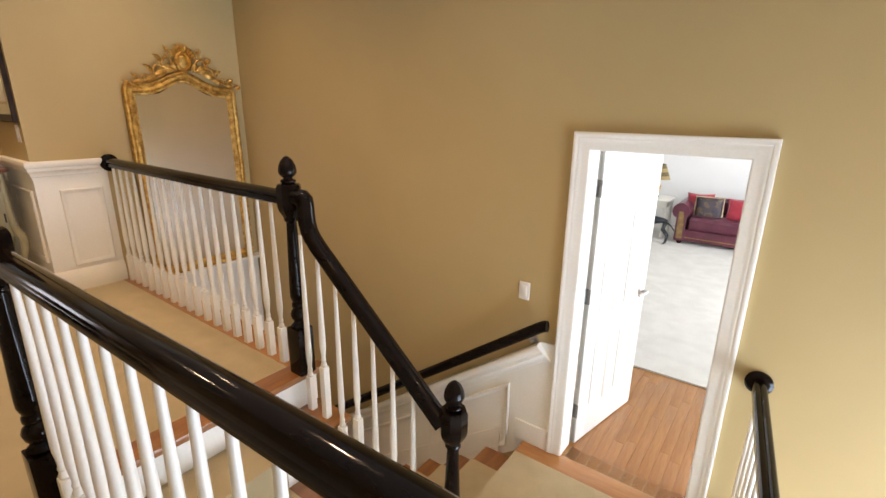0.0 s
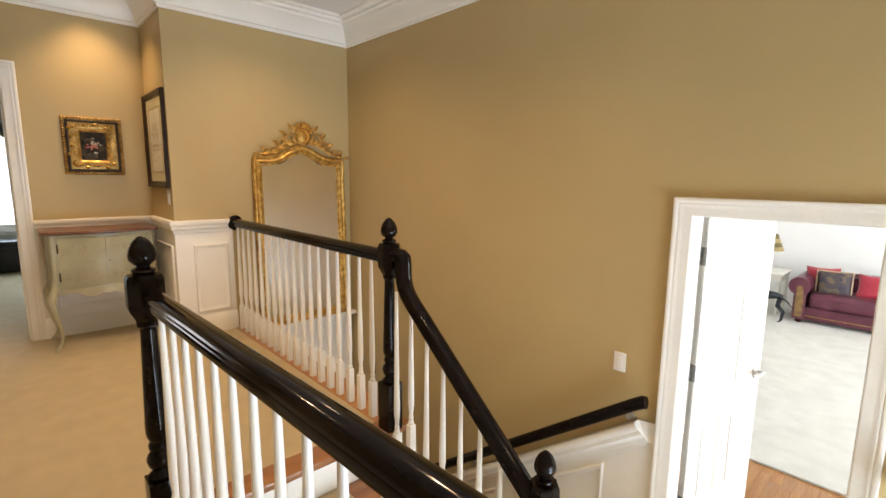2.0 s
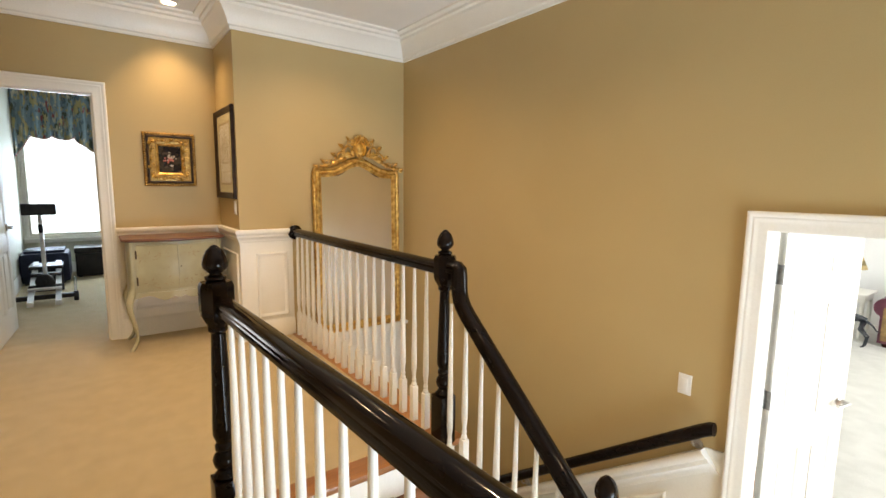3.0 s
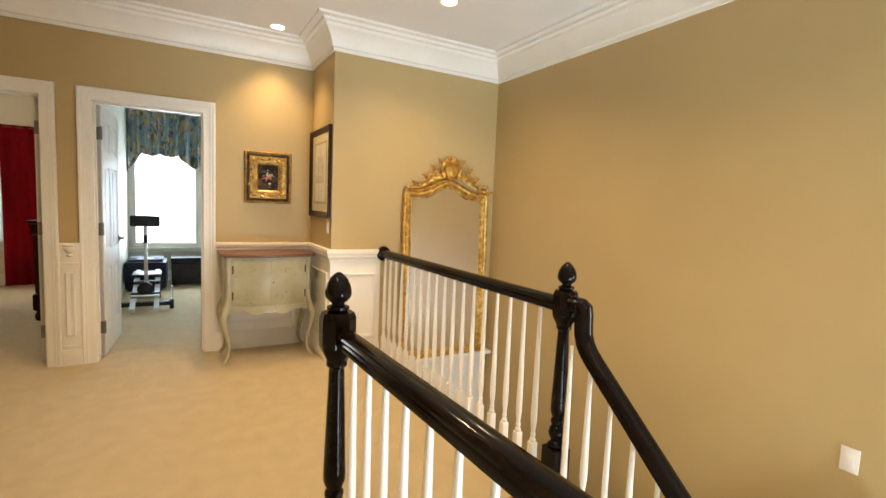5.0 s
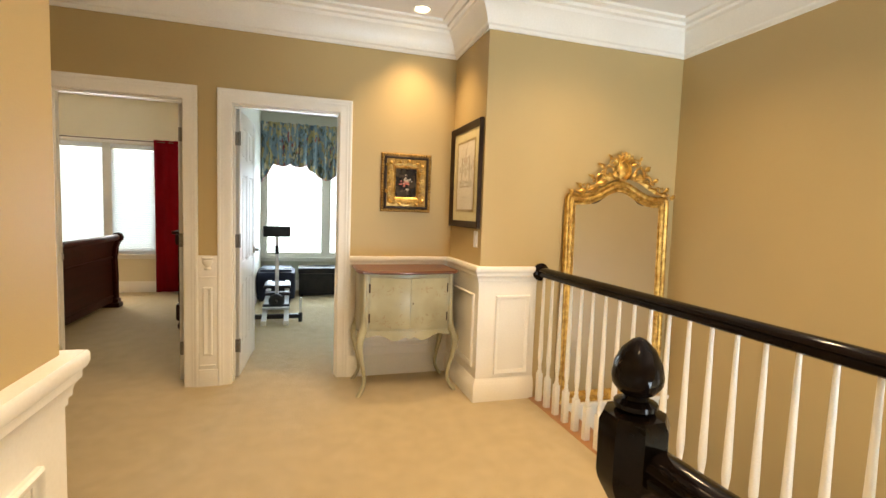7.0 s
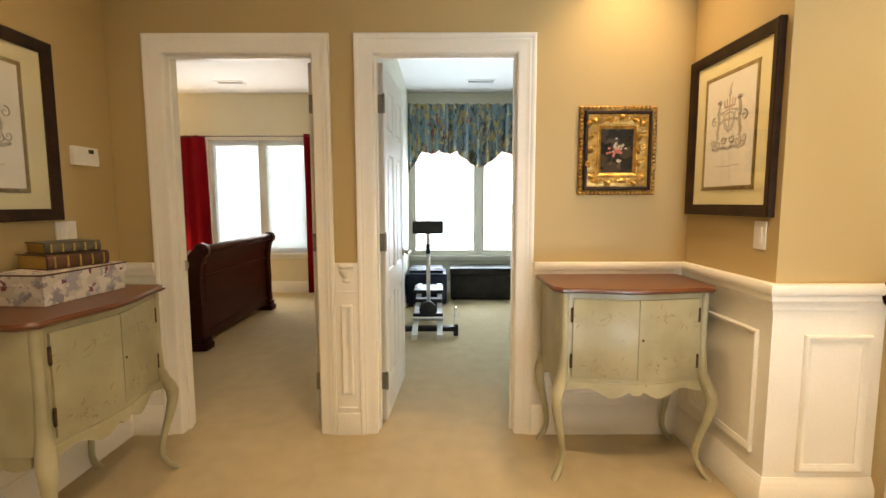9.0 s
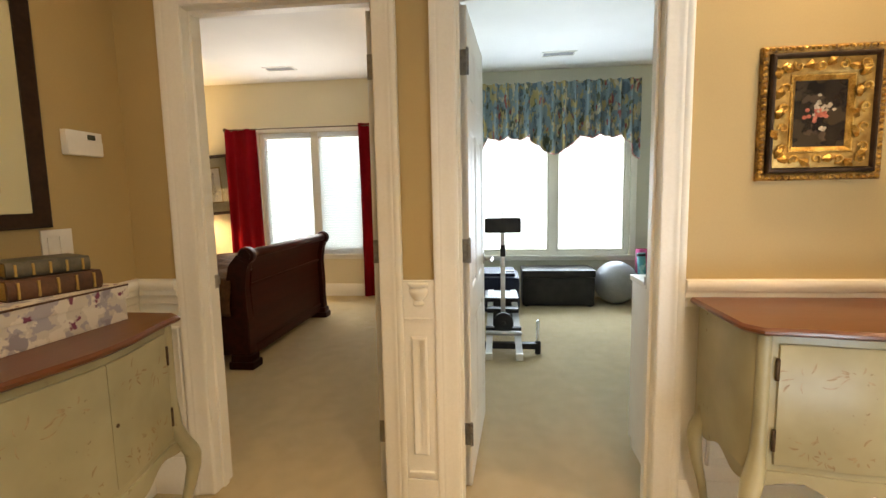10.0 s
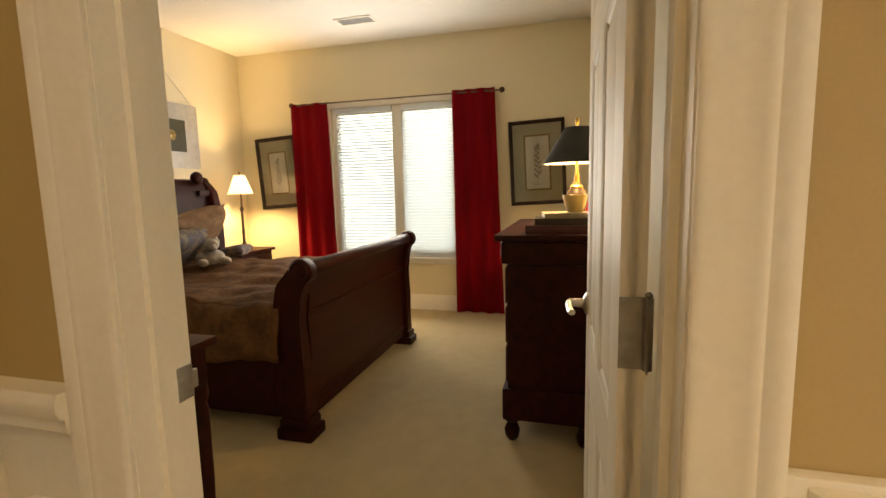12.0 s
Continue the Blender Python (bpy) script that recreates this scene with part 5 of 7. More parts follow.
def curtain(y0, y1, yb0, yb1, z0, z1, folds, seed, label):
    def f(u, v):
        a, c = y0 * (1 - v) + yb0 * v, y1 * (1 - v) + yb1 * v
        ph = 2 * math.pi * folds * u + 0.5 * math.sin(3 * u + seed)
        depth = 0.010 + 0.018 * v
        return Vector((XB + 0.085 + depth * math.sin(ph) + 0.008 * math.sin(5 * v + seed + 9 * u), a + (c - a) * (u + 0.012 * math.sin(ph * 0.5 + 2 * v)), z1 + (z0 - z1) * v + 0.0015 * math.sin(ph)))
    c = thing("curtain", label, "curtain", group="pair of curtains at the bedroom window")
    part("cloth", cloth(B(), f, 72, 24), CRIMSON, c)
    return c


curtain(-3.69, -3.26, -3.70, -3.19, 0.02, 2.215, 3.2, 1.0, "crimson cotton curtain hanging beside the bedside lamp")
curtain(-1.90, -1.47, -1.89, -1.39, 0.012, 2.235, 3.4, 2.6, "crimson cotton curtain hanging beside a framed print")
rod = thing("curtain_rod", "thin bronze curtain rod with ball finials", "curtain rod")
BRONZE = surface("dark_bronze", (0.09, 0.06, 0.035), (0.16, 0.11, 0.07), 40, 0.4, metal=0.8)
part("rod", lathe(B(), [(0.008, -3.66), (0.008, -1.43)], 10, Matrix.Translation((XB + 0.085, 0, 2.205)) @ pose(0, 0, 0, -90, 0, 0)), BRONZE, rod)
for y in (-3.685, -1.405):
    part("finial", ball(B(), XB + 0.085, y, 2.205, 0.028), BRONZE, rod, "round bronze finial")
for y in (-3.60, -1.50):
    part("bracket", box(B(), XB, XB + 0.085, y - 0.008, y + 0.008, 2.185, 2.197, 0.002), BRONZE, rod)
# baseboards of the rooms
for nm, pts in (("baseboard_bedroom", [(XWB - 0.012, YB1 - 0.05), (XB, YB1 - 0.05), (XB, YB0), (XWB - 0.012, YB0)]), ("baseboard_gym", [(XWB - 0.012, YG1), (XB, YG1), (XB, YB1 + 0.05), (XWB - 0.012, YB1 + 0.05)])):
    structure(nm, sweep(B(), BASE, [(x, y, 0) for x, y in pts], Z), WHITE, "white painted baseboard", "moulding")


# even grey that stands in for the shade behind the vent slats
DUCT_SHADE = surface("grey_duct_shade", (0.26, 0.26, 0.26), (0.34, 0.34, 0.34), 20, 0.6)


def vent(x, y, label):
    v = thing("ceiling_vent", label, "air vent", Matrix.Translation((x, y, ZC + 0.001)))
    part("frame", sweep(B(), [(0, 0), (0, -0.008), (0.012, -0.012), (0.02, -0.008), (0.02, 0)], [(-0.085, -0.18, 0), (0.085, -0.18, 0), (0.085, 0.18, 0), (-0.085, 0.18, 0)], Z, closed=True), WHITE, v)
    part("backing", box(B(), -0.066, 0.066, -0.161, 0.161, -0.0015, -0.0005), DUCT_SHADE, v, "grey sheet for the shade inside the duct")
    for k in range(9):
        part("slat", box(B(), -0.063, 0.063, -0.002, 0.002, -0.009, -0.001, 0, pose(0, -0.14 + 0.035 * k, 0, 35, 0, 0)), STEEL, v, "angled metal slat")


vent(-8.09, -2.65, "white metal ceiling air vent in the bedroom")
vent(-8.06, 0.51, "white metal ceiling air vent in the exercise room")

# ---- bedroom ----
BEDDING = surface("brown_rumpled_cover", (0.062, 0.026, 0.010), (0.135, 0.062, 0.024), 7, 0.8, bump=0.6, fine=34, spec=0.2)
BEDDING_2 = marks("dark_patterned_cloth", (0.055, 0.04, 0.045), [((0.12, 0.085, 0.05), 0.52, 4.0), ((0.03, 0.03, 0.05), 0.58, 8.0)], 12, 0.75, 4)
bed = thing("sleigh_bed", "dark mahogany sleigh bed made up with brown bedding", "bed", Matrix.Translation((-6.81, -3.18, 0)))


def sleigh(y, top, out, w, name, label):
    """A curved sleigh end board; out is the way in which its top rolls over."""
    s = out
    side = [(-0.032, 0.075), (0.030, 0.075), (0.030, 0.42), (0.022, top - 0.33), (0.030, top - 0.20), (0.055, top - 0.10), (0.085, top - 0.055)]
    inner = [(0.03, top - 0.015), (-0.005, top - 0.08), (-0.022, top - 0.19), (-0.032, top - 0.33), (-0.032, 0.42)]
    g = Matrix(((0, 0, 1, 0), (s, 0, 0, y), (0, 1, 0, 0), (0, 0, 0, 1)))
    gp = Matrix(((0, 0, 1, 0), (s * 1.35, 0, 0, y - s * 0.01), (0, 1, 0, 0), (0, 0, 0, 1)))
    end = part(name, prism(B(), side + [(0.07, top - 0.005)] + inner, -w / 2, w / 2, g), WOOD_RED, bed, label)
    part("top_roll", lathe(B(), [(0.036, -w / 2 - 0.004), (0.038, -w / 2), (0.038, w / 2), (0.036, w / 2 + 0.004)], 18, Matrix.Translation((0, y + s * 0.075, top - 0.04)) @ pose(0, 0, 0, 0, 90, 0)), WOOD_RED, end, "rolled top rail")
    for e in (1, -1):
        bm = lathe(B(), [(0.058, -0.03), (0.064, -0.02), (0.064, 0.030), (0.048, 0.046), (0.042, 0.040), (0.020, 0.048)], 20, Matrix.Translation((e * w / 2, y + s * 0.075, top - 0.045)) @ pose(0, 0, 0, 0, 90 * e, 0))
        part("scroll_end", bm, WOOD_RED, end, "carved round scroll end")
        bm = B()
        post = [(-0.075, 0.16), (0.06, 0.16), (0.06, 0.40), (0.048, top - 0.30), (0.060, top - 0.17), (0.09, top - 0.085), (0.02, top - 0.03), (-0.04, top - 0.12), (-0.07, top - 0.30)]
        prism(bm, post, e * w / 2 - 0.045, e * w / 2 + 0.045, gp)
        bmesh.ops.bevel(bm, geom=bm.edges[:], offset=0.008, segments=2, affect="EDGES")
        part("post", bm, WOOD_RED, end, "curved post")
        foot = B()
        box(foot, e * w / 2 - 0.09, e * w / 2 + 0.06, y - 0.10, y + 0.10, 0.0, 0.06, 0.014), box(foot, e * w / 2 - 0.075, e * w / 2 + 0.052, y - 0.085, y + 0.085, 0.06, 0.11, 0.014), box(foot, e * w / 2 - 0.06, e * w / 2 + 0.045, y - 0.07, y + 0.07, 0.11, 0.17, 0.012)
        part("foot", foot, WOOD_RED, end, "stepped bracket foot")
    for z in (0.14, top - 0.30):
        part("moulding", box(B(), -w / 2 + 0.036, w / 2 - 0.036, y + s * 0.028 - 0.008, y + s * 0.028 + 0.012, z, z + 0.022, 0.005), WOOD_RED, end)
    return end


sleigh(1.06, 0.925, 1, 1.56, "footboard", "curved mahogany footboard")
head = sleigh(-0.92, 1.42, -1, 1.92, "headboard", "tall curved mahogany headboard")
for e in (1, -1):
    part("finial", ball(B(), e * 0.80, -0.90, 1.425, 0.06, 0.05, 0.06), WOOD_RED, head, "rounded scroll finial")
    part("shoulder", box(B(), e * 0.90 - 0.075, e * 0.90 + 0.105, -0.965, -0.87, 1.26, 1.315, 0.02), WOOD_RED, head, "stepped shoulder moulding")
for e in (1, -1):
    part("side_rail", box(B(), e * 0.775 - 0.018, e * 0.775 + 0.018, -0.90, 1.03, 0.10, 0.46, 0.006), WOOD_RED, bed, "mahogany side rail")
part("mattress", box(B(), -0.74, 0.74, -0.87, 1.01, 0.36, 0.66, 0.05), surface("white_ticking", (0.6, 0.58, 0.53), (0.66, 0.64, 0.6), 10, 0.9, bump=0.2), bed, "mattress")


def cover(u, v):
    """The bedspread, over the mattress and down both sides."""
    s = -1.10 + 2.20 * u
    side = max(0.0, abs(s) - 0.80)
    x = math.copysign(min(abs(s), 0.80) + 0.02 * min(1, side * 20), s)
    y = -0.86 + 1.87 * v
    wob = noise.noise(Vector((s * 3.2, y * 3.0, 0.3)))
    fine = noise.noise(Vector((s * 9, y * 8, 1.3)))
    z = 0.705 - side + 0.036 * wob + 0.028 * fine
    if side:
        x += math.copysign(0.02 + 0.03 * math.sin(y * 13 + 2 * wob), s) * min(1, side * 5)
        z += 0.01 * math.sin(y * 9)
    return Vector((x, y, z))


spread = thing("bedspread", "rumpled brown bedspread over the bed", "bedspread", Matrix.Translation((-6.80, -3.18, 0)))
for nm, u0, u1, lab in (("top_cover", 9, 55, "rumpled brown cloth top"), ("side_drape", 0, 9, "hanging brown cloth side"), ("side_drape", 55, 64, "hanging brown cloth side")):
    bm = B()
    g = [[bm.verts.new(cover(u / 64, v / 48)) for u in range(u0, u1 + 1)] for v in range(49)]
    for v in range(48):
        for u in range(u1 - u0):
            bm.faces.new((g[v][u], g[v][u + 1], g[v + 1][u + 1], g[v + 1][u]))
    part(nm, bm, BEDDING, spread, lab).modifiers.new("thickness", "SOLIDIFY").thickness = 0.018


def pillow(m, w, h, t, mat, label, cat="pillow", fringe=None):
    p = thing("pillow", label, cat, m)
    bm = B()
    n = 14
    for s in (1, -1):
        g = []
        for j in range(n + 1):
            row = []
            for i in range(n + 1):
                u, v = 2 * i / n - 1, 2 * j / n - 1
                pinch = 1 - 0.10 * (1 - abs(u) ** 2) * abs(v) ** 6 - 0.10 * (1 - abs(v) ** 2) * abs(u) ** 6
                d = max(0.0, (1 - u ** 4) * (1 - v ** 4)) ** 0.5
                d *= 1 + 0.10 * noise.noise(Vector((u * 2, v * 2, s + w * 10)))
                row.append(bm.verts.new((u * w / 2 * pinch, v * h / 2 * pinch, s * t / 2 * d)))
            g.append(row)
        for j in range(n):
            for i in range(n):
                bm.faces.new((g[j][i], g[j][i + 1], g[j + 1][i + 1], g[j + 1][i]))
    bmesh.ops.remove_doubles(bm, verts=bm.verts, dist=0.0004)
    part("cushion", bm, mat, p)
    if fringe:
        bm = B()
        k = 30
        pts = []
        for sx, sy, ex, ey in ((-1, -1, 1, -1), (1, -1, 1, 1), (1, 1, -1, 1), (-1, 1, -1, -1)):
            for i in range(k // 4):
                u = i / (k // 4)
                pts.append(((sx + (ex - sx) * u) * w / 2 * 0.985, (sy + (ey - sy) * u) * h / 2 * 0.985, 0))
        sweep(bm, round_prof(0.02, 0.022, 8), pts, (0, 0, 1), closed=True)
        part("fringe", bm, fringe, p, "pale trimmed edge")
    return p


PILLOW_BR = surface("brown_velvet", (0.115, 0.062, 0.03), (0.19, 0.11, 0.06), 8, 0.85, bump=0.25, fine=40, spec=0.2)
pillow(Matrix.Translation((-7.25, -3.86, 0.925)) @ pose(0, 0, 0, 58, 9, 8), 0.74, 0.50, 0.24, PILLOW_BR, "large taupe bed pillow propped against the headboard")
pillow(Matrix.Translation((-6.42, -3.86, 0.925)) @ pose(0, 0, 0, 58, -7, -6), 0.74, 0.50, 0.24, PILLOW_BR, "large taupe bed pillow propped against the headboard")
pillow(Matrix.Translation((-6.82, -3.58, 0.87)) @ pose(0, 0, 0, 50, 0, 12), 0.46, 0.36, 0.16, BEDDING_2, "dark patterned throw pillow on the bed")
pillow(Matrix.Translation((-7.52, -3.66, 0.765)) @ pose(0, 0, 0, 8, 0, 20), 0.34, 0.26, 0.10, BEDDING_2, "small dark patterned pillow lying on bedspread")
PLUSH = surface("brown_white_plush", (0.12, 0.075, 0.04), (0.50, 0.44, 0.36), 11, 0.95, bump=0.7, fine=240, sheen=0.4)
bm = B()
for x, y, z, a, c, e in ((0, 0, 0.06, 0.11, 0.075, 0.06), (0.0, -0.02, 0.155, 0.062, 0.055, 0.055), (0.0, -0.07, 0.14, 0.03, 0.035, 0.026), (-0.055, 0.0, 0.17, 0.02, 0.03, 0.045), (0.055, 0.0, 0.17, 0.02, 0.03, 0.045), (0.09, -0.07, 0.03, 0.035, 0.07, 0.03), (-0.08, -0.07, 0.03, 0.035, 0.07, 0.03), (0.06, 0.06, 0.03, 0.04, 0.05, 0.03)):
    ball(bm, x, y, z, a, c, e, sub=3)
dogtoy = new("plush_toy", mesh_of("plush_toy", bm, PLUSH))
dogtoy.matrix_basis = Matrix.Translation((-7.05, -3.50, 0.722)) @ pose(0, 0, 0, 0, 0, 150)
tagged(dogtoy, "small brown and white plush toy dog on the bed", "plush toy")

# nightstand and bedside lamp
ns = thing("nightstand", "dark mahogany nightstand beside the bed", "nightstand", Matrix.Translation((-8.18, -4.13, 0)))
part("body", box(B(), -0.25, 0.25, -0.21, 0.21, 0.12, 0.66, 0.006), WOOD_RED, ns)
part("top", box(B(), -0.28, 0.28, -0.235, 0.24, 0.66, 0.69, 0.01), WOOD_RED, ns)
for x in (-0.21, 0.21):
    for y in (-0.17, 0.17):
        part("foot", lathe(B(), [(0.018, 0), (0.03, 0.02), (0.034, 0.05), (0.022, 0.09), (0.03, 0.12)], 12, Matrix.Translation((x, y, 0))), WOOD_RED, ns)
for z in (0.2, 0.43):
    part("drawer", box(B(), -0.22, 0.22, 0.205, 0.222, z, z + 0.2, 0.006), WOOD_RED, ns, "mahogany drawer front")


def shade_mat(name, colour, strength):
    m, n, l, b = nodes_of(name)
    b.inputs["Base Color"].default_value, b.inputs["Roughness"].default_value = (*colour, 1), 0.9
    thin, mix = n.new("ShaderNodeBsdfTranslucent"), n.new("ShaderNodeMixShader")
    thin.inputs[0].default_value = (*colour, 1)
    mix.inputs[0].default_value = 0.55
    l.new(b.outputs[0], mix.inputs[1]), l.new(thin.outputs[0], mix.inputs[2]), l.new(mix.outputs[0], n["Material Output"].inputs[0])
    b.inputs["Emission Color"].default_value, b.inputs["Emission Strength"].default_value = (1.0, 0.83, 0.55, 1), strength
    return m


SHADE_LIT = shade_mat("lit_cream_shade", (0.85, 0.78, 0.64), 2.2)
SHADE_K = surface("dark_slate_shade", (0.012, 0.014, 0.016), (0.022, 0.025, 0.028), 12, 0.7)
BRASS = surface("aged_brass", (0.42, 0.27, 0.08), (0.62, 0.43, 0.15), 30, 0.3, metal=0.95)


def open_shade(bm, r0, r1, z0, z1, seg=24, t=0.003):
    return lathe_ring(bm, [(r0, z0), (r1, z1), (r1 - t, z1), (r0 - t, z0)], seg)


def lathe_ring(bm, prof, seg):
    rings = [[bm.verts.new((r * math.cos(2 * math.pi * k / seg), r * math.sin(2 * math.pi * k / seg), z)) for k in range(seg)] for r, z in prof]
    for a, c in zip(rings, rings[1:] + rings[:1]):
        for k in range(seg):
            bm.faces.new((a[k], a[(k + 1) % seg], c[(k + 1) % seg], c[k]))
    return bm


lp = thing("table_lamp", "lit bedside lamp with cream shade and dark candlestick base", "table lamp", Matrix.Translation((-8.22, -4.10, 0.69)))
part("base", lathe(B(), [(0.075, 0), (0.075, 0.012), (0.045, 0.025), (0.018, 0.045), (0.024, 0.06), (0.016, 0.08), (0.012, 0.16), (0.018, 0.18), (0.014, 0.20), (0.012, 0.40), (0.02, 0.42), (0.02, 0.435), (0.01, 0.45), (0.008, 0.58), (0.005, 0.78), (0.009, 0.79), (0.004, 0.815)], 16), FRAME_K, lp, "dark turned base")
part("shade", open_shade(B(), 0.125, 0.055, 0.585, 0.775), SHADE_LIT, lp, "lit cream shade")
bulb("bedside_bulb", -8.22, -4.10, 1.37, LAMP_W)

print_picture("botanical_print", Matrix.Translation((XB + 0.002, -3.945, 1.50)) @ pose(0, 0, 0, 90, 0, 90) @ pose(0, 0, 0, 0, 0, 3.5), 0.50, 0.79, "framed botanical print in dark frame beside crimson curtain", False, (0.20, 0.44), 0.04, surface("olive_grey_mat", (0.40, 0.345, 0.22), (0.45, 0.39, 0.26), 5, 0.8))
print_picture("botanical_print", Matrix.Translation((XB + 0.002, -1.075, 1.51)) @ pose(0, 0, 0, 90, 0, 90) @ pose(0, 0, 0, 0, 0, 2.2), 0.53, 0.81, "framed botanical print in dark frame above the dresser", False, (0.22, 0.50), 0.035, surface("olive_grey_mat_2", (0.40, 0.345, 0.22), (0.45, 0.39, 0.26), 5, 0.8))
# panel hanging by cords over the headboard
SILVER = surface("pale_silver_leaf", (0.42, 0.41, 0.38), (0.52, 0.51, 0.48), 12, 0.5, metal=0.25, bump=0.1)
hp = thing("hanging_panel", "pale silver panel with dark centre hung by cords", "wall art", Matrix.Translation((-7.66, YB0, 1.835)) @ pose(0, 0, 0, 90, 0, 180))
part("panel", box(B(), -0.34, 0.34, -0.305, 0.305, 0.004, 0.03, 0.006), SILVER, hp)
part("inset", box(B(), -0.17, 0.17, -0.15, 0.15, 0.03, 0.038, 0.004), surface("dark_moss_inset", (0.035, 0.035, 0.02), (0.06, 0.058, 0.035), 9, 0.6), hp, "dark inset")
part("medallion", lathe(B(), [(0.05, 0), (0.045, 0.006), (0.03, 0.004), (0.02, 0.009)], 18, Matrix.Translation((0, 0, 0.038))), FILLET, hp, "small bronze medallion")
for s in (1, -1):
    part("cord", sweep(B(), round_prof(0.004, 0.004, 6), [(0, 0.575, 0.012), (s * 0.31, 0.30, 0.012)], (0, 0, 1)), SILVER, hp, "pale cord")
part("nail", ball(B(), 0, 0.58, 0.012, 0.012), BRASS, hp, "brass nail head")

# dresser, with lamp, bowl and books
dr = thing("dresser", "tall dark mahogany dresser on turned feet", "dresser", Matrix.Translation((-6.80, -0.86, 0)))
part("body", box(B(), -0.58, 0.575, -0.20, 0.22, 0.13, 0.90, 0.006), WOOD_RED, dr)
part("plinth", box(B(), -0.60, 0.595, -0.225, 0.222, 0.12, 0.28, 0.012), WOOD_RED, dr, "stepped plinth")
part("cornice", box(B(), -0.60, 0.595, -0.23, 0.222, 0.90, 1.015, 0.03), WOOD_RED, dr, "rounded cornice drawer")
part("top", box(B(), -0.62, 0.61, -0.255, 0.23, 1.015, 1.045, 0.008), WOOD_RED, dr)
for x in (-0.55, 0.55):
    for y in (-0.18, 0.17):
        part("foot", lathe(B(), [(0.02, 0), (0.034, 0.02), (0.04, 0.055), (0.028, 0.085), (0.02, 0.095), (0.042, 0.11), (0.042, 0.125)], 14, Matrix.Translation((x, y, 0))), WOOD_RED, dr, "turned bun foot")
for z in (0.30, 0.50, 0.70):
    dw = part("drawer", box(B(), -0.54, 0.54, -0.214, -0.20, z, z + 0.18, 0.006), WOOD_RED, dr, "mahogany drawer front")
    for x in (-0.3, 0.3):
        part("knob", lathe(B(), [(0.008, 0), (0.008, 0.012), (0.016, 0.02), (0.012, 0.028)], 12, Matrix.Translation((x, -0.214, z + 0.09)) @ pose(0, 0, 0, 90, 0, 0)), BRASS, dw, "brass knob")
BOOKS = [(0.34, 0.29, 0.040, (0.05, 0.008, 0.01)), (0.30, 0.26, 0.032, (0.03, 0.018, 0.014)), (0.25, 0.22, 0.022, (0.20, 0.17, 0.13))]
z = 1.0455
for k, (w, d, h, col) in enumerate(BOOKS):
    bk = thing("book", "hardback book in a stack on the dresser", "book", Matrix.Translation((-6.40, -0.80 + 0.012 * k, z)) @ pose(0, 0, 0, 0, 0, 88 + 5 * k), "stack of books on the dresser")
    cm = surface("book_cloth", col, tuple(min(1, c * 1.5 + 0.005) for c in col), 10, 0.5)
    for zz in (0, h - 0.003):
        part("cover", box(B(), -w / 2, w / 2, -d / 2, d / 2, zz, zz + 0.003, 0.0008), cm, bk)
    part("spine", box(B(), -w / 2, w / 2, -d / 2 - 0.003, -d / 2, 0, h, 0.001), cm, bk)
    part("page_block", box(B(), -w / 2 + 0.005, w / 2 - 0.005, -d / 2 + 0.001, d / 2 - 0.006, 0.003, h - 0.003), PAPER, bk, "pale pages")
    z += h + 0.0003
bowl = thing("bowl", "small pale yellow bowl on the stacked books", "bowl", Matrix.Translation((-6.42, -0.745, z)))
part("body", lathe_ring(B(), [(0.036, 0.0), (0.040, 0.008), (0.052, 0.04), (0.062, 0.085), (0.058, 0.085), (0.047, 0.04), (0.03, 0.012), (0.001, 0.010), (0.001, 0.0)], 22), surface("yellow_glaze", (0.52, 0.38, 0.14), (0.62, 0.47, 0.20), 10, 0.35), bowl)
dl = thing("table_lamp", "brass urn table lamp with dark slate shade on dresser", "table lamp", Matrix.Translation((-6.66, -0.735, 1.045)))
part("foot", lathe(B(), [(0.075, 0), (0.075, 0.014), (0.05, 0.024), (0.028, 0.034), (0.024, 0.05)], 20), BRASS, dl, "brass foot")
part("urn", lathe(B(), [(0.024, 0.05), (0.045, 0.085), (0.058, 0.13), (0.060, 0.165), (0.046, 0.20), (0.026, 0.215), (0.03, 0.225), (0.022, 0.24)], 20), FRAME_K, dl, "dark glazed urn")
part("neck", lathe(B(), [(0.034, 0.212), (0.036, 0.222), (0.022, 0.235), (0.012, 0.26), (0.016, 0.275), (0.008, 0.30), (0.006, 0.545), (0.012, 0.555), (0.012, 0.575), (0.004, 0.59)], 14), BRASS, dl, "brass neck and finial")
part("shade", open_shade(B(), 0.185, 0.065, 0.345, 0.535), SHADE_K, dl, "dark slate coolie shade")
part("lining", open_shade(B(), 0.180, 0.060, 0.348, 0.532, 24, 0.002), SHADE_LIT, dl, "lit pale lining")
bulb("dresser_bulb", -6.66, -0.735, 1.44, LAMP_W * 0.5)
red = pillow(Matrix.Translation((-7.02, -0.70, 1.115)) @ pose(0, 0, 0, 80, 0, 0), 0.34, 0.15, 0.10, CRIMSON, "small crimson cushion on top of the dresser", "cushion")
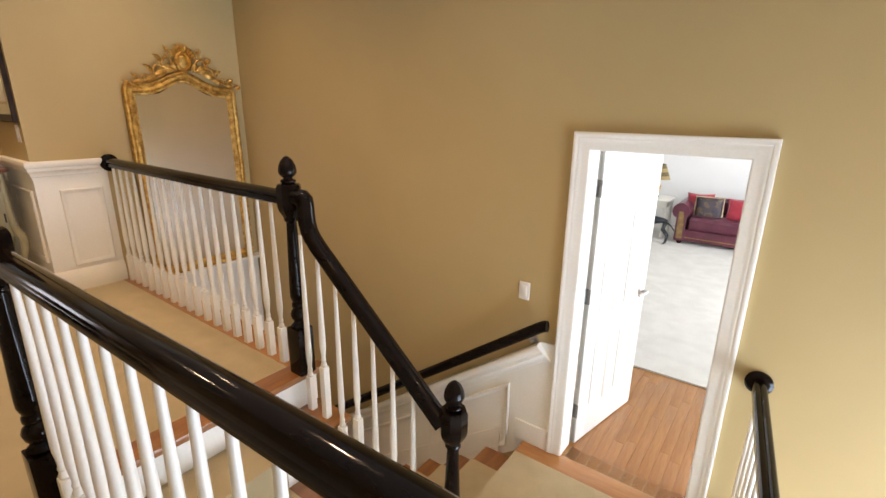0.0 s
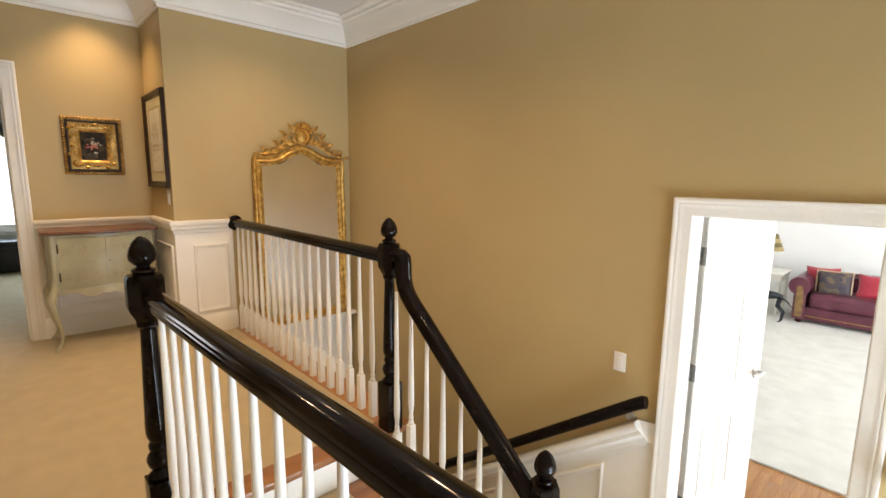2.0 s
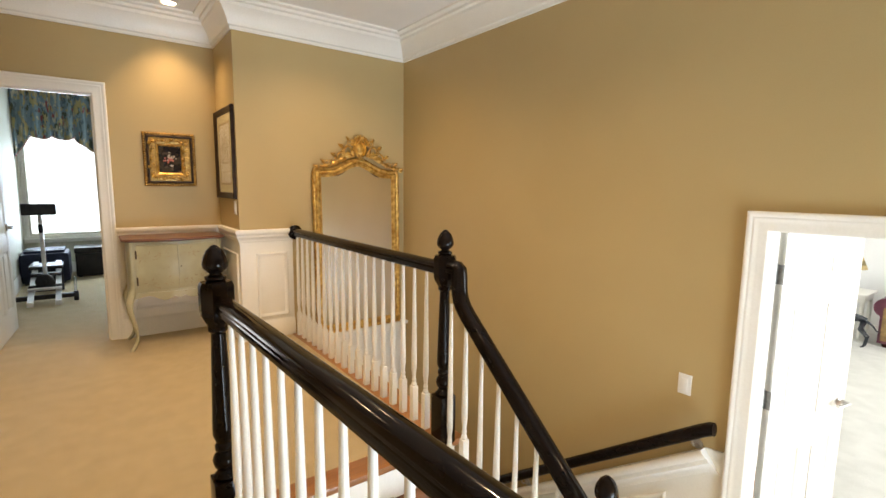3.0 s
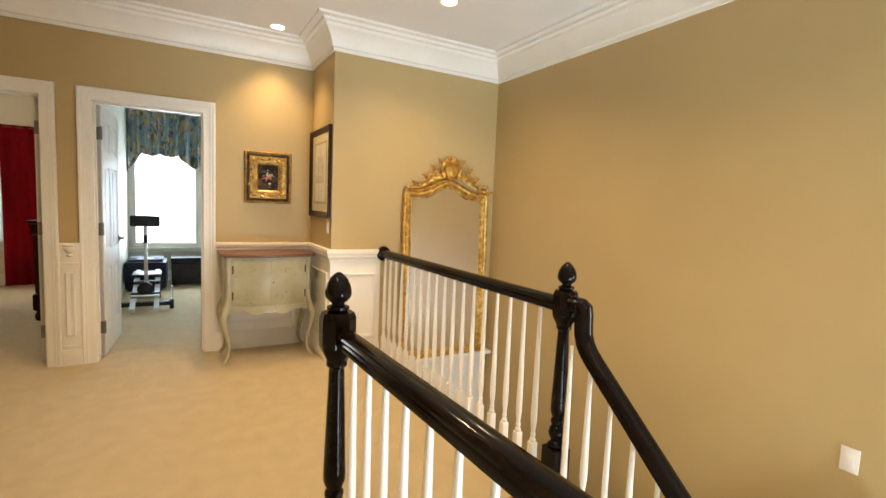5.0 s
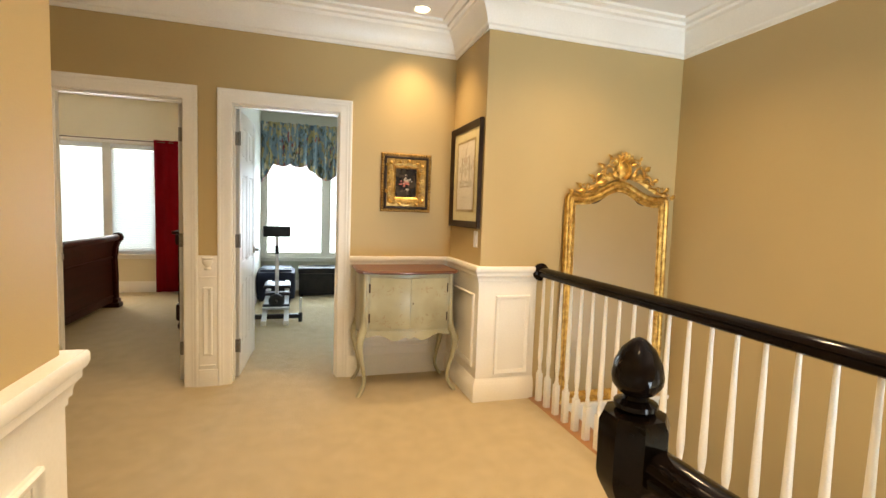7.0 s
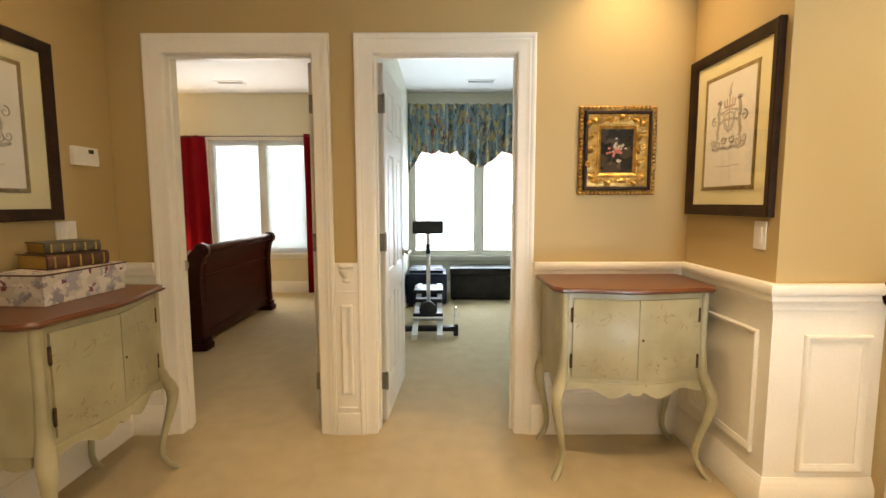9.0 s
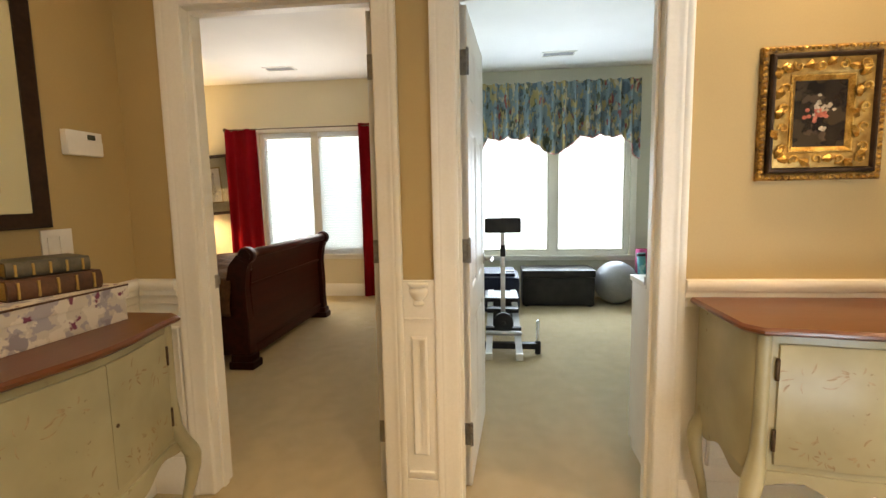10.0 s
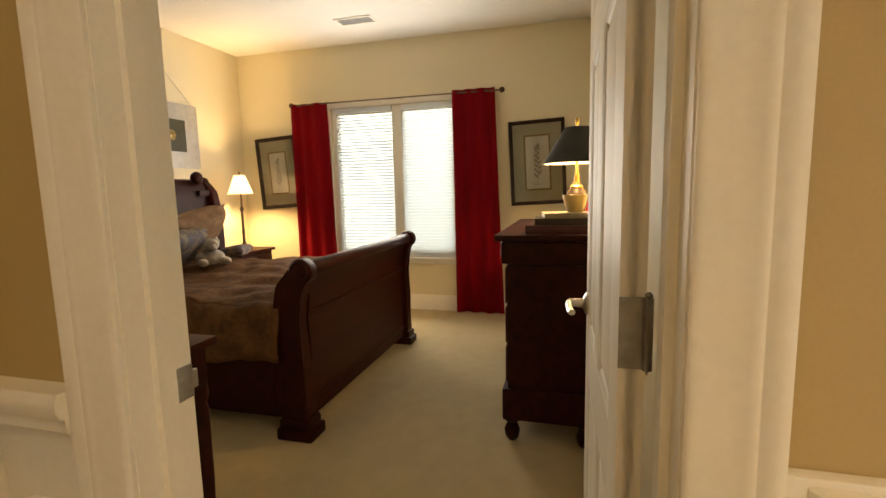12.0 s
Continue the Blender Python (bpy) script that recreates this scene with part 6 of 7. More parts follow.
# dark table by the door
dt = thing("side_table", "dark mahogany side table near the bedroom door", "side table", Matrix.Translation((-4.95, -2.165, 0)) @ Matrix.Scale(1.03, 4))
part("top", box(B(), -0.235, 0.235, -0.32, 0.315, 0.775, 0.80, 0.008), WOOD_RED, dt)
part("frieze", box(B(), -0.21, 0.21, -0.29, 0.29, 0.65, 0.775, 0.004), WOOD_RED, dt, "frieze with drawer")
for x in (-0.19, 0.19):
    for y in (-0.27, 0.27):
        part("leg", lathe(B(), [(0.012, 0), (0.018, 0.03), (0.014, 0.06), (0.024, 0.35), (0.026, 0.58), (0.02, 0.6), (0.028, 0.62), (0.028, 0.66)], 12, Matrix.Translation((x, y, 0))), WOOD_RED, dt)

# ---- exercise room ----
VAL = marks("blue_floral_chintz", (0.20, 0.28, 0.31), [((0.10, 0.15, 0.18), 0.55, 1.0), ((0.08, 0.09, 0.05), 0.57, 17.0), ((0.42, 0.34, 0.15), 0.545, 4.0), ((0.55, 0.49, 0.33), 0.59, 13.0), ((0.27, 0.06, 0.055), 0.625, 8.0)], 9.5, 0.85, 4, (1, 1.5, 0.75))
TRIM = marks("pink_tasselled_trim", (0.60, 0.42, 0.40), [((0.45, 0.10, 0.10), 0.55, 2.0)], 40, 0.9)


def val_bottom(u):
    """Lower edge of the valance: two swags, a deep point in the middle and tails at the ends."""
    y = -0.45 + 1.97 * u
    c = abs(y - 0.535)
    if c < 0.30:
        return 1.78 + 0.20 * (c / 0.30) ** 1.4
    if c < 0.80:
        return 1.98 - 0.045 * abs(math.sin(math.pi * (c - 0.30) / 0.25)) + 0.03
    return 1.99 - 0.28 * min(1, (c - 0.80) / 0.17)


def val(u, v):
    ph = 2 * math.pi * 15 * u
    zb = val_bottom(u)
    w = math.sin(ph + 1.1 * math.sin(7 * u) + 0.5 * math.sin(23 * u))
    fold = math.copysign(abs(w) ** 0.7, w)
    return Vector((XB + 0.122 + (0.042 + 0.014 * v) * fold + 0.012 * v * math.sin(9 * u), -0.45 + 1.97 * u + 0.008 * math.cos(ph), 2.63 + (zb - 2.63) * v))


va = thing("valance", "gathered blue floral valance with scalloped trimmed edge", "valance")
part("cloth", cloth(B(), val, 200, 14), VAL, va)
for y in (-0.45, 1.52):
    s = 1 if y > 0 else 0
    part("return", cloth(B(), lambda u, v, y=y, s=s: Vector((XB + 0.012 + 0.115 * u, y + 0.006 * math.sin(18 * u), 2.63 + (val_bottom(s) - 2.63) * v)), 10, 8), VAL, va)
bm = B()
edge = [val(u / 160, 1.0) - Vector((0.002, 0, 0.004)) for u in range(161)]
sweep(bm, round_prof(0.012, 0.018, 6), edge, (1, 0, 0))
part("trim", bm, TRIM, va, "pink tasselled trim")
part("board", box(B(), XB + 0.001, XB + 0.06, -0.44, 1.51, 2.60, 2.622), WHITE, va, "white mounting board")

gm = thing("exercise_machine", "folding exercise machine with silver rails and black pads", "exercise machine", Matrix.Translation((-6.34, -0.12, 0)))
ALU = surface("silver_painted_steel", (0.55, 0.55, 0.56), (0.66, 0.66, 0.67), 20, 0.3, metal=0.6)
for y in (-0.12, 0.12):
    bm = B()
    sweep(bm, [(-0.02, -0.026), (0.02, -0.026), (0.02, 0.026), (-0.02, 0.026)], [(0.02, y, 0.035), (-0.9, y * 0.9, 0.36)], (0, -1, 0))
    part("rail", bm, ALU, gm, "silver rail")
    part("end_cap", box(B(), 0.0, 0.045, y - 0.028, y + 0.028, 0.0, 0.056, 0.006), PLASTIC_W, gm, "white end cap")
part("cross_bar", box(B(), -0.16, -0.10, -0.27, 0.275, 0.045, 0.095, 0.01), PLASTIC_K, gm, "black cross bar")
for y in (-0.275, 0.275):
    bm = lathe(B(), [(0.014, 0.03), (0.014, 0.27), (0.01, 0.28)], 12, Matrix.Translation((-0.13, y, 0)))
    part("side_post", bm, CHROME, gm, "chrome side post")
    part("rubber_foot", lathe(B(), [(0.022, 0), (0.024, 0.01), (0.024, 0.10), (0.018, 0.11)], 12, Matrix.Translation((-0.13, y, 0))), PLASTIC_K, gm, "black rubber foot")
part("wheel", lathe(B(), [(0.02, -0.02), (0.075, -0.02), (0.085, -0.012), (0.085, 0.012), (0.075, 0.02), (0.02, 0.022), (0.012, 0.03)], 24, Matrix.Translation((-0.26, 0.0, 0.225)) @ pose(0, 0, 0, 0, 90, 0)), PLASTIC_K, gm, "black disc wheel")
part("post", box(B(), -0.44, -0.40, -0.02, 0.02, 0.17, 1.06, 0.006), ALU, gm, "silver upright")
part("rod", lathe(B(), [(0.005, 1.0), (0.005, 1.20)], 8, Matrix.Translation((-0.43, 0.0, 0))), STEEL, gm, "thin rod")
part("head_pad", box(B(), -0.40, -0.33, -0.155, 0.155, 0.975, 1.105, 0.02), LEATHER_K, gm, "black padded head")
part("clamp", box(B(), -0.40, -0.365, -0.022, 0.022, 0.77, 0.87, 0.01), PLASTIC_K, gm, "black clamp")
part("carriage", box(B(), -0.60, -0.50, -0.14, 0.14, 0.245, 0.285, 0.008), PLASTIC_K, gm, "black carriage plate")
part("axle", lathe(B(), [(0.012, -0.15), (0.018, -0.14), (0.018, 0.14), (0.012, 0.15)], 12, Matrix.Translation((-0.20, 0, 0.15)) @ pose(0, 0, 0, 90, 0, 0)), ALU, gm, "silver axle")
part("rear_bar", box(B(), -0.30, -0.25, -0.15, 0.15, 0.155, 0.185, 0.008), PLASTIC_K, gm, "black stay")
part("seat", box(B(), -1.05, -0.68, -0.17, 0.15, 0.30, 0.345, 0.02), LEATHER_K, gm, "black seat pad")
part("rear_leg", box(B(), -0.92, -0.88, -0.14, 0.14, 0.0, 0.34, 0.006), PLASTIC_K, gm, "black rear stand")
st = thing("step_trainer", "low black step trainer with blue top beside ottoman", "step trainer", Matrix.Translation((-8.02, -0.19, 0)))
NAVY = surface("navy_vinyl", (0.006, 0.008, 0.020), (0.012, 0.017, 0.040), 14, 0.55, spec=0.25)
part("body", box(B(), -0.30, 0.30, -0.25, 0.27, 0.02, 0.42, 0.07), NAVY, st)
part("pad", box(B(), -0.24, 0.24, -0.20, 0.22, 0.415, 0.45, 0.017), NAVY, st, "navy top pad")
for y in (-0.16, 0.16):
    part("strap", box(B(), 0.05, 0.14, y - 0.05, y + 0.05, 0.449, 0.458, 0.004), PLASTIC_K, st, "black strap")
for x in (-0.24, 0.24):
    for y in (-0.18, 0.18):
        part("foot", box(B(), x - 0.03, x + 0.03, y - 0.03, y + 0.03, 0, 0.03, 0.005), PLASTIC_K, st)
ot = thing("storage_ottoman", "long black leather storage ottoman under the window", "ottoman", Matrix.Translation((-8.30, 0.535, 0)))
part("body", box(B(), -0.20, 0.195, -0.405, 0.405, 0.015, 0.34, 0.012), LEATHER_K, ot)
part("lid", box(B(), -0.21, 0.205, -0.415, 0.415, 0.345, 0.43, 0.022), LEATHER_K, ot, "padded lid")
for x in (-0.15, 0.15):
    for y in (-0.36, 0.36):
        part("foot", box(B(), x - 0.02, x + 0.02, y - 0.02, y + 0.02, 0, 0.02, 0.003), PLASTIC_K, ot)
gb = thing("exercise_ball", "large silver grey exercise ball on the carpet", "exercise ball", Matrix.Translation((-8.33, 1.225, 0)))
bm = B()
prof = [(0.252 * math.sin(math.pi * k / 40) * (1 - 0.004 * (k % 2)), 0.25 - 0.25 * math.cos(math.pi * k / 40)) for k in range(1, 40)]
lathe(bm, prof, 40)
part("ball", bm, surface("silver_rubber", (0.21, 0.21, 0.21), (0.27, 0.27, 0.27), 6, 0.42), gb)
part("valve", lathe(B(), [(0.012, 0), (0.012, 0.004), (0.006, 0.006)], 12, Matrix.Translation((0.0, 0.0, 0.499))), PLASTIC_W, gb, "small valve plug")


def roll_mat(m, r, h, mat, label):
    y = thing("yoga_mat", label, "yoga mat", m, "rolled mats in the corner")
    bm = B()
    k, turns = 60, 5
    pts, t = [], 0.0055
    outer = [((r - (r - 0.015) * i / k) * math.cos(2 * math.pi * turns * i / k), (r - (r - 0.015) * i / k) * math.sin(2 * math.pi * turns * i / k)) for i in range(k + 1)]
    inner = [((r - t - (r - 0.015) * i / k) * math.cos(2 * math.pi * turns * i / k), (r - t - (r - 0.015) * i / k) * math.sin(2 * math.pi * turns * i / k)) for i in range(k + 1)]
    prism(bm, outer + inner[::-1], 0, h)
    part("roll", bm, mat, y)
    return y


PINK, TEAL = surface("pink_foam", (0.42, 0.035, 0.13), (0.52, 0.06, 0.19), 20, 0.8, bump=0.2), marks("teal_patterned_foam", (0.10, 0.33, 0.35), [((0.30, 0.52, 0.52), 0.55, 3.0)], 14, 0.8)
roll_mat(Matrix.Translation((-8.43, 1.545, 0.001)), 0.085, 0.63, PINK, "rolled pink yoga mat standing in the corner")
tm = roll_mat(Matrix.Translation((-8.23, 1.51, 0.006)) @ pose(0, 0, 0, 2, -6, 0), 0.05, 0.60, TEAL, "rolled teal yoga mat leaning on pink one")
for z in (0.02, 0.56):
    part("strap", lathe_ring(B(), [(0.052, z), (0.052, z + 0.03), (0.0505, z + 0.03), (0.0505, z)], 20), PLASTIC_K, tm, "black strap")
sh = thing("storage_cube", "low black open storage cube with magazines inside", "storage cube", Matrix.Translation((-8.37, 1.885, 0)))
for nm, a in (("base", (-0.12, 0.12, -0.175, 0.175, 0.0, 0.21)), ("top", (-0.12, 0.09, -0.175, 0.175, 0.385, 0.41)), ("side", (-0.12, 0.08, -0.175, -0.16, 0.21, 0.385)), ("side", (-0.12, 0.08, 0.16, 0.175, 0.21, 0.385)), ("back", (-0.12, -0.105, -0.16, 0.16, 0.21, 0.385))):
    part(nm, box(B(), *a, 0.003), PLASTIC_K, sh)
part("handle", box(B(), 0.119, 0.126, -0.035, 0.035, 0.135, 0.15, 0.002), STEEL, sh, "steel pull")
for k in range(7):
    mg = thing("magazine", "glossy white edged magazine lying in the storage cube", "magazine", Matrix.Translation((-8.335 + 0.007 * (k % 3), 1.885, 0.2105 + 0.0142 * k)) @ pose(0, 0, 0, 0, 0, (k * 37) % 9 - 4), "magazines in the storage cube")
    part("page_block", box(B(), -0.055, 0.095, -0.138, 0.138, 0, 0.0138, 0.001), marks("printed_cover", (0.78, 0.77, 0.77), [((0.45, 0.10, 0.14), 0.66, 3.0 + k), ((0.25, 0.27, 0.33), 0.68, 9.0 + k)], 9, 0.35), mg)
bag = thing("plastic_bag", "crumpled clear blue plastic bag on the storage cube", "bag", Matrix.Translation((-8.37, 1.93, 0.411)))
bm = lathe(B(), [(0.075, 0.0), (0.098, 0.02), (0.102, 0.06), (0.085, 0.105), (0.055, 0.14), (0.046, 0.165), (0.06, 0.195), (0.052, 0.20), (0.02, 0.17)], 22)
for v in bm.verts:
    k = 1 + 0.30 * noise.noise(v.co * 19)
    v.co.x, v.co.y = v.co.x * k, v.co.y * k * 1.15
part("body", bm, surface("clear_blue_plastic", (0.20, 0.26, 0.29), (0.42, 0.50, 0.53), 26, 0.18, bump=0.2, fine=60), bag)
# exercise bike
bk = thing("exercise_bike", "black upright exercise bike with grey front stabiliser", "exercise bike", Matrix.Translation((-7.48, 1.725, 0)) @ pose(0, 0, 0, 0, 0, -48) @ Matrix.Scale(0.86, 4))
GREY = surface("grey_plastic", (0.14, 0.14, 0.145), (0.19, 0.19, 0.195), 12, 0.45)
part("front_bar", lathe(B(), [(0.028, -0.16), (0.032, -0.15), (0.032, 0.15), (0.028, 0.16)], 14, Matrix.Translation((0.30, -0.05, 0.045)) @ pose(0, 0, 0, 90, 0, 0)), GREY, bk, "grey stabiliser bar")
for y in (-0.19, 0.09):
    part("end_cap", lathe(B(), [(0.034, -0.03), (0.044, -0.022), (0.044, 0.022), (0.034, 0.03)], 14, Matrix.Translation((0.30, y, 0.045)) @ pose(0, 0, 0, 90, 0, 0)), PLASTIC_K, bk, "black end cap")
part("housing", lathe(B(), [(0.05, -0.085), (0.13, -0.08), (0.18, -0.06), (0.208, -0.03), (0.215, 0.0), (0.208, 0.03), (0.18, 0.06), (0.13, 0.08), (0.05, 0.085)], 30, Matrix.Translation((0.06, 0, 0.285)) @ pose(0, 0, 0, 90, 0, 0)), PLASTIC_K, bk, "round black housing")
part("neck", box(B(), 0.10, 0.20, -0.04, 0.04, 0.03, 0.30, 0.015), PLASTIC_K, bk)
part("column", box(B(), 0.0, 0.09, -0.045, 0.045, 0.40, 0.66, 0.02), PLASTIC_K, bk, "handle column")
part("console", box(B(), -0.01, 0.12, -0.085, 0.075, 0.60, 0.70, 0.03), PLASTIC_K, bk, "black console head")
part("grip", sweep(B(), round_prof(0.03, 0.03, 10), [(0.04, -0.03, 0.66), (0.08, -0.06, 0.74), (0.12, -0.09, 0.79)], (0, 1, 0)), PLASTIC_K, bk, "black grip")
part("dial", lathe(B(), [(0.02, -0.012), (0.028, 0), (0.02, 0.012)], 14, Matrix.Translation((0.10, -0.05, 0.53)) @ pose(0, 0, 0, 0, 90, 0)), STEEL, bk, "grey tension dial")
part("rear_bar", box(B(), -0.34, -0.28, -0.16, 0.16, 0.0, 0.06, 0.012), PLASTIC_K, bk, "rear stabiliser")
part("frame_tube", sweep(B(), round_prof(0.05, 0.06, 10), [(0.28, 0, 0.07), (-0.30, 0, 0.07)], (0, 1, 0)), PLASTIC_K, bk)
part("crank", box(B(), 0.06, 0.10, 0.06, 0.075, 0.15, 0.28, 0.004), STEEL, bk, "steel crank")
part("pedal", box(B(), 0.03, 0.13, 0.075, 0.15, 0.135, 0.16, 0.006), PLASTIC_K, bk)
# small table with a cushion, floor lamp
tb = thing("side_table", "thin dark topped side table on steel legs", "side table", Matrix.Translation((-8.12, 2.455, 0)))
part("top", box(B(), -0.235, 0.25, -0.42, 0.42, 0.505, 0.53, 0.006), WOOD_RED, tb)
for x in (-0.2, 0.2):
    for y in (-0.24, 0.36):
        part("leg", box(B(), x - 0.02, x + 0.02, y - 0.02, y + 0.02, 0, 0.505, 0.003), surface("grey_steel_leg", (0.2, 0.19, 0.17), (0.26, 0.25, 0.22), 10, 0.5, metal=0.5), tb)
cu = thing("backrest_cushion", "black padded egg shaped backrest standing on the table", "cushion", Matrix.Translation((-8.08, 2.375, 0.531)) @ pose(0, 0, 0, 0, -8, -24))
bm = B()
rings = []
for k in range(13):
    h = k / 12
    w = 0.225 * (1 - 0.50 * h ** 1.7) * max(0.02, 1 - abs(2 * h - 1) ** 7) ** 0.5
    d = 0.075 * max(0.02, 1 - abs(2 * h - 1) ** 4) ** 0.5
    rings.append([bm.verts.new((d * abs(math.cos(a)) ** 0.8 * (1 if math.cos(a) > 0 else -1), w * abs(math.sin(a)) ** 0.7 * (1 if math.sin(a) > 0 else -1), 0.44 * h)) for a in (2 * math.pi * (q + 0.5) / 28 for q in range(28))])
for a, c in zip(rings, rings[1:]):
    for q in range(28):
        bm.faces.new((a[q], a[(q + 1) % 28], c[(q + 1) % 28], c[q]))
bm.faces.new(rings[0][::-1]), bm.faces.new(rings[-1])
part("pad", bm, LEATHER_K, cu)
part("piping", box(B(), -0.03, 0.035, -0.16, 0.16, 0.0, 0.012, 0.005), PLASTIC_W, cu, "pale lower edge")
fl = thing("floor_lamp", "lit floor lamp with pale drum shade", "floor lamp", Matrix.Translation((-8.39, 2.66, 0)))
part("base", lathe(B(), [(0.12, 0), (0.12, 0.012), (0.03, 0.03)], 24), BRASS, fl)
part("pole", lathe(B(), [(0.011, 0.02), (0.011, 1.55), (0.016, 1.56), (0.004, 1.58)], 10), BRASS, fl)
part("shade", open_shade(B(), 0.135, 0.105, 1.22, 1.46), shade_mat("lit_drum_shade", (0.26, 0.22, 0.20), 0.03), fl, "lit pale shade")
bulb("floor_lamp_bulb", -8.39, 2.66, 1.33, LAMP_W * 0.22)
wc = thing("white_cabinet", "plain white cabinet beside the exercise room door", "cabinet", Matrix.Translation((-4.885, 0.888, 0)))
part("body", box(B(), -0.195, 0.21, -0.40, 0.40, 0.06, 0.865, 0.003), PLASTIC_W, wc)
part("top", box(B(), -0.205, 0.215, -0.408, 0.408, 0.865, 0.89, 0.003), PLASTIC_W, wc)
part("plinth", box(B(), -0.18, 0.20, -0.39, 0.39, 0.0, 0.06), PLASTIC_W, wc)
for y in (-0.2, 0.2):
    part("door", box(B(), -0.213, -0.196, y - 0.19, y + 0.19, 0.08, 0.85, 0.003), PLASTIC_W, wc, "white cabinet door")

# ---- sitting room ----
LEATHER = surface("burgundy_leather", (0.075, 0.013, 0.028), (0.13, 0.03, 0.05), 7, 0.34, bump=0.12, fine=160)
sofa = thing("tufted_sofa", "burgundy leather sofa with rolled arms and tufted seat", "sofa", Matrix.Translation((0.05, 9.0, ZL + 0.012)))
SW = 1.16
part("base", box(B(), -SW, SW, 0.03, 0.85, 0.06, 0.26, 0.015), LEATHER, sofa, "leather base")
bm = B()
nu, nv = 60, 14
g = []
for j in range(nv + 1):
    row = []
    for i in range(nu + 1):
        u, v = i / nu, j / nv
        x = -SW + 0.2 + (2 * SW - 0.4) * u
        s = v * 0.80
        y, z = (0.02, 0.25 + s) if s < 0.20 else (0.02 + (s - 0.20), 0.45)
        dent = max(0, math.cos(math.pi * 2 * 9 * u) * math.cos(math.pi * (s - 0.10) / 0.15)) ** 4
        out = -0.045 * math.sin(math.pi * min(1, s / 0.26)) + 0.028 * dent
        row.append(bm.verts.new((x, y + (out if s < 0.26 else 0.0), z + (0.02 if s > 0.2 else 0) - (0.012 * dent if s > 0.2 else 0))))
    g.append(row)
for j in range(nv):
    for i in range(nu):
        bm.faces.new((g[j][i], g[j][i + 1], g[j + 1][i + 1], g[j + 1][i]))
ob = part("seat", bm, LEATHER, sofa, "buttoned seat front")
ob.modifiers.new("thickness", "SOLIDIFY").thickness = 0.03
roll = [(0.0, 0.06), (0.15, 0.06), (0.155, 0.45)]
for k in range(13):
    a = radians(-20 + 245 * k / 12)
    roll.append((0.055 + 0.135 * math.cos(a), 0.56 + 0.135 * math.sin(a)))
roll += [(0.0, 0.44)]
for s in (1, -1):
    gm4 = Matrix(((-s, 0, 0, s * SW), (0, 0, 1, 0), (0, 1, 0, 0), (0, 0, 0, 1)))
    arm = part("arm", prism(B(), roll, 0.0, 0.86, gm4), LEATHER, sofa, "rolled leather arm")
    part("arm_front", prism(B(), [(0.03, 0.10), (0.12, 0.10), (0.125, 0.40), (0.10, 0.56), (0.03, 0.56)], -0.012, 0.0, gm4), surface("gold_brown_panel", (0.16, 0.09, 0.03), (0.28, 0.17, 0.06), 16, 0.5), arm, "gold-brown front panel")
part("back", box(B(), -SW + 0.1, SW - 0.1, 0.66, 0.88, 0.25, 0.69, 0.06), LEATHER, sofa, "leather back")
part("top_roll", lathe(B(), [(0.09, -SW + 0.1), (0.10, -SW + 0.14), (0.10, SW - 0.14), (0.09, SW - 0.1)], 18, Matrix.Translation((0, 0.80, 0.63)) @ pose(0, 0, 0, 0, 90, 0)), LEATHER, sofa, "rolled back rail")
for x in (-SW + 0.08, SW - 0.08):
    for y in (0.08, 0.78):
        part("foot", lathe(B(), [(0.03, 0), (0.042, 0.02), (0.042, 0.05), (0.03, 0.065)], 12, Matrix.Translation((x, y, 0))), WOOD_RED, sofa)
part("nail_trim", box(B(), -SW + 0.16, SW - 0.16, 0.018, 0.03, 0.115, 0.127, 0.003), BRASS, sofa, "brass nail trim")
zs = ZL + 0.012
RED_SILK = surface("red_silk", (0.34, 0.012, 0.03), (0.46, 0.03, 0.055), 7, 0.5, bump=0.05, sheen=0.3)
TRIM_T = surface("tan_fringe", (0.36, 0.26, 0.17), (0.46, 0.35, 0.24), 50, 0.9, bump=0.5)
pillow(Matrix.Translation((-0.70, 9.36, zs + 0.60)) @ pose(0, 0, 0, 72, 0, 8), 0.42, 0.38, 0.16, BEDDING_2, "brown velvet cushion with tan trim on the sofa", "cushion", TRIM_T)
pillow(Matrix.Translation((-0.86, 9.50, zs + 0.63)) @ pose(0, 0, 0, 74, 0, 12), 0.42, 0.38, 0.15, RED_SILK, "red silk cushion behind a brown one on sofa", "cushion")
pillow(Matrix.Translation((-0.16, 9.42, zs + 0.60)) @ pose(0, 0, 0, 70, 0, -4), 0.60, 0.38, 0.18, RED_SILK, "large red silk cushion on the burgundy sofa", "cushion")
tw = thing("end_table", "white painted end table beside the sofa", "end table", Matrix.Translation((-1.62, 9.5, zs)))
part("top", box(B(), -0.32, 0.32, -0.3, 0.3, 0.64, 0.67, 0.008), WHITE, tw)
part("apron", box(B(), -0.29, 0.29, -0.27, 0.27, 0.54, 0.64, 0.004), WHITE, tw)
for x in (-0.26, 0.26):
    for y in (-0.24, 0.24):
        part("leg", lathe(B(), [(0.016, 0), (0.022, 0.1), (0.03, 0.5), (0.03, 0.56)], 12, Matrix.Translation((x, y, 0))), WHITE, tw)
l2 = thing("table_lamp", "ochre ceramic table lamp with striped olive gold shade", "table lamp", Matrix.Translation((-1.62, 9.5, zs + 0.67)))
part("base", lathe(B(), [(0.08, 0), (0.08, 0.03), (0.05, 0.05)], 18), FRAME_K, l2, "dark foot")
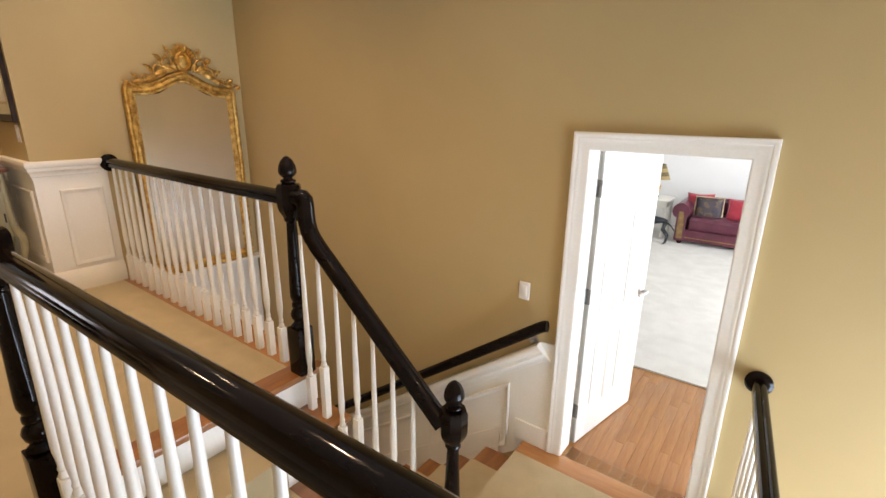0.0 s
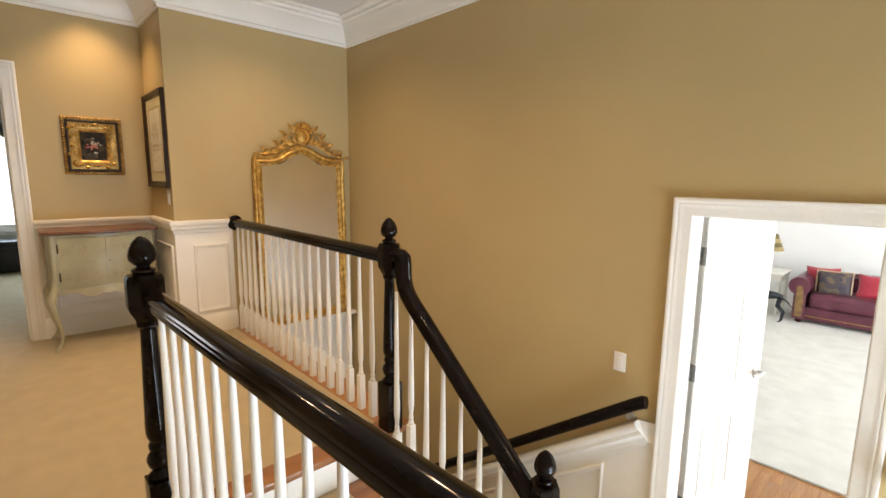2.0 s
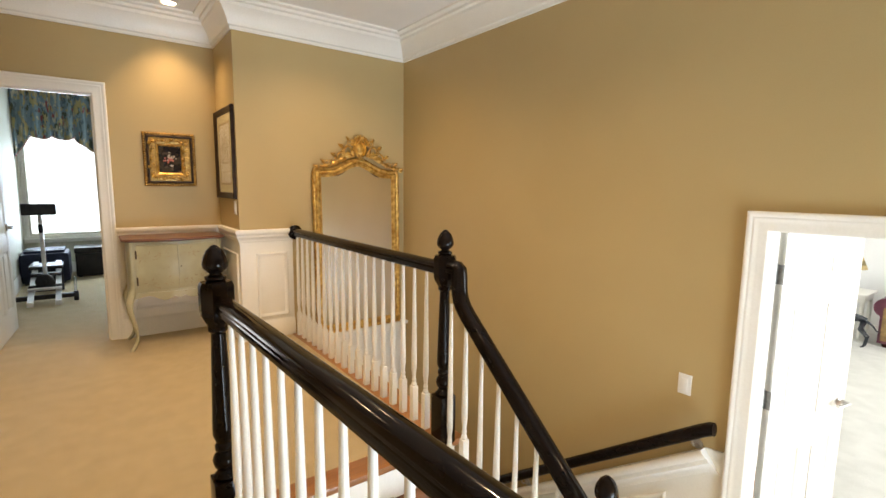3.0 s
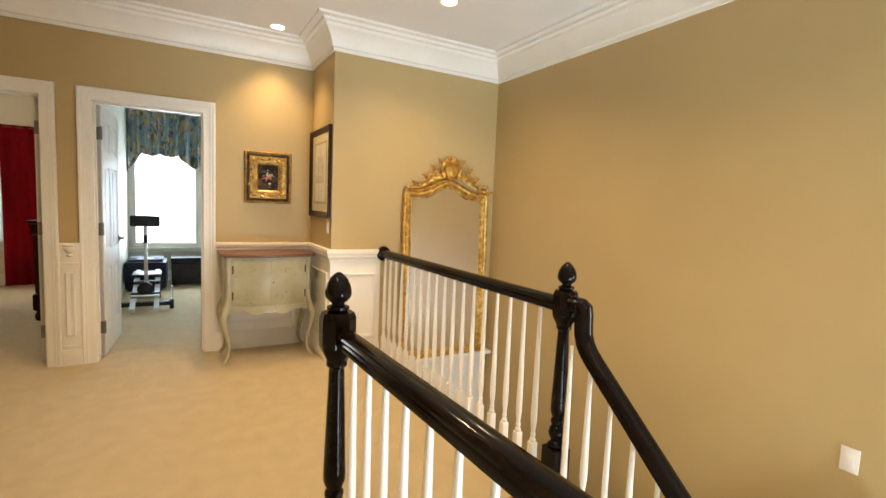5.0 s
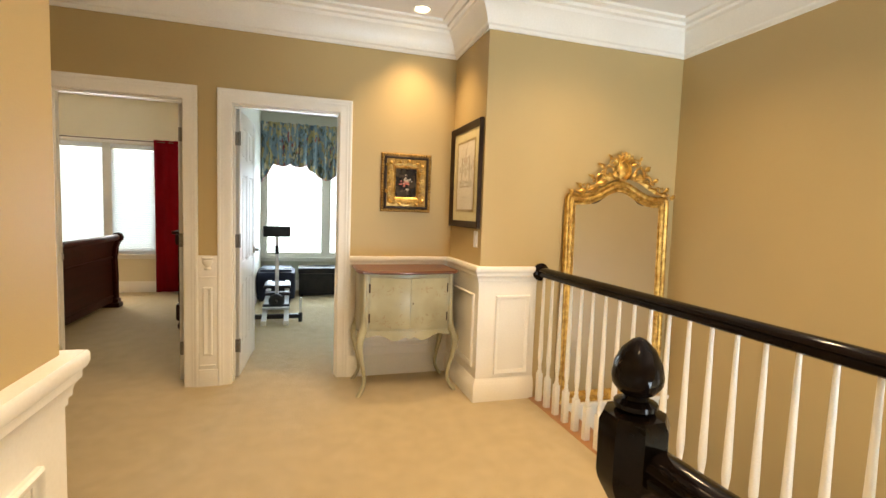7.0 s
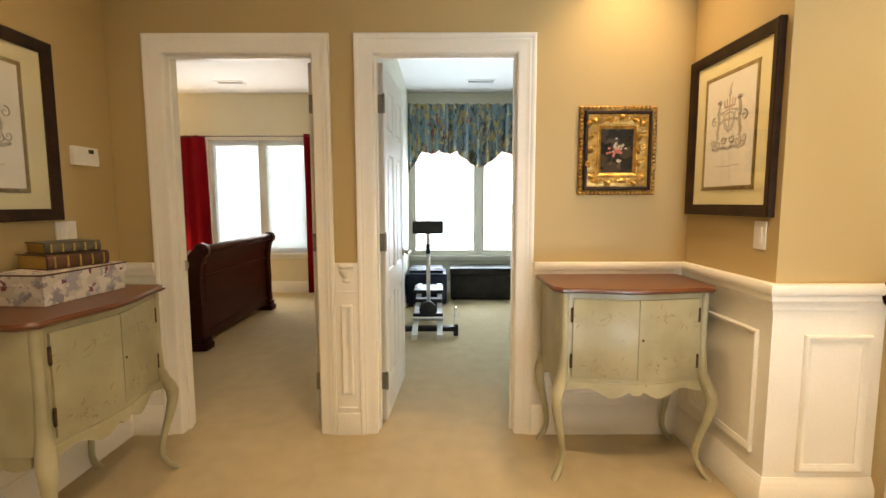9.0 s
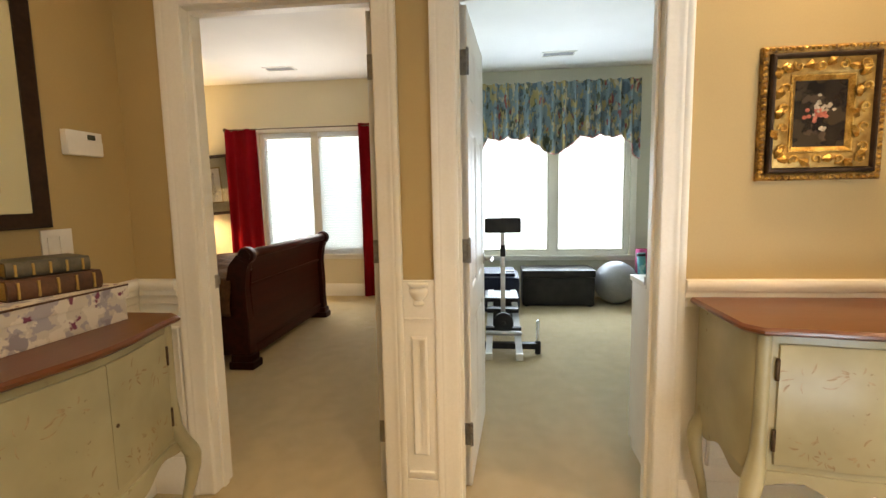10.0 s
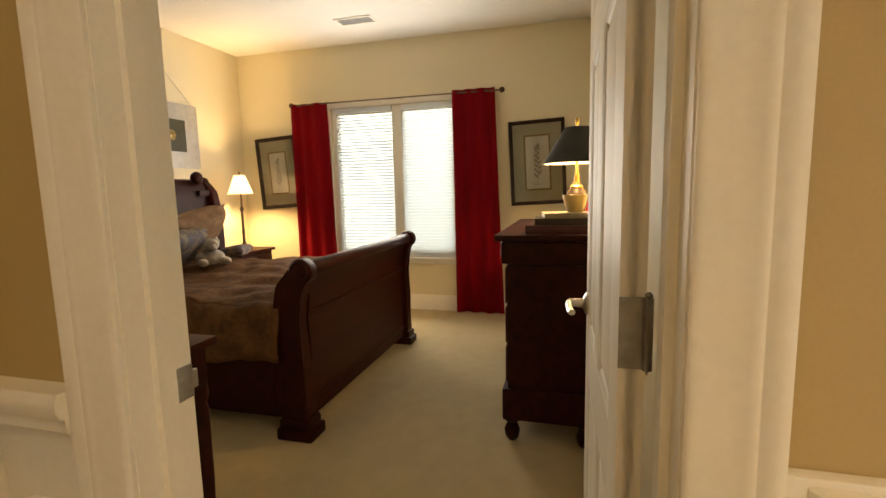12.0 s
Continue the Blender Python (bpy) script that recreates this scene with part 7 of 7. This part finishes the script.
part("body", lathe(B(), [(0.05, 0.05), (0.09, 0.12), (0.10, 0.20), (0.06, 0.28), (0.03, 0.31), (0.01, 0.33), (0.008, 0.56)], 20), surface("ochre_ceramic", (0.36, 0.20, 0.06), (0.50, 0.31, 0.12), 9, 0.3), l2, "ochre ceramic body")
for k in range(4):
    r0, r1 = 0.23 - 0.025 * k, 0.23 - 0.025 * (k + 1)
    part("shade_band", open_shade(B(), r0, r1, 0.33 + 0.065 * k, 0.33 + 0.065 * (k + 1)), surface("olive_band" if k % 2 else "gold_band", (0.10, 0.075, 0.025) if k % 2 else (0.28, 0.20, 0.08), (0.15, 0.115, 0.04) if k % 2 else (0.36, 0.27, 0.12), 10, 0.8), l2, "striped shade band")
# bronze hound
bm = B()
HB = Matrix.Translation((-1.36, 8.8, zs)) @ pose(0, 0, 0, 0, 0, 10) @ Matrix.Scale(1.0, 4)
for a, r in (([(-0.16, 0, 0.40), (-0.08, 0, 0.395), (0.0, 0, 0.40), (0.08, 0, 0.40), (0.15, 0, 0.375)], [0.5, 1.15, 0.95, 0.72, 0.62]), ([(-0.13, 0, 0.41), (-0.19, 0, 0.46), (-0.215, 0, 0.50)], [0.62, 0.45, 0.4]), ([(-0.19, 0, 0.505), (-0.24, 0, 0.515), (-0.31, 0, 0.49)], [0.35, 0.42, 0.2]), ([(0.15, 0, 0.37), (0.22, 0, 0.32), (0.27, 0, 0.25), (0.31, 0, 0.24)], [0.25, 0.16, 0.12, 0.08])):
    sweep(bm, round_prof(0.11, 0.13, 10), [HB @ Vector(p) for p in a], HB.to_3x3() @ Vector((0, -1, 0)), scale=r)
for x, y, k in ((-0.12, 0.045, -1), (-0.10, -0.045, -1), (0.14, 0.045, 1), (0.12, -0.045, 1)):
    leg = [(x, y, 0.38), (x - 0.01, y, 0.24), (x + 0.01, y, 0.12), (x - 0.005, y, 0.02), (x - 0.035, y, 0.006)] if k < 0 else [(x, y, 0.37), (x - 0.03, y, 0.25), (x + 0.05, y, 0.15), (x + 0.03, y, 0.02), (x, y, 0.006)]
    sweep(bm, round_prof(0.05, 0.05, 8), [HB @ Vector(p) for p in leg], HB.to_3x3() @ Vector((0, -1, 0)), scale=[1.1, 0.75, 0.5, 0.42, 0.3])
hound = new("hound_statue", mesh_of("hound_statue", bm, surface("dark_polished_bronze", (0.02, 0.022, 0.026), (0.06, 0.065, 0.075), 12, 0.25, metal=0.7)))
tagged(hound, "dark polished bronze standing hound statue on pale carpet", "statue")
structure("carpet_binding", box(B(), -4, 4, 4.40, 4.44, ZL - 0.012, ZL + 0.016, 0.006), CARPET_PALE, "pale bound carpet edge", "trim")

OAK_Y2 = surface("bright_oak_board", (0.30, 0.125, 0.036), (0.42, 0.19, 0.058), 6.0, 0.24, bump=0.02, fine=30, stretch=(4, 0.3, 4), coat=0.3, vary=0.07)

# ---- oak boards behind the lower door ----
boards = tagged(new("floor_boards"), "narrow honey oak floor boards", "floor", "", "structure")
rnd = random.Random(8)
x = -1.55
while x < 1.5:
    y = YT + 0.003 - rnd.uniform(0, 0.4)
    while y < 4.39:
        ln = rnd.choice((0.5, 0.7, 0.9, 1.1))
        y0, y1 = max(y, YT + 0.003), min(y + ln, 4.399)
        if y1 - y0 > 0.02:
            part("board", box(B(), 0.0004, 0.0686, 0.0005, y1 - y0 - 0.0005, -0.012, 0.0, 0.0008), OAK_Y2, boards, m=Matrix.Translation((x, y0, ZL)))
        y += ln
    x += 0.069
